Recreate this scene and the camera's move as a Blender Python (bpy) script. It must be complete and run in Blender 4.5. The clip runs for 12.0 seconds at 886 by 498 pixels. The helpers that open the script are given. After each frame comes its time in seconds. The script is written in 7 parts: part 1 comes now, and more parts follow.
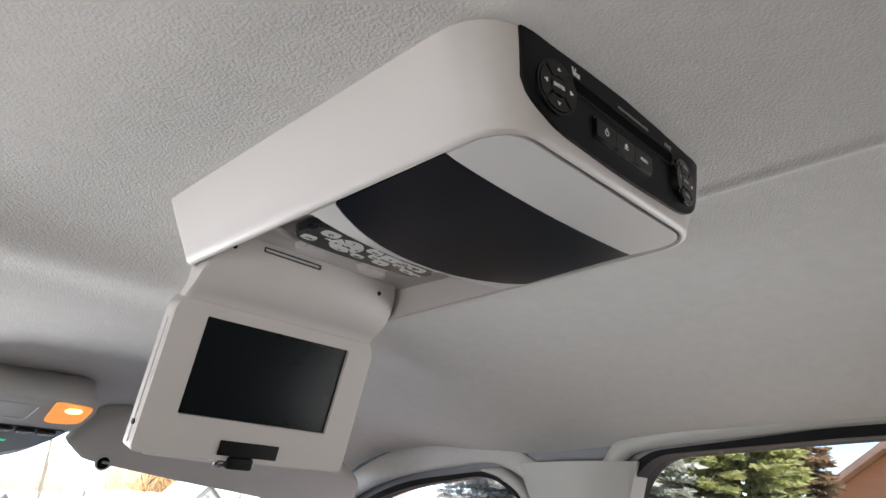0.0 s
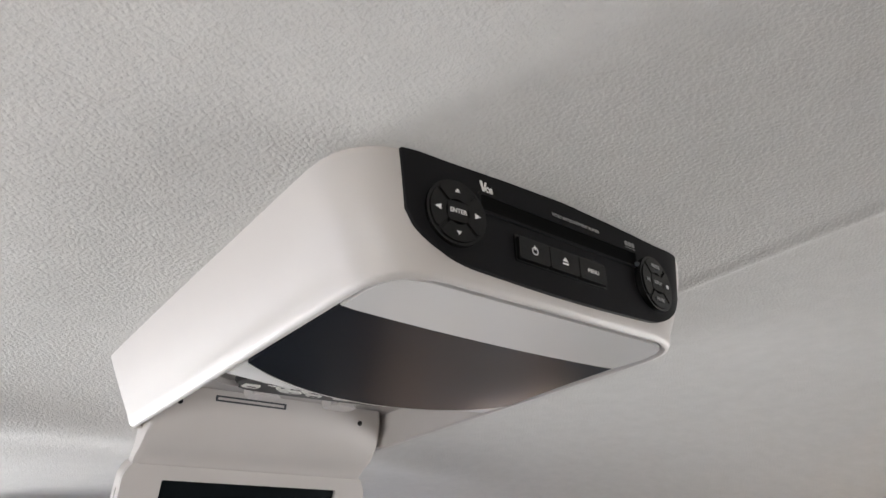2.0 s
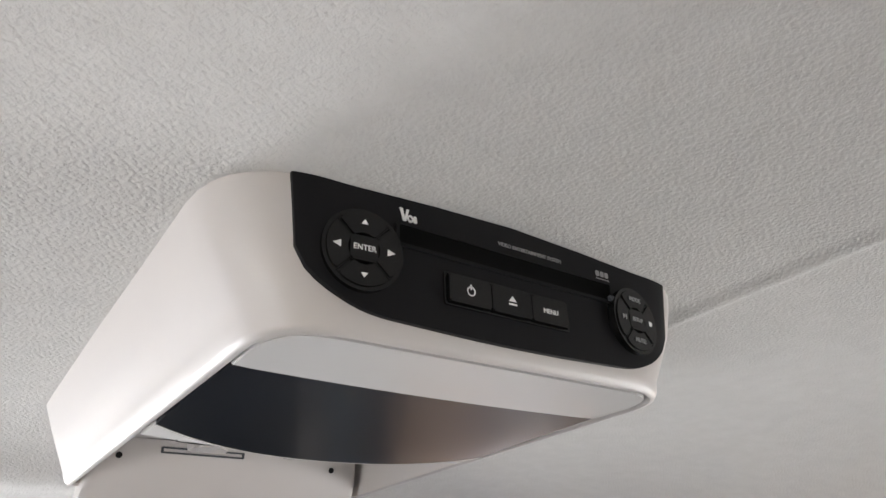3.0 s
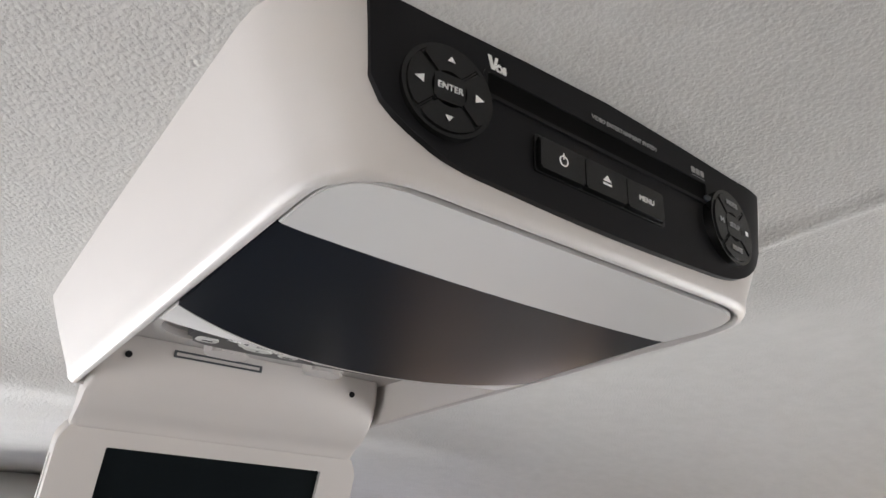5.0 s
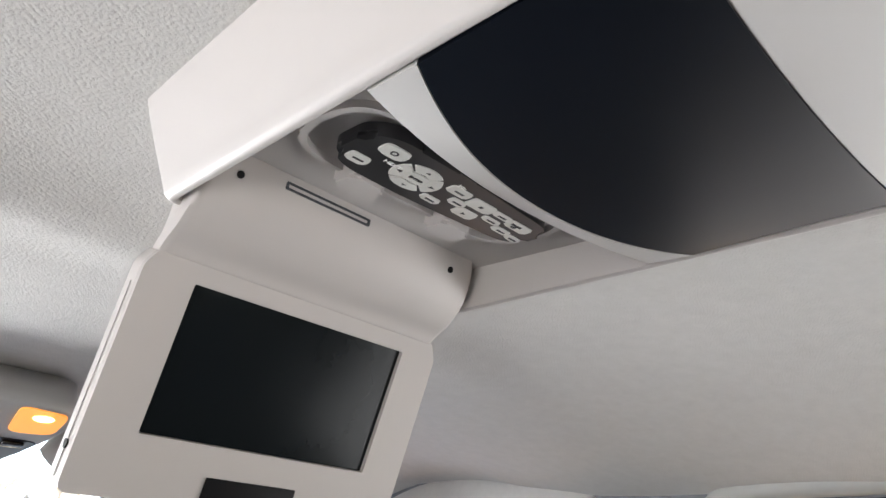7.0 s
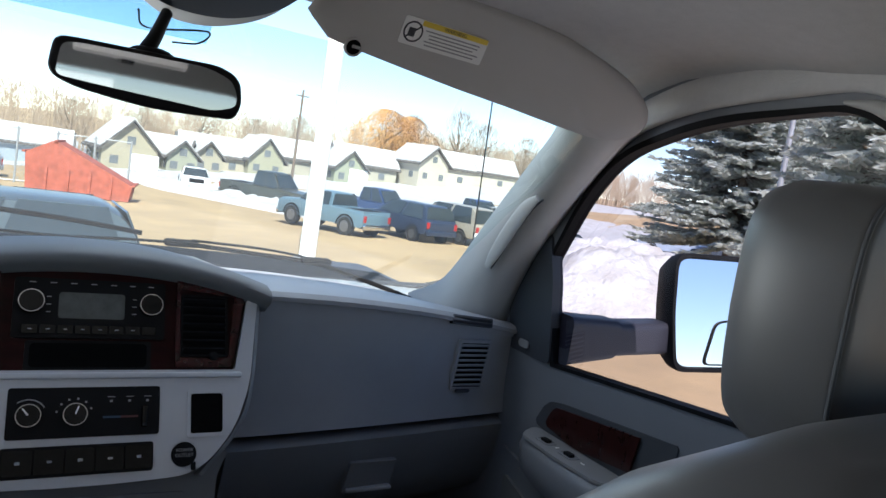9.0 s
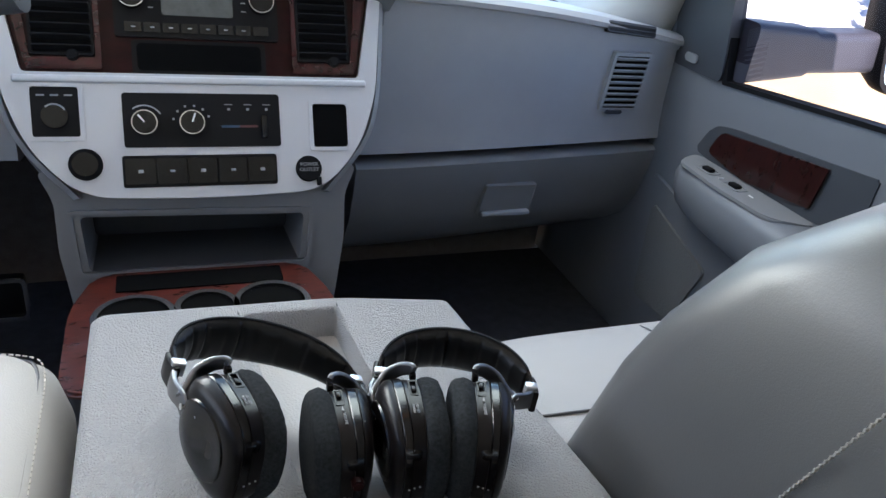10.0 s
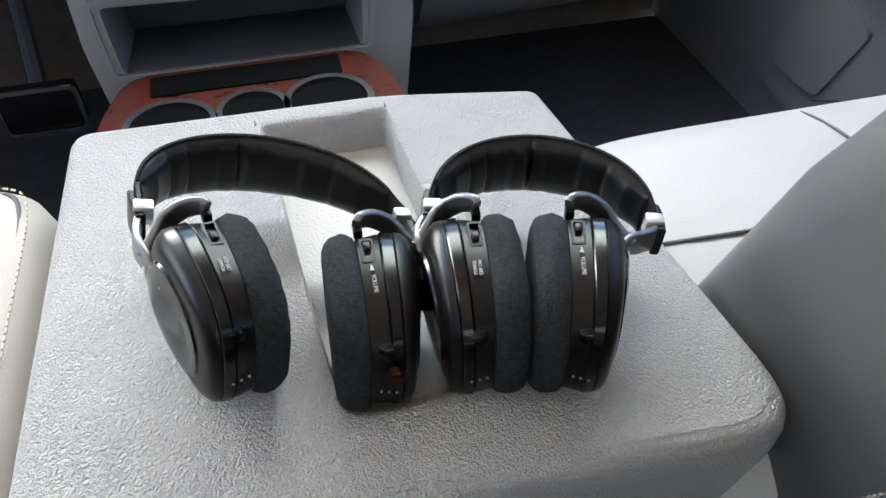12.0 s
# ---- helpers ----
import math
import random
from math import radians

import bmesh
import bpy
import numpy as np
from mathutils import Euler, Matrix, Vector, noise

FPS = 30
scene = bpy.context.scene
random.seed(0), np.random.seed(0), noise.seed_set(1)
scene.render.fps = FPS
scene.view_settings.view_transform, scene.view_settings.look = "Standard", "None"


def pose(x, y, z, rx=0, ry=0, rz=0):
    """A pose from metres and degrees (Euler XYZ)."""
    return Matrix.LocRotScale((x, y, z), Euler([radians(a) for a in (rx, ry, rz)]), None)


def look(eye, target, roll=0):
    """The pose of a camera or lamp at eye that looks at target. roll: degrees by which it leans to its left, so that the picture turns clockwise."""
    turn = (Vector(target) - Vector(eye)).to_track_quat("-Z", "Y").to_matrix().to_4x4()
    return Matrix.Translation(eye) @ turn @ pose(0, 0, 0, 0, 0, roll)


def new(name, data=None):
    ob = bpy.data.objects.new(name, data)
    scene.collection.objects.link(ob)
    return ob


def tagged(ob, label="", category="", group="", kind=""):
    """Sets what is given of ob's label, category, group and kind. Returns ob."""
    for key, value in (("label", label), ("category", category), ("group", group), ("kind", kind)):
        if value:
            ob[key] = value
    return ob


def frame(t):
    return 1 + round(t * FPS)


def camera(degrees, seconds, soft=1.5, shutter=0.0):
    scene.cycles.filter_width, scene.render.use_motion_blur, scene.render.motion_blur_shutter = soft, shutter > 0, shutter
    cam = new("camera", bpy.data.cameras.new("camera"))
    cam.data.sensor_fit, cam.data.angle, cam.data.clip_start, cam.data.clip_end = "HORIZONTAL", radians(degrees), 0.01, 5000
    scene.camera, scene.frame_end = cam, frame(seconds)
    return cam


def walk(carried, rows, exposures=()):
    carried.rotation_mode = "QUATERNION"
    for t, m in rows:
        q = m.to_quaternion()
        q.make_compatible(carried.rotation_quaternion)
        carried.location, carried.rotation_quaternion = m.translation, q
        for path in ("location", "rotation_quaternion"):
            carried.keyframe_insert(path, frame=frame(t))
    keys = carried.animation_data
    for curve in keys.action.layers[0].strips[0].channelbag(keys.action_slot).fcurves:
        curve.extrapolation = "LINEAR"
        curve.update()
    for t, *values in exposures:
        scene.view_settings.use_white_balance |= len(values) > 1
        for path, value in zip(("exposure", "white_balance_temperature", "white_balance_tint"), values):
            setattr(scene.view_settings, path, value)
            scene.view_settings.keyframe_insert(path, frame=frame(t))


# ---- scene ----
cam = camera(62.7, 12.0)
PATH = [
    (0, (-0.356, -0.523, 0.966), (0.985, 0.784, 1.669), 2.8),
    (0.5, (-0.356, -0.523, 0.968), (0.966, 0.797, 1.681), 1.9),
    (1, (-0.343, -0.526, 0.981), (0.942, 0.81, 1.732), 0.3),
    (1.5, (-0.306, -0.539, 1.012), (0.926, 0.816, 1.816), -1.2),
    (2, (-0.267, -0.548, 1.035), (0.896, 0.842, 1.881), -2.0),
    (2.5, (-0.228, -0.546, 1.056), (0.884, 0.869, 1.928), -2.6),
    (2.7, (-0.213, -0.545, 1.063), (0.876, 0.886, 1.939), -2.5),
    (4.3, (-0.162, -0.505, 1.087), (0.858, 1.007, 1.907), 0.2),
    (4.5, (-0.167, -0.506, 1.079), (0.848, 1.012, 1.896), 0.9),
    (5, (-0.184, -0.479, 1.056), (0.898, 1.004, 1.849), 2.3),
    (5.5, (-0.195, -0.433, 1.037), (0.969, 0.996, 1.814), 3.0),
    (6, (-0.213, -0.392, 1.023), (1.006, 0.991, 1.8), 4.3),
    (6.5, (-0.226, -0.362, 1.01), (1.035, 0.979, 1.791), 5.4),
    (6.7, (-0.23, -0.353, 1.007), (1.041, 0.983, 1.782), 5.7),
    (8.3, (-0.236, -0.252, 0.934), (0.972, 1.309, 1.257), 7.2),
    (8.4, (-0.233, -0.242, 0.926), (0.956, 1.345, 1.183), 7.4),
    (8.5, (-0.227, -0.232, 0.916), (0.931, 1.387, 1.106), 8.0),
    (8.6, (-0.227, -0.225, 0.908), (0.917, 1.411, 1.025), 8.0),
    (8.7, (-0.226, -0.216, 0.899), (0.896, 1.44, 0.94), 8.1),
    (8.9, (-0.22, -0.196, 0.891), (0.849, 1.49, 0.769), 8.9),
    (9, (-0.213, -0.187, 0.887), (0.821, 1.513, 0.681), 9.0),
    (9.1, (-0.213, -0.178, 0.879), (0.795, 1.526, 0.595), 8.8),
    (9.3, (-0.198, -0.147, 0.86), (0.743, 1.561, 0.417), 8.8),
    (9.5, (-0.19, -0.124, 0.845), (0.692, 1.571, 0.257), 9.0),
    (10, (-0.147, -0.061, 0.818), (0.556, 1.556, -0.126), 7.8),
    (10.5, (-0.108, -0.008, 0.793), (0.442, 1.498, -0.401), 5.5),
    (11, (-0.088, 0.031, 0.766), (0.358, 1.46, -0.561), 3.0),
    (11.5, (-0.081, 0.054, 0.747), (0.309, 1.433, -0.647), 1.6),
    (12, (-0.078, 0.064, 0.738), (0.278, 1.419, -0.69), 0.3),
]
EXPOSURES = [(0.0, 2.75, 6600, 11), (1.2, 2.85, 6600, 11), (2.7, 3.2, 6600, 11), (6.7, 3.2, 6600, 11), (8.3, 2.85, 6500, 9), (8.7, 2.3, 6400, 9), (9.1, 1.8, 6400, 9), (9.5, 1.95, 6400, 8), (10.0, 3.5, 6800, 8), (10.5, 4.02, 7000, 8), (12.0, 4.2, 7300, 8)]
walk(cam, [(t, look(eye, target, roll)) for t, eye, target, roll in PATH], EXPOSURES)
# ---- world, sun and large lights ----
world = bpy.data.worlds.new("world")
scene.world = world
world.use_nodes = True
SUN_EL, SUN_AZ = radians(46), radians(200)  # high sun behind the truck
wn = world.node_tree
sky = wn.nodes.new("ShaderNodeTexSky")
sky.sky_type, sky.sun_disc = "NISHITA", False
sky.sun_elevation, sky.sun_rotation = SUN_EL, SUN_AZ
sky.altitude = 3000
sky.air_density, sky.dust_density, sky.ozone_density = 1.0, 0.15, 1.6
wbg = wn.nodes["Background"]
wn.links.new(sky.outputs[0], wbg.inputs[0])
wbg.inputs[1].default_value = 0.085
sun_data = bpy.data.lights.new("sun", "SUN")
sun_data.energy, sun_data.angle, sun_data.color = 3.3, radians(0.5), (1.0, 0.95, 0.88)
sun = new("sun", sun_data)
sun_dir = Vector((math.sin(SUN_AZ) * math.cos(SUN_EL), math.cos(SUN_AZ) * math.cos(SUN_EL), math.sin(SUN_EL)))
sun.matrix_world = look(sun_dir * 50, (0, 0, 0))
# sky light through the left front window
sky_lamp = bpy.data.lights.new("window_sky", "AREA")
sky_lamp.shape, sky_lamp.size, sky_lamp.size_y = "RECTANGLE", 0.62, 0.40
sky_lamp.energy, sky_lamp.color = 0.24, (0.95, 0.98, 1.0)
window_sky = new("window_sky", sky_lamp)
window_sky.matrix_world = look((-0.925, 0.60, 0.80), (-0.25, 0.05, 1.15))
# sky light through the driver's half of the windscreen
screen_lamp = bpy.data.lights.new("windscreen_sky", "AREA")
screen_lamp.shape, screen_lamp.size, screen_lamp.size_y = "RECTANGLE", 0.38, 0.36
screen_lamp.energy, screen_lamp.color = 0.8, (0.95, 0.98, 1.0)
screen_lamp.spread = radians(110)
screen_sky = new("windscreen_sky", screen_lamp)
screen_sky.matrix_world = look((-0.44, 1.04, 0.80), (-0.16, 0.10, 1.15))
# the sky above the windscreen
high_lamp = bpy.data.lights.new("high_sky", "AREA")
high_lamp.shape, high_lamp.size, high_lamp.size_y = "RECTANGLE", 0.80, 0.30
high_lamp.energy, high_lamp.color = 1.0, (0.93, 0.97, 1.0)
high_sky = new("high_sky", high_lamp)
high_sky.matrix_world = look((0.24, 1.14, 1.17), (0.08, 0.22, 0.46))
# sky light through the back window
rear_lamp = bpy.data.lights.new("rear_sky", "AREA")
rear_lamp.shape, rear_lamp.size, rear_lamp.size_y = "RECTANGLE", 0.92, 0.36
rear_lamp.energy, rear_lamp.color = 0.12, (1.0, 0.99, 0.97)
rear_sky = new("rear_sky", rear_lamp)
rear_sky.matrix_world = look((-0.30, -1.17, 0.85), (-0.05, 0.4, 0.85))
# daylight through the left rear window
door_lamp = bpy.data.lights.new("door_sky", "AREA")
door_lamp.shape, door_lamp.size, door_lamp.size_y = "RECTANGLE", 0.60, 0.34
door_lamp.energy, door_lamp.color = 0.15, (1.0, 0.99, 0.97)
door_lamp.spread = radians(85)
door_sky = new("door_sky", door_lamp)
door_sky.matrix_world = look((-0.91, -0.40, 0.84), (-0.45, -0.15, 1.2))
# daylight through the right rear window
right_lamp = bpy.data.lights.new("right_sky", "AREA")
right_lamp.shape, right_lamp.size, right_lamp.size_y = "RECTANGLE", 0.60, 0.34
right_lamp.energy, right_lamp.color = 0.13, (0.97, 0.99, 1.0)
right_lamp.spread = radians(75)
right_sky = new("right_sky", right_lamp)
right_sky.matrix_world = look((0.735, -0.45, 0.83), (-0.3, -0.15, 1.2))


# ---- materials ----
def mat(name, color, rough=0.5, metal=0.0, vary=0.12, vscale=6.0, bump=0.0, bscale=300.0, kind="noise", coat=0.0, dist=0.001, spec=0.5, color2=None, stretch=None):
    """A principled material with colour variation at two scales and fine relief."""
    m = bpy.data.materials.new(name)
    m.use_nodes = True
    nt = m.node_tree
    b = nt.nodes["Principled BSDF"]
    b.inputs["Roughness"].default_value = rough
    b.inputs["Metallic"].default_value = metal
    b.inputs["Coat Weight"].default_value = coat
    b.inputs["Coat Roughness"].default_value = 0.08
    b.inputs["Specular IOR Level"].default_value = spec
    tc = nt.nodes.new("ShaderNodeTexCoord")
    src = tc.outputs["Object"]
    if stretch:
        mp = nt.nodes.new("ShaderNodeMapping")
        mp.inputs["Scale"].default_value = stretch
        nt.links.new(src, mp.inputs[0])
        src = mp.outputs[0]
    n1 = nt.nodes.new("ShaderNodeTexNoise")
    n1.inputs["Scale"].default_value, n1.inputs["Detail"].default_value, n1.inputs["Roughness"].default_value = vscale, 6, 0.65
    nt.links.new(src, n1.inputs["Vector"])
    ramp = nt.nodes.new("ShaderNodeValToRGB")
    c = Vector(color)
    d = Vector(color2) if color2 else c * (1 - vary)
    e = c if color2 else c * (1 + vary * 0.6)
    ramp.color_ramp.elements[0].position, ramp.color_ramp.elements[1].position = 0.3, 0.7
    ramp.color_ramp.elements[0].color = (*d, 1)
    ramp.color_ramp.elements[1].color = (*[min(v, 0.95) for v in e], 1)
    nt.links.new(n1.outputs[0], ramp.inputs[0])
    nt.links.new(ramp.outputs[0], b.inputs["Base Color"])
    rr = nt.nodes.new("ShaderNodeMapRange")
    rr.inputs["To Min"].default_value, rr.inputs["To Max"].default_value = max(rough - 0.03, 0.02), min(rough + 0.03, 1)
    nt.links.new(n1.outputs[0], rr.inputs[0])
    nt.links.new(rr.outputs[0], b.inputs["Roughness"])
    if bump:
        if kind == "noise":
            t = nt.nodes.new("ShaderNodeTexNoise")
            t.inputs["Scale"].default_value, t.inputs["Detail"].default_value = bscale, 4
            out = t.outputs[0]
        else:
            t = nt.nodes.new("ShaderNodeTexVoronoi")
            t.feature = "SMOOTH_F1" if kind == "leather" else "F1"
            t.inputs["Scale"].default_value = bscale
            out = t.outputs["Distance"]
            if kind == "leather":
                w = nt.nodes.new("ShaderNodeTexNoise")
                w.inputs["Scale"].default_value = bscale * 0.6
                nt.links.new(tc.outputs["Object"], w.inputs["Vector"])
                mx = nt.nodes.new("ShaderNodeMix")
                mx.data_type, mx.blend_type = "RGBA", "LINEAR_LIGHT"
                mx.inputs[0].default_value = 0.0014
                nt.links.new(tc.outputs["Object"], mx.inputs[6])
                nt.links.new(w.outputs["Color"], mx.inputs[7])
                src = mx.outputs[2]
                t.inputs["Smoothness"].default_value = 0.15
        nt.links.new(src, t.inputs["Vector"])
        bp = nt.nodes.new("ShaderNodeBump")
        bp.inputs["Strength"].default_value, bp.inputs["Distance"].default_value = bump, dist
        bp.invert = kind == "leather"
        nt.links.new(out, bp.inputs["Height"])
        nt.links.new(bp.outputs[0], b.inputs["Normal"])
    return m


def glow(name, color, strength):
    m = bpy.data.materials.new(name)
    m.use_nodes = True
    b = m.node_tree.nodes["Principled BSDF"]
    b.inputs["Base Color"].default_value = (*color, 1)
    b.inputs["Emission Color"].default_value = (*color, 1)
    b.inputs["Emission Strength"].default_value = strength
    return m


def pane(name, tint, gloss=1.0, dust_haze=0.0):
    """Thin window glass: clear, with a Fresnel gloss and a film of dust that also adds a glare haze."""
    m = bpy.data.materials.new(name)
    m.use_nodes = True
    nt = m.node_tree
    nt.nodes.clear()
    out = nt.nodes.new("ShaderNodeOutputMaterial")
    tr, gl = nt.nodes.new("ShaderNodeBsdfTransparent"), nt.nodes.new("ShaderNodeBsdfGlossy")
    tr.inputs[0].default_value = (*tint, 1)
    gl.inputs["Roughness"].default_value = 0.02
    fr_, mx = nt.nodes.new("ShaderNodeFresnel"), nt.nodes.new("ShaderNodeMixShader")
    fr_.inputs[0].default_value = 1.45
    mul = nt.nodes.new("ShaderNodeMath")
    mul.operation = "MULTIPLY"
    mul.inputs[1].default_value = gloss
    nt.links.new(fr_.outputs[0], mul.inputs[0])
    nt.links.new(mul.outputs[0], mx.inputs[0])
    nt.links.new(tr.outputs[0], mx.inputs[1])
    nt.links.new(gl.outputs[0], mx.inputs[2])
    film = nt.nodes.new("ShaderNodeBsdfTranslucent")
    film.inputs[0].default_value = (0.9, 0.87, 0.80, 1)
    last = nt.nodes.new("ShaderNodeMixShader")
    last.inputs[0].default_value = dust_haze
    nt.links.new(mx.outputs[0], last.inputs[1])
    nt.links.new(film.outputs[0], last.inputs[2])
    nt.links.new(last.outputs[0], out.inputs[0])
    return m


HEADLINER = mat("headliner fabric", (0.53, 0.518, 0.50), 0.95, vary=0.05, vscale=60, bump=0.5, bscale=470, dist=0.0024, spec=0.1)
SHELL = mat("warm white moulded plastic", (0.51, 0.485, 0.468), 0.42, vary=0.03, vscale=5, bump=0.04, bscale=900, dist=0.0003)
PANELGREY = mat("light grey satin plastic", (0.50, 0.49, 0.48), 0.36, vary=0.03, vscale=5)
WELLGREY = mat("grey beige matt plastic", (0.47, 0.445, 0.43), 0.55, vary=0.03, bump=0.05, bscale=900, dist=0.0003)
DARKGLOSS = mat("dark smoked satin plastic", (0.0035, 0.0050, 0.0085), 0.30, vary=0.2, vscale=3, spec=0.20)
FACEBLACK = mat("black control face", (0.008, 0.008, 0.009), 0.45, vary=0.1, bump=0.03, bscale=1200, dist=0.0002, spec=0.15)
BUTTONBLACK = mat("black glossy button", (0.005, 0.005, 0.005), 0.2, vary=0.1, spec=0.4)
# near black that stands for the shade inside openings
SHADEBLACK = mat("black shade of openings", (0.003, 0.003, 0.003), 0.7, spec=0.05)
SCREEN = mat("dark screen glass", (0.006, 0.008, 0.009), 0.16, vary=0.1, vscale=8, spec=0.25)
RUBBER = mat("black rubber", (0.006, 0.006, 0.007), 0.65, vary=0.2, bump=0.05, bscale=500, spec=0.15)
PRINT = mat("white printed lettering", (0.75, 0.75, 0.74), 0.6, vary=0.02)
PRINTGREY = mat("grey printed lettering", (0.30, 0.30, 0.30), 0.6, vary=0.02)
PRINTDARK = mat("dark printed lettering", (0.04, 0.04, 0.045), 0.6, vary=0.02)
BUTTONGREY = mat("pale grey rubber button", (0.60, 0.60, 0.57), 0.55, vary=0.04)
REMOTE = mat("black remote case", (0.014, 0.014, 0.016), 0.35, vary=0.15)
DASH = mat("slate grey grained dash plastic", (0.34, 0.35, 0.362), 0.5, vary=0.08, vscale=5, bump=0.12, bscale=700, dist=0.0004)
# darker copy of the dash plastic, carrying the shade of the lower parts
DASHSHADE = mat("slate grey dash plastic darkened for shade", (0.20, 0.206, 0.216), 0.55, vary=0.08, vscale=5, bump=0.12, bscale=700, dist=0.0004)
DASHDARK = mat("dark slate plastic", (0.045, 0.05, 0.058), 0.6, vary=0.1, bump=0.1, bscale=700, dist=0.0004)
DASHTOP = mat("grey dash top pad", (0.18, 0.188, 0.197), 0.65, vary=0.08, bump=0.15, bscale=600, dist=0.0005)
TRIM = mat("grey door trim vinyl", (0.22, 0.225, 0.23), 0.5, vary=0.05, bump=0.1, bscale=500, dist=0.0004)
DOORTRIM = mat("slate grey door vinyl", (0.155, 0.165, 0.18), 0.5, vary=0.05, bump=0.1, bscale=500, dist=0.0004)
PILLAR = mat("light grey pillar plastic", (0.42, 0.42, 0.40), 0.5, vary=0.04, bump=0.06, bscale=500, dist=0.0003)
SILVER = mat("satin silver bezel", (0.59, 0.60, 0.62), 0.36, metal=0.25, vary=0.03, vscale=4)
CHROME = mat("chrome", (0.62, 0.62, 0.63), 0.2, metal=1.0, vary=0.02)
WOOD = mat("red burl wood veneer", (0.105, 0.019, 0.012), 0.28, vscale=30, color2=(0.04, 0.009, 0.006), coat=0.6, stretch=(1, 2.4, 1))
WOODDARK = mat("dark cherry wood veneer", (0.028, 0.0045, 0.005), 0.30, vscale=28, color2=(0.013, 0.0025, 0.003), coat=0.06, spec=0.12, stretch=(1, 1, 2.2))
VENTWOOD = mat("polished cherry wood vent frame", (0.060, 0.008, 0.010), 0.16, vscale=28, color2=(0.02, 0.003, 0.004), coat=0.5, spec=0.3, stretch=(1, 1, 2.2))
STITCHGREY = mat("grey stitching thread", (0.28, 0.27, 0.25), 0.9, vary=0.1)
WOODRED = mat("dark red wood veneer", (0.032, 0.007, 0.006), 0.28, vscale=30, color2=(0.014, 0.004, 0.003), coat=0.2, spec=0.3, stretch=(1, 2.4, 1))
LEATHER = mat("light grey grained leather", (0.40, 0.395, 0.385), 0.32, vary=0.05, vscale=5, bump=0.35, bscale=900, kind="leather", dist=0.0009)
CREAM = mat("cream grained leather", (0.41, 0.395, 0.36), 0.36, vary=0.06, vscale=5, bump=0.35, bscale=900, kind="leather", dist=0.0009)
VINYL = mat("light grey pebbled vinyl", (0.42, 0.42, 0.418), 0.30, vary=0.05, vscale=6, bump=1.0, bscale=760, kind="leather", dist=0.0018, spec=0.6)
MAT_RIB = mat("ribbed grey tray mat", (0.45, 0.44, 0.42), 0.5, vary=0.05, bump=0.6, bscale=520, kind="f1", dist=0.0007)
# far darker than the cushion leather: the backrests' shade is put into this colour
SEATGREY = mat("grey seat leather darkened for shade", (0.078, 0.078, 0.080), 0.40, vary=0.06, vscale=4, bump=0.10, bscale=800, kind="leather", dist=0.0005)
STITCH = mat("cream stitching thread", (0.55, 0.52, 0.46), 0.9, vary=0.1)
CARPET = mat("dark grey carpet", (0.050, 0.052, 0.060), 0.98, vary=0.3, vscale=40, bump=0.6, bscale=500, dist=0.003)
HP_GLOSS = mat("glossy black headphone shell", (0.004, 0.0035, 0.004), 0.17, vary=0.2, vscale=20, spec=0.25)
HP_MATT = mat("matt black headphone plastic", (0.0062, 0.0048, 0.005), 0.30, vary=0.2, vscale=30, bump=0.05, bscale=900, dist=0.0003, spec=0.16)
HP_FOAM = mat("charcoal foam ear pad", (0.028, 0.031, 0.034), 1.0, vary=0.5, vscale=420, bump=1.0, bscale=1300, dist=0.0014, spec=0.12)
HP_LEATHER = mat("black padded leatherette", (0.004, 0.004, 0.0047), 0.36, vary=0.25, vscale=40, bump=0.15, bscale=500, dist=0.0006, spec=0.32)
GUNMETAL = mat("black chrome yoke", (0.15, 0.15, 0.155), 0.30, metal=0.85, vary=0.15, vscale=20)
STEELBRIGHT = mat("bright slider metal", (0.62, 0.62, 0.62), 0.28, metal=0.9, vary=0.05)
VISORMAT = mat("grey visor cloth", (0.46, 0.45, 0.43), 0.9, vary=0.03, bump=0.2, bscale=700, dist=0.0005, spec=0.15)
OHC = mat("grey overhead console plastic", (0.42, 0.42, 0.41), 0.55, vary=0.03, bump=0.05, bscale=700, dist=0.0003)
LABELWHITE = mat("white paper label", (0.78, 0.78, 0.75), 0.6, vary=0.02)
LABELYELLOW = mat("yellow label band", (0.75, 0.55, 0.06), 0.6, vary=0.03)
AMBER = glow("lit amber lamp lens", (1.0, 0.36, 0.06), 0.09)
BULB = glow("lit bulb", (1.0, 0.62, 0.22), 0.9)
LED = glow("green console led", (0.1, 0.9, 0.5), 0.03)
LCD = mat("grey green display", (0.10, 0.108, 0.10), 0.25, vary=0.2, vscale=60)
MIRROR = mat("mirror glass", (0.85, 0.86, 0.87), 0.02, metal=1.0, vary=0.01)
# the film is dust plus a haze that pales the bright view outside
GLASS = pane("windscreen glass", (0.84, 0.93, 0.91), 0.15, 0.03)
DOORGLASS = pane("tinted door glass", (0.60, 0.575, 0.64), 0.1)
PRIVACY = pane("privacy glass", (0.52, 0.51, 0.49), 0.1)
TINTBAND = pane("blue sun band", (0.56, 0.73, 0.84), 0.15)
CARGLASS = mat("dark car glass", (0.03, 0.04, 0.045), 0.08, vary=0.1, spec=0.7)
TYRE = mat("tyre rubber", (0.02, 0.02, 0.02), 0.85, vary=0.2)
RIM = mat("alloy rim", (0.20, 0.20, 0.21), 0.35, metal=0.8)
SNOW = mat("old snow", (0.56, 0.57, 0.60), 0.75, vscale=1.1, bump=0.9, bscale=5, dist=0.12, color2=(0.40, 0.375, 0.345))
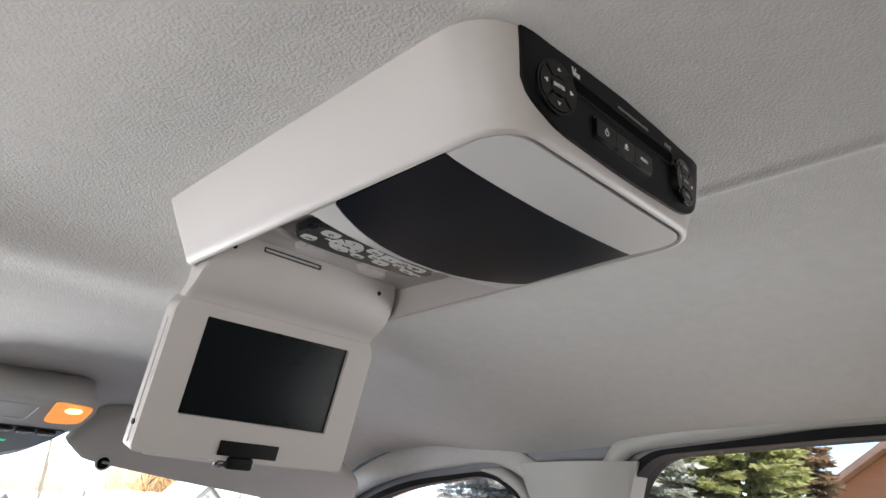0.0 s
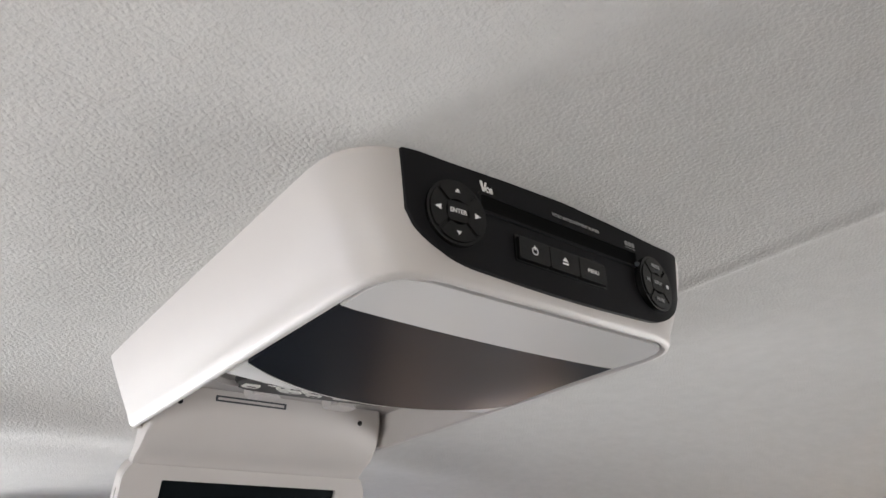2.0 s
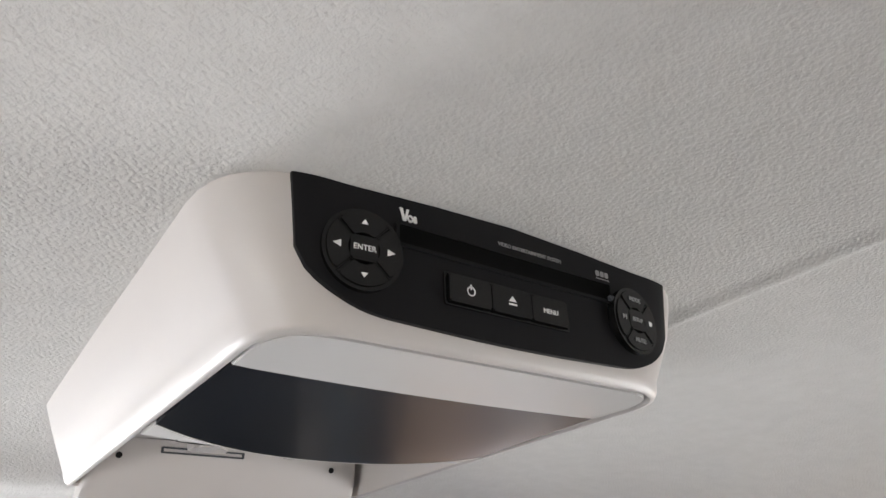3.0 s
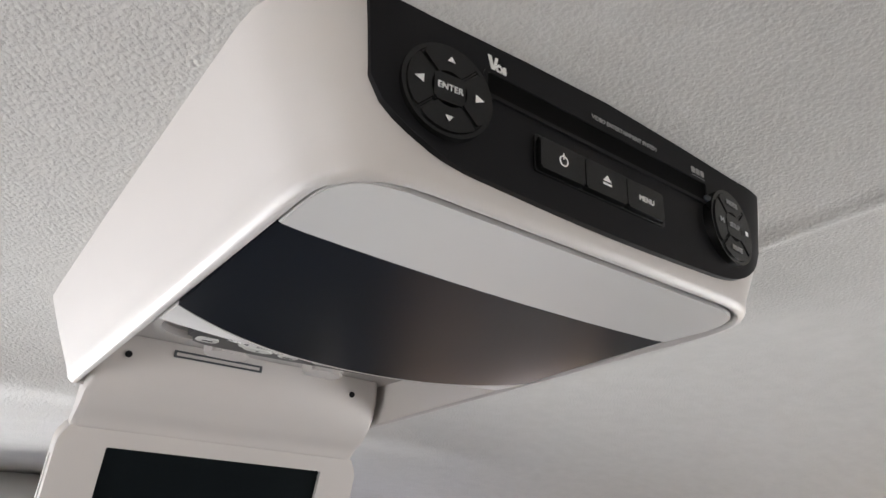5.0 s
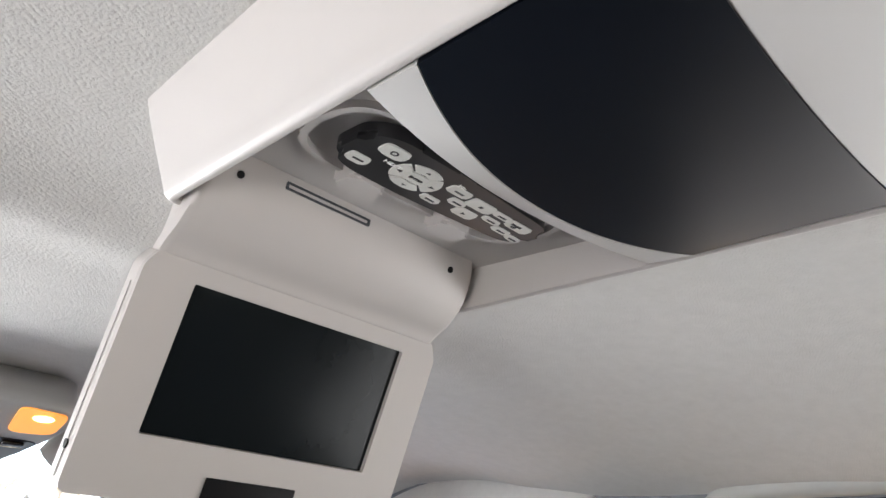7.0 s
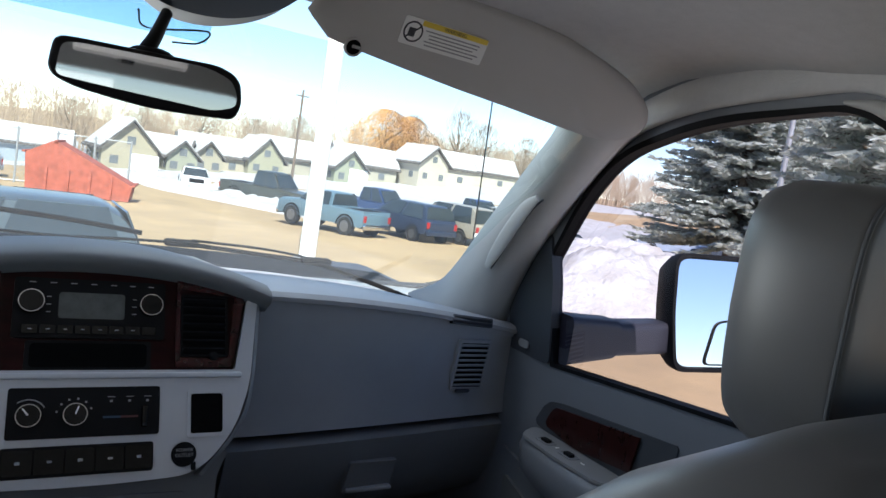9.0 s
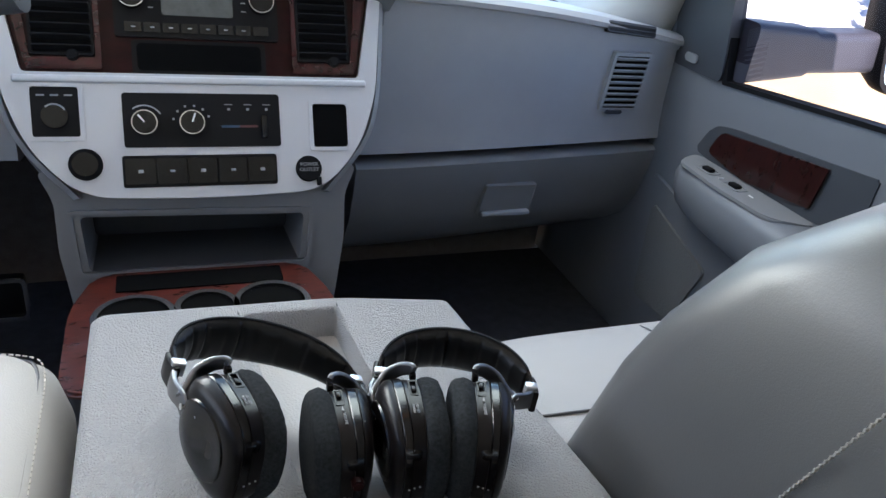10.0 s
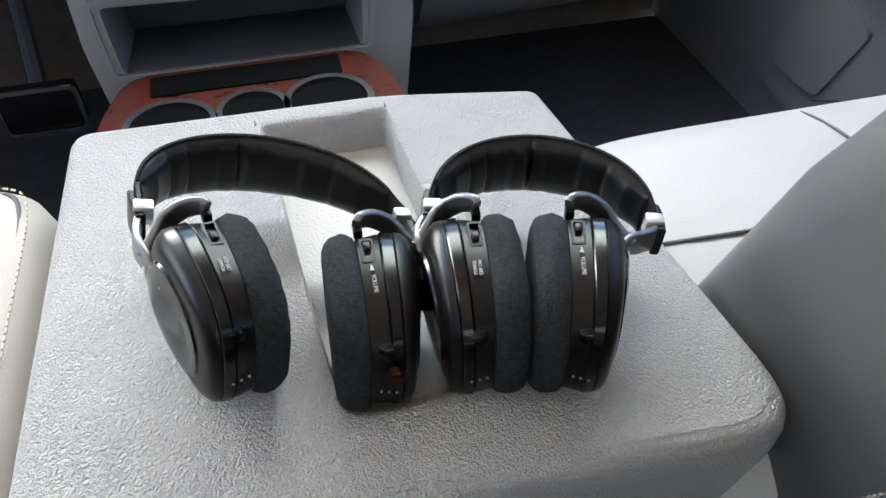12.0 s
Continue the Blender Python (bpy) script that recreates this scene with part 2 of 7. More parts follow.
DIRT = mat("tan gravel lot", (0.45, 0.315, 0.17), 0.95, vary=0.25, vscale=0.35, bump=0.5, bscale=25, dist=0.02, color2=(0.31, 0.22, 0.13))
BARK = mat("grey brown bark", (0.16, 0.12, 0.09), 0.95, vary=0.3, vscale=12, bump=0.6, bscale=40, dist=0.02)
TWIG = mat("bare tan twigs", (0.36, 0.27, 0.19), 0.95, vary=0.3, vscale=2)
WILLOW = mat("orange willow shoots", (0.62, 0.33, 0.11), 0.95, vary=0.3, vscale=1)
NEEDLES = mat("blue green spruce needles", (0.50, 0.53, 0.50), 0.9, vscale=1.4, color2=(0.38, 0.41, 0.38), spec=0.1)
NEEDLESGREEN = mat("yellow green needles", (0.36, 0.38, 0.17), 0.9, vscale=1.2, color2=(0.22, 0.25, 0.13))
NEEDLESDRY = mat("rusty spruce needles", (0.20, 0.14, 0.085), 0.9, vary=0.4, vscale=2)


def thin_leaf(m, tint, share):
    """Lets daylight through thin foliage."""
    nt = m.node_tree
    out = nt.nodes["Material Output"]
    tl, mx = nt.nodes.new("ShaderNodeBsdfTranslucent"), nt.nodes.new("ShaderNodeMixShader")
    tl.inputs[0].default_value = (*tint, 1)
    mx.inputs[0].default_value = share
    nt.links.new(nt.nodes["Principled BSDF"].outputs[0], mx.inputs[1])
    nt.links.new(tl.outputs[0], mx.inputs[2])
    nt.links.new(mx.outputs[0], out.inputs[0])


thin_leaf(NEEDLES, (0.48, 0.52, 0.47), 0.45)
thin_leaf(NEEDLESGREEN, (0.42, 0.45, 0.18), 0.5)
thin_leaf(NEEDLESDRY, (0.26, 0.19, 0.12), 0.5)
POLEWHITE = mat("white painted steel", (0.80, 0.80, 0.79), 0.5, vary=0.03)
RUST = mat("weathered red dumpster paint", (0.36, 0.085, 0.05), 0.7, vary=0.35, vscale=4)
GALV = mat("galvanised steel", (0.40, 0.41, 0.42), 0.5, metal=0.6)


# ---- mesh helpers ----
def part(name, bm, material, parent=None, label="", smooth=True, angle=40):
    """Links a bmesh as one mesh object under a thing or part."""
    bmesh.ops.recalc_face_normals(bm, faces=bm.faces)
    if smooth:
        lim = radians(angle)
        for f in bm.faces:
            f.smooth = True
        for e in bm.edges:
            if len(e.link_faces) == 2 and e.calc_face_angle(0) > lim:
                e.smooth = False
    me = bpy.data.meshes.new(name)
    bm.to_mesh(me)
    bm.free()
    me.materials.append(material)
    ob = new(name, me)
    if parent:
        ob.parent = parent
    if label:
        ob["label"] = label
    return ob


def thing(name, label, category, group="", kind="", at=(0, 0, 0)):
    ob = new(name)
    ob.location = at
    ob.empty_display_size = 0.05
    return tagged(ob, label, category, group, kind)


def fr(o, r, u):
    """A frame at o with x along r, y along u and z out of the plane."""
    r, u = Vector(r).normalized(), Vector(u).normalized()
    n = r.cross(u).normalized()
    u = n.cross(r)
    return Matrix(((r.x, u.x, n.x, o[0]), (r.y, u.y, n.y, o[1]), (r.z, u.z, n.z, o[2]), (0, 0, 0, 1)))


I4 = Matrix.Identity(4)


def rbox(bm, c, s, bev=0.0, m=I4, seg=2):
    r = bmesh.ops.create_cube(bm, size=1, matrix=m @ Matrix.Translation(c) @ Matrix.Diagonal((*s, 1)))
    if bev:
        es = list({e for v in r["verts"] for e in v.link_edges})
        bmesh.ops.bevel(bm, geom=es, offset=bev, segments=seg, affect="EDGES", profile=0.5)
    return bm


def cyl(bm, m, r, h, seg=28, r2=None, bev=0.0):
    """A cylinder whose base stands at the frame's origin along its z."""
    o = bmesh.ops.create_cone(bm, cap_ends=True, segments=seg, radius1=r, radius2=r if r2 is None else r2, depth=h, matrix=m @ Matrix.Translation((0, 0, h / 2)))
    if bev:
        es = [e for e in {e for v in o["verts"] for e in v.link_edges} if all(len(f.verts) != 4 or True for f in e.link_faces) and len(set(len(f.verts) for f in e.link_faces)) > 1]
        bmesh.ops.bevel(bm, geom=es, offset=bev, segments=2, affect="EDGES")
    return bm


def loft(bm, rings, cap=True, closed=True):
    """Skins a list of rings with the same number of points."""
    vs = [[bm.verts.new(p) for p in ring] for ring in rings]
    n = len(vs[0])
    for a, b in zip(vs, vs[1:]):
        for i in range(n if closed else n - 1):
            j = (i + 1) % n
            bm.faces.new((a[i], a[j], b[j], b[i]))
    if cap and closed:
        bm.faces.new(vs[0][::-1])
        bm.faces.new(vs[-1])
    return bm


def rounded(pts, r, n=5, step=0.0):
    """A polygon with rounded corners; r: one radius, or one for each corner."""
    out = []
    k = len(pts)
    for i, p in enumerate(pts):
        p, a, b = Vector(p), Vector(pts[i - 1]), Vector(pts[(i + 1) % k])
        q = r[i] if isinstance(r, (list, tuple)) else r
        if q <= 0:
            out.append(tuple(p))
            continue
        d = min(q, (a - p).length * 0.49, (b - p).length * 0.49)
        s, e = p + (a - p).normalized() * d, p + (b - p).normalized() * d
        for j in range(n + 1):
            t = j / n
            out.append(tuple(s * (1 - t) ** 2 + p * 2 * t * (1 - t) + e * t * t))
    if step:
        fine = []
        for p, q in zip(out, out[1:] + out[:1]):
            k = max(1, int((Vector(q) - Vector(p)).length / step))
            fine += [tuple(Vector(p).lerp(Vector(q), i / k)) for i in range(k)]
        out = fine
    return out


def rect(x0, y0, x1, y1):
    return [(x0, y0), (x1, y0), (x1, y1), (x0, y1)]


def prism(bm, pts, m, depth, bev=0.0, z0=0.0):
    """A flat outline, from z0 to z0 + depth of the frame m."""
    a = [bm.verts.new(m @ Vector((x, y, z0))) for x, y in pts]
    b = [bm.verts.new(m @ Vector((x, y, z0 + depth))) for x, y in pts]
    n = len(pts)
    fs = [bm.faces.new(a[::-1]), bm.faces.new(b)]
    for i in range(n):
        j = (i + 1) % n
        fs.append(bm.faces.new((a[i], a[j], b[j], b[i])))
    if bev:
        es = [e for e in fs[1].edges]
        bmesh.ops.bevel(bm, geom=es, offset=bev, segments=2, affect="EDGES")
    return bm


def ray_loop(pts, c, angles):
    out = []
    for a in angles:
        d = Vector((math.cos(a), math.sin(a)))
        best = None
        for i in range(len(pts)):
            p, q = Vector(pts[i]) - c, Vector(pts[(i + 1) % len(pts)]) - c
            e = q - p
            den = d.x * e.y - d.y * e.x
            if abs(den) < 1e-12:
                continue
            t, s = (p.x * e.y - p.y * e.x) / den, (p.x * d.y - p.y * d.x) / den
            if t > 0 and -1e-9 <= s <= 1 + 1e-9 and (best is None or t > best):
                best = t
        out.append(c + d * (best or 0.0))
    return out


def framed(bm, outer, inner, m, depth, warp=None):
    """A plate with one opening through it; the front lies at z 0 of m and the back at -depth."""
    c = sum((Vector(p) for p in inner), Vector((0, 0))) / len(inner)
    angles = sorted({round(math.atan2(p[1] - c.y, p[0] - c.x), 5) for p in (*outer, *inner)} | {round(-3.14 + i * 0.1, 5) for i in range(63)})
    o, i = ray_loop(outer, c, angles), ray_loop(inner, c, angles)
    warp = warp or (lambda p: p)
    mk = lambda loop, z: [bm.verts.new(m @ Vector(warp((p.x, p.y, z)))) for p in loop]
    of, jf, ob_, jb = mk(o, 0), mk(i, 0), mk(o, -depth), mk(i, -depth)
    n = len(angles)
    for a in range(n):
        b = (a + 1) % n
        for q in ((of[a], of[b], jf[b], jf[a]), (jf[a], jf[b], jb[b], jb[a]), (jb[a], jb[b], ob_[b], ob_[a]), (ob_[a], ob_[b], of[b], of[a])):
            bm.faces.new(q)
    return bm


def smooth_path(pts, n=6):
    """A Catmull-Rom curve through the points."""
    p = [Vector(q) for q in pts]
    p = [2 * p[0] - p[1], *p, 2 * p[-1] - p[-2]]
    out = []
    for i in range(1, len(p) - 2):
        for j in range(n):
            t = j / n
            out.append(0.5 * (2 * p[i] + (p[i + 1] - p[i - 1]) * t + (2 * p[i - 1] - 5 * p[i] + 4 * p[i + 1] - p[i + 2]) * t * t + (3 * p[i] - p[i - 1] - 3 * p[i + 1] + p[i + 2]) * t ** 3))
    out.append(p[-2])
    return out


def sweep(bm, path, shape, up=(0, 0, 1), scale=None):
    """Sweeps a closed 2D shape along a path; its y follows up."""
    path = [Vector(p) for p in path]
    rings = []
    for i, p in enumerate(path):
        d = (path[min(i + 1, len(path) - 1)] - path[max(i - 1, 0)]).normalized()
        s = d.cross(Vector(up)).normalized()
        u = s.cross(d)
        k = scale(i / (len(path) - 1)) if scale else 1
        rings.append([p + s * x * k + u * y * k for x, y in shape])
    return loft(bm, rings)


def disc(r, n=12, ry=None):
    return [(r * math.cos(2 * math.pi * i / n), (ry or r) * math.sin(2 * math.pi * i / n)) for i in range(n)]


def tube(bm, path, r, n=10, up=(0, 0, 1), scale=None):
    return sweep(bm, path, disc(r, n), up, scale)


def interp(x, xs, ys):
    return float(np.interp(x, xs, ys))


def superring(cx, cy, rx, ry, z, p=4, n=36):
    """A rounded square ring in the xy plane."""
    out = []
    for i in range(n):
        a = 2 * math.pi * i / n
        c, s = math.cos(a), math.sin(a)
        out.append((cx + rx * math.copysign(abs(c) ** (2 / p), c), cy + ry * math.copysign(abs(s) ** (2 / p), s), z))
    return out


def sheet(bm, f, us, vs, thick=None):
    """A surface f(u, v) over a grid, with a second skin moved by thick."""
    def grid(off):
        return [[bm.verts.new(Vector(f(u, v)) + Vector(off)) for v in vs] for u in us]
    a = grid((0, 0, 0))
    def faces(g, flip):
        for i in range(len(us) - 1):
            for j in range(len(vs) - 1):
                q = (g[i][j], g[i + 1][j], g[i + 1][j + 1], g[i][j + 1])
                bm.faces.new(q[::-1] if flip else q)
    faces(a, False)
    if thick:
        b = grid(thick)
        faces(b, True)
        rim = lambda g: [g[i][0] for i in range(len(us))] + [g[-1][j] for j in range(1, len(vs))] + [g[i][-1] for i in range(len(us) - 2, -1, -1)] + [g[0][j] for j in range(len(vs) - 2, 0, -1)]
        x, y = rim(a), rim(b)
        for i in range(len(x)):
            j = (i + 1) % len(x)
            bm.faces.new((x[i], y[i], y[j], x[j]))
    return bm


def lettering(text, m, size, material, parent, align="CENTER", depth=0.0002, name="lettering"):
    """Raised printed words on the plane of the frame m."""
    cu = bpy.data.curves.new("words", "FONT")
    cu.body, cu.size, cu.align_x, cu.align_y, cu.extrude = text, size, align, "CENTER", depth
    ob = bpy.data.objects.new("words", cu)
    scene.collection.objects.link(ob)
    bpy.context.view_layer.update()
    me = bpy.data.meshes.new_from_object(ob.evaluated_get(bpy.context.evaluated_depsgraph_get()))
    bpy.data.objects.remove(ob)
    me.transform(m @ Matrix.Translation((0, 0, depth)))
    me.materials.clear()
    me.materials.append(material)
    out = new(name, me)
    out.parent = parent
    return out


def on(m, x, y, z=0.0):
    """The frame m moved within its own axes."""
    return m @ Matrix.Translation((x, y, z))


# ---- the cab: ceiling, sides, pillars, floor, glass ----
CX = -0.094          # centre of the dash
RX, LX = 0.79, -0.97  # door inner planes


def lean(z):
    """How far the sides lean in towards the roof."""
    return max(0.0, z - 0.55) * 0.12


ROOF_Y = [-1.3, -0.6, -0.33, -0.15, -0.02, 0.04, 0.07, 0.10, 0.125, 0.15, 0.165, 0.19, 0.218, 0.232, 0.26, 0.30, 0.36, 0.5, 0.66, 0.76, 0.84]
ROOF_Z = [1.19, 1.222, 1.214, 1.206, 1.200, 1.1960, 1.1920, 1.1862, 1.1785, 1.1685, 1.1660, 1.1672, 1.1690, 1.1668, 1.1635, 1.1605, 1.1580, 1.153, 1.135, 1.105, 1.05]


def ceil_z(x, y):
    yw = y - 0.14 * min(max(0.0, x), 0.55) * interp(y, [-0.3, 0.14, 0.32, 0.75], [0, 1, 1, 0])   # the front crease sweeps forward towards the right
    base = sum(interp(yw + d, ROOF_Y, ROOF_Z) for d in (-0.016, -0.008, 0.0, 0.008, 0.016)) / 5
    if -0.10 < y < 0.46:
        w, t = interp(x, [0.27, 0.35, 0.45, 0.53], [0, 0.16, 0.84, 1]), (y + 0.10) / 0.56
        base += w * (1.2039 - 0.0495 * (3 * t * t - 2 * t ** 3) - base)   # the dip runs out on the right
    base += 0.005 * math.exp(-(x / 0.07) ** 2) * interp(y, [-0.45, -0.33, -0.2], [0.6, 1.0, 0.0])
    k = 1.05 - 0.8 / (1 + math.exp(-(y - 0.38) / 0.16))
    soft = 0.006 + 0.084 / (1 + math.exp(-(y - 0.03) / 0.04))
    a = 0.5 * (x - 0.145 + math.hypot(x - 0.145, soft))
    b = max(0.0, -x - 0.20)
    ridge = 0.0035 * math.exp(-((x - 0.147) / 0.008) ** 2) * (1 if y < -0.05 else 0)
    return base - ridge - k * (0.49 * a * a - 0.11 * a) - k * (0.02 * b + 0.33 * b * b)


bm = bmesh.new()
xs = sorted({round(-0.92 + i * 0.04, 3) for i in range(42)} | {round(0.132 + 0.003 * i, 3) for i in range(12)})
ys = sorted({round(-1.25 + i * 0.04, 3) for i in range(52)} | {round(-0.05 + 0.008 * i, 3) for i in range(58)})
ys = [a for a, b in zip(ys, ys[1:] + [9.0]) if b - a > 0.0025]
sheet(bm, lambda x, y: (x, y, ceil_z(x, y)), [x for x in xs if x <= 0.745], ys, (0, 0, 0.03))
tagged(part("ceiling", bm, HEADLINER, angle=80), "warm grey woven cloth headliner with moulded creases", "ceiling", kind="structure")

bm = bmesh.new()
rbox(bm, (-0.09, 0.0, -0.12), (1.84, 2.9, 0.08))
tagged(part("floor", bm, CARPET, smooth=False), "dark carpeted cab floor under the seats", "floor", kind="structure")

# side plates with the door windows cut through: outline in (y, z) at the door plane
FRONT_WIN = rounded([(0.952, 0.527), (0.993, 0.735), (0.90, 0.885), (0.81, 0.972), (0.63, 1.035), (0.37, 1.058), (0.285, 0.99), (0.262, 0.85), (0.265, 0.594)], [0.004, 0.02, 0.09, 0.09, 0.1, 0.06, 0.08, 0.08, 0.01], 6)
REAR_WIN = rounded([(0.115, 0.60), (0.110, 1.03), (0.06, 1.082), (-0.30, 1.108), (-0.72, 1.100), (-0.80, 1.00), (-0.80, 0.62)], [0.02, 0.06, 0.06, 0.1, 0.06, 0.08, 0.03], 6)
FRONT_OUT = [(0.2, -0.08), (1.56, -0.08), (1.56, 0.57), (1.30, 0.60), (1.10, 0.76), (0.90, 0.985), (0.80, 1.07), (0.62, 1.125), (0.2, 1.15)]
REAR_OUT = [(0.2, -0.08), (0.2, 1.125), (-0.35, 1.165), (-1.25, 1.155), (-1.25, -0.08)]


def side(name, sx, plane):
    m = Matrix(((0, 0, sx, plane), (1, 0, 0, 0), (0, 1, 0, 0), (0, 0, 0, 1)))
    warp = lambda p: (p[0], p[1], -p[2] - lean(p[1]))
    root = thing(name, "grey trimmed cab side with two window openings", "wall", kind="structure")
    for out, hole in ((FRONT_OUT, FRONT_WIN), (REAR_OUT, REAR_WIN)):
        front = hole is FRONT_WIN
        part("side_panel", framed(bmesh.new(), out, hole, m, 0.022 if front else 0.05, warp), DOORTRIM, root)
        bm = bmesh.new()
        c = Vector((sum(p[0] for p in hole) / len(hole), sum(p[1] for p in hole) / len(hole)))
        grow = lambda d: [tuple(Vector(p) + (Vector(p) - c).normalized() * d) for p in hole]
        framed(bm, grow(0.006 if front else 0.007), grow(-0.006 if front else -0.010), m @ Matrix.Translation((0, 0, -0.004)), -0.030 if front else -0.062, lambda p: (p[0], p[1], p[2] - lean(p[1])))
        part("window_seal", bm, RUBBER, root, "black rubber window seal")
        bm = bmesh.new()
        vs = [bm.verts.new(m @ Vector((y, z, (0.014 if front else 0.03) - lean(z)))) for y, z in hole]
        bm.faces.new(vs)
        g = part("window_pane", bm, DOORGLASS if front else PRIVACY, root, "tinted side window glass", smooth=False)
        g.visible_shadow = False
    return root


wall_right = side("wall_right", 1, RX)
side("wall_left", -1, LX)

# rear wall with the back window
bm = bmesh.new()
m = fr((-0.09, -1.22, 0.55), (-1, 0, 0), (0, 0, 1))
framed(bm, rect(-0.90, -0.65, 0.90, 0.68), rounded(rect(-0.72, 0.10, 0.72, 0.50), 0.06), m, 0.06)
wall_rear = tagged(part("wall_rear", bm, TRIM), "grey cab rear wall with the back window opening", "wall", kind="structure")
bm = bmesh.new()
rbox(bm, (0, 0.30, -0.03), (1.46, 0.42, 0.004), 0, m)
part("window_pane", bm, PRIVACY, wall_rear, "tinted back window glass", smooth=False)

# firewall and dash underside close the front
bm = bmesh.new()
rbox(bm, (-0.09, 1.50, 0.22), (1.9, 0.05, 0.72))
tagged(part("wall_front", bm, CARPET, smooth=False), "dark carpeted firewall in the footwell", "wall", kind="structure")

# windscreen: glass sheet and the black frit along its foot
def screen_pt(u, v):
    """u across from -1 to 1, v from the cowl up to the header."""
    w = 0.86 - 0.13 * v
    x = -0.09 + u * w
    y = 1.47 - 0.66 * v - 0.10 * u * u
    z = 0.575 + 0.47 * v - 0.025 * u * u * v
    return (x, y, z)


bm = bmesh.new()
sheet(bm, screen_pt, [i / 12 - 1 for i in range(25)], [i / 10 for i in range(11)])
windscreen = tagged(part("window_front", bm, GLASS), "clear raked windscreen above the dash", "windscreen", kind="structure")
windscreen.visible_shadow = False
bm = bmesh.new()
sheet(bm, lambda u, v: Vector(screen_pt(u, v)) + Vector((0, -0.004, -0.004)), [-0.6 + i * 0.06 for i in range(13)], [0.93 + 0.014 * i for i in range(6)])
band = part("sun_band", bm, TINTBAND, windscreen, "blue tinted sun band along the top of the windscreen")
band.visible_shadow = False

# cloth roll between the headliner and the right window
bm = bmesh.new()
run = smooth_path([(RX - lean(z) - 0.004, y, z) for y, z in ((0.93, 0.905), (0.845, 0.990), (0.74, 1.045), (0.62, 1.078), (0.48, 1.094), (0.36, 1.095), (0.27, 1.05))], 6)
sweep(bm, run, disc(0.014, 12, 0.030), (0.12, 0, 1), lambda t: 0.35 + 0.65 * math.sin(math.pi * min(max(t, 0.06), 0.94)) ** 0.5)
part("headliner_edge", bm, HEADLINER, wall_right, "grey cloth headliner edge", angle=70)
bm = bmesh.new()
run = smooth_path([(RX - lean(z) - 0.006, y, z) for y, z in ((0.135, 1.05), (0.10, 1.088), (0.05, 1.104), (-0.10, 1.117), (-0.30, 1.128), (-0.55, 1.128), (-0.75, 1.12))], 6)
sweep(bm, run, disc(0.014, 12, 0.017), (0.12, 0, 1))
part("headliner_edge", bm, PILLAR, wall_right, "pale trim roll above the rear window", angle=70)

# roof skin and body outside, so that no light leaks in
bm = bmesh.new()
sheet(bm, lambda x, y: (x, y, ceil_z(x, y) + 0.06), [-1.0 + i * 0.1 for i in range(19)], [-1.3 + i * 0.1 for i in range(22)], (0, 0, 0.02))
tagged(part("roof", bm, POLEWHITE), "painted steel roof of the pickup cab", "roof", kind="structure")


# windscreen pillars
def pillar(name, s):
    inner = [(0.585, 0.775, 1.015), (0.612, 0.83, 0.965), (0.645, 0.95, 0.88), (0.661, 1.08, 0.757), (0.657, 1.15, 0.668), (0.640, 1.20, 0.605), (0.60, 1.26, 0.565)]
    outer = [(0.742, 0.76, 1.015), (0.745, 0.82, 0.975), (0.757, 0.93, 0.868), (0.772, 1.03, 0.752), (0.782, 1.09, 0.66), (0.787, 1.12, 0.59), (0.787, 1.14, 0.54)]
    a, b = smooth_path(inner, 5), smooth_path(outer, 5)
    rings = []
    for i, (p, q) in enumerate(zip(a, b)):
        bulge = Vector((-0.018, -0.032, -0.012))
        d = Vector((0.02, 0.05, 0.03))
        ring = [p + d, p, p + (q - p) * 0.2 + bulge * 0.75, p + (q - p) * 0.5 + bulge, p + (q - p) * 0.8 + bulge * 0.7, q, q + d]
        if s < 0:
            ring = [Vector((-0.18 - v.x, v.y, v.z)) for v in ring]
        rings.append(ring)
    return rings


for s, nm in ((1, "pillar_right"), (-1, "pillar_left")):
    root = thing(nm, "light grey plastic windscreen pillar cover", "pillar", kind="structure")
    part("pillar_cover", loft(bmesh.new(), pillar(nm, s)), PILLAR, root, angle=70)
    if s > 0:
        grip = smooth_path([(0.640, 0.905, 0.868), (0.645, 0.945, 0.842), (0.655, 1.00, 0.79), (0.664, 1.05, 0.735), (0.668, 1.075, 0.705)], 6)
        bm = bmesh.new()
        sweep(bm, grip, disc(0.014, 12, 0.0045), (1, 0, 0.3), lambda t: 0.25 + 0.95 * math.sin(math.pi * min(max(t, 0.03), 0.97)) ** 0.6)
        part("grab_handle", bm, PILLAR, root, "moulded grab handle")
        # dark tube along the grip, painting in the shadow at its edge
        bm = bmesh.new()
        tube(bm, [p + Vector((0.013, 0, -0.002)) for p in grip], 0.0042, 8, up=(1, 0, 0.3), scale=lambda t: 0.2 + 0.9 * math.sin(math.pi * min(max(t, 0.05), 0.95)) ** 0.6)
        part("handle_shadow", bm, DASHDARK, root, "dark strip as the shadow beside the grab handle")

# black sail panel in the front corner of the right window
bm = bmesh.new()
pts = [(0.958, 0.525), (1.10, 0.525), (1.115, 0.66), (1.03, 0.79), (0.985, 0.80), (0.966, 0.70)]
vs = [bm.verts.new((RX - 0.008 - lean(z), y, z)) for y, z in rounded(pts, 0.015)]
back = [bm.verts.new((RX + 0.02 - lean(z), y, z)) for y, z in rounded(pts, 0.015)]
loftn = len(vs)
bm.faces.new(vs)
for i in range(loftn):
    bm.faces.new((vs[i], vs[(i + 1) % loftn], back[(i + 1) % loftn], back[i]))
sail = part("sail_panel", bm, DASHDARK)
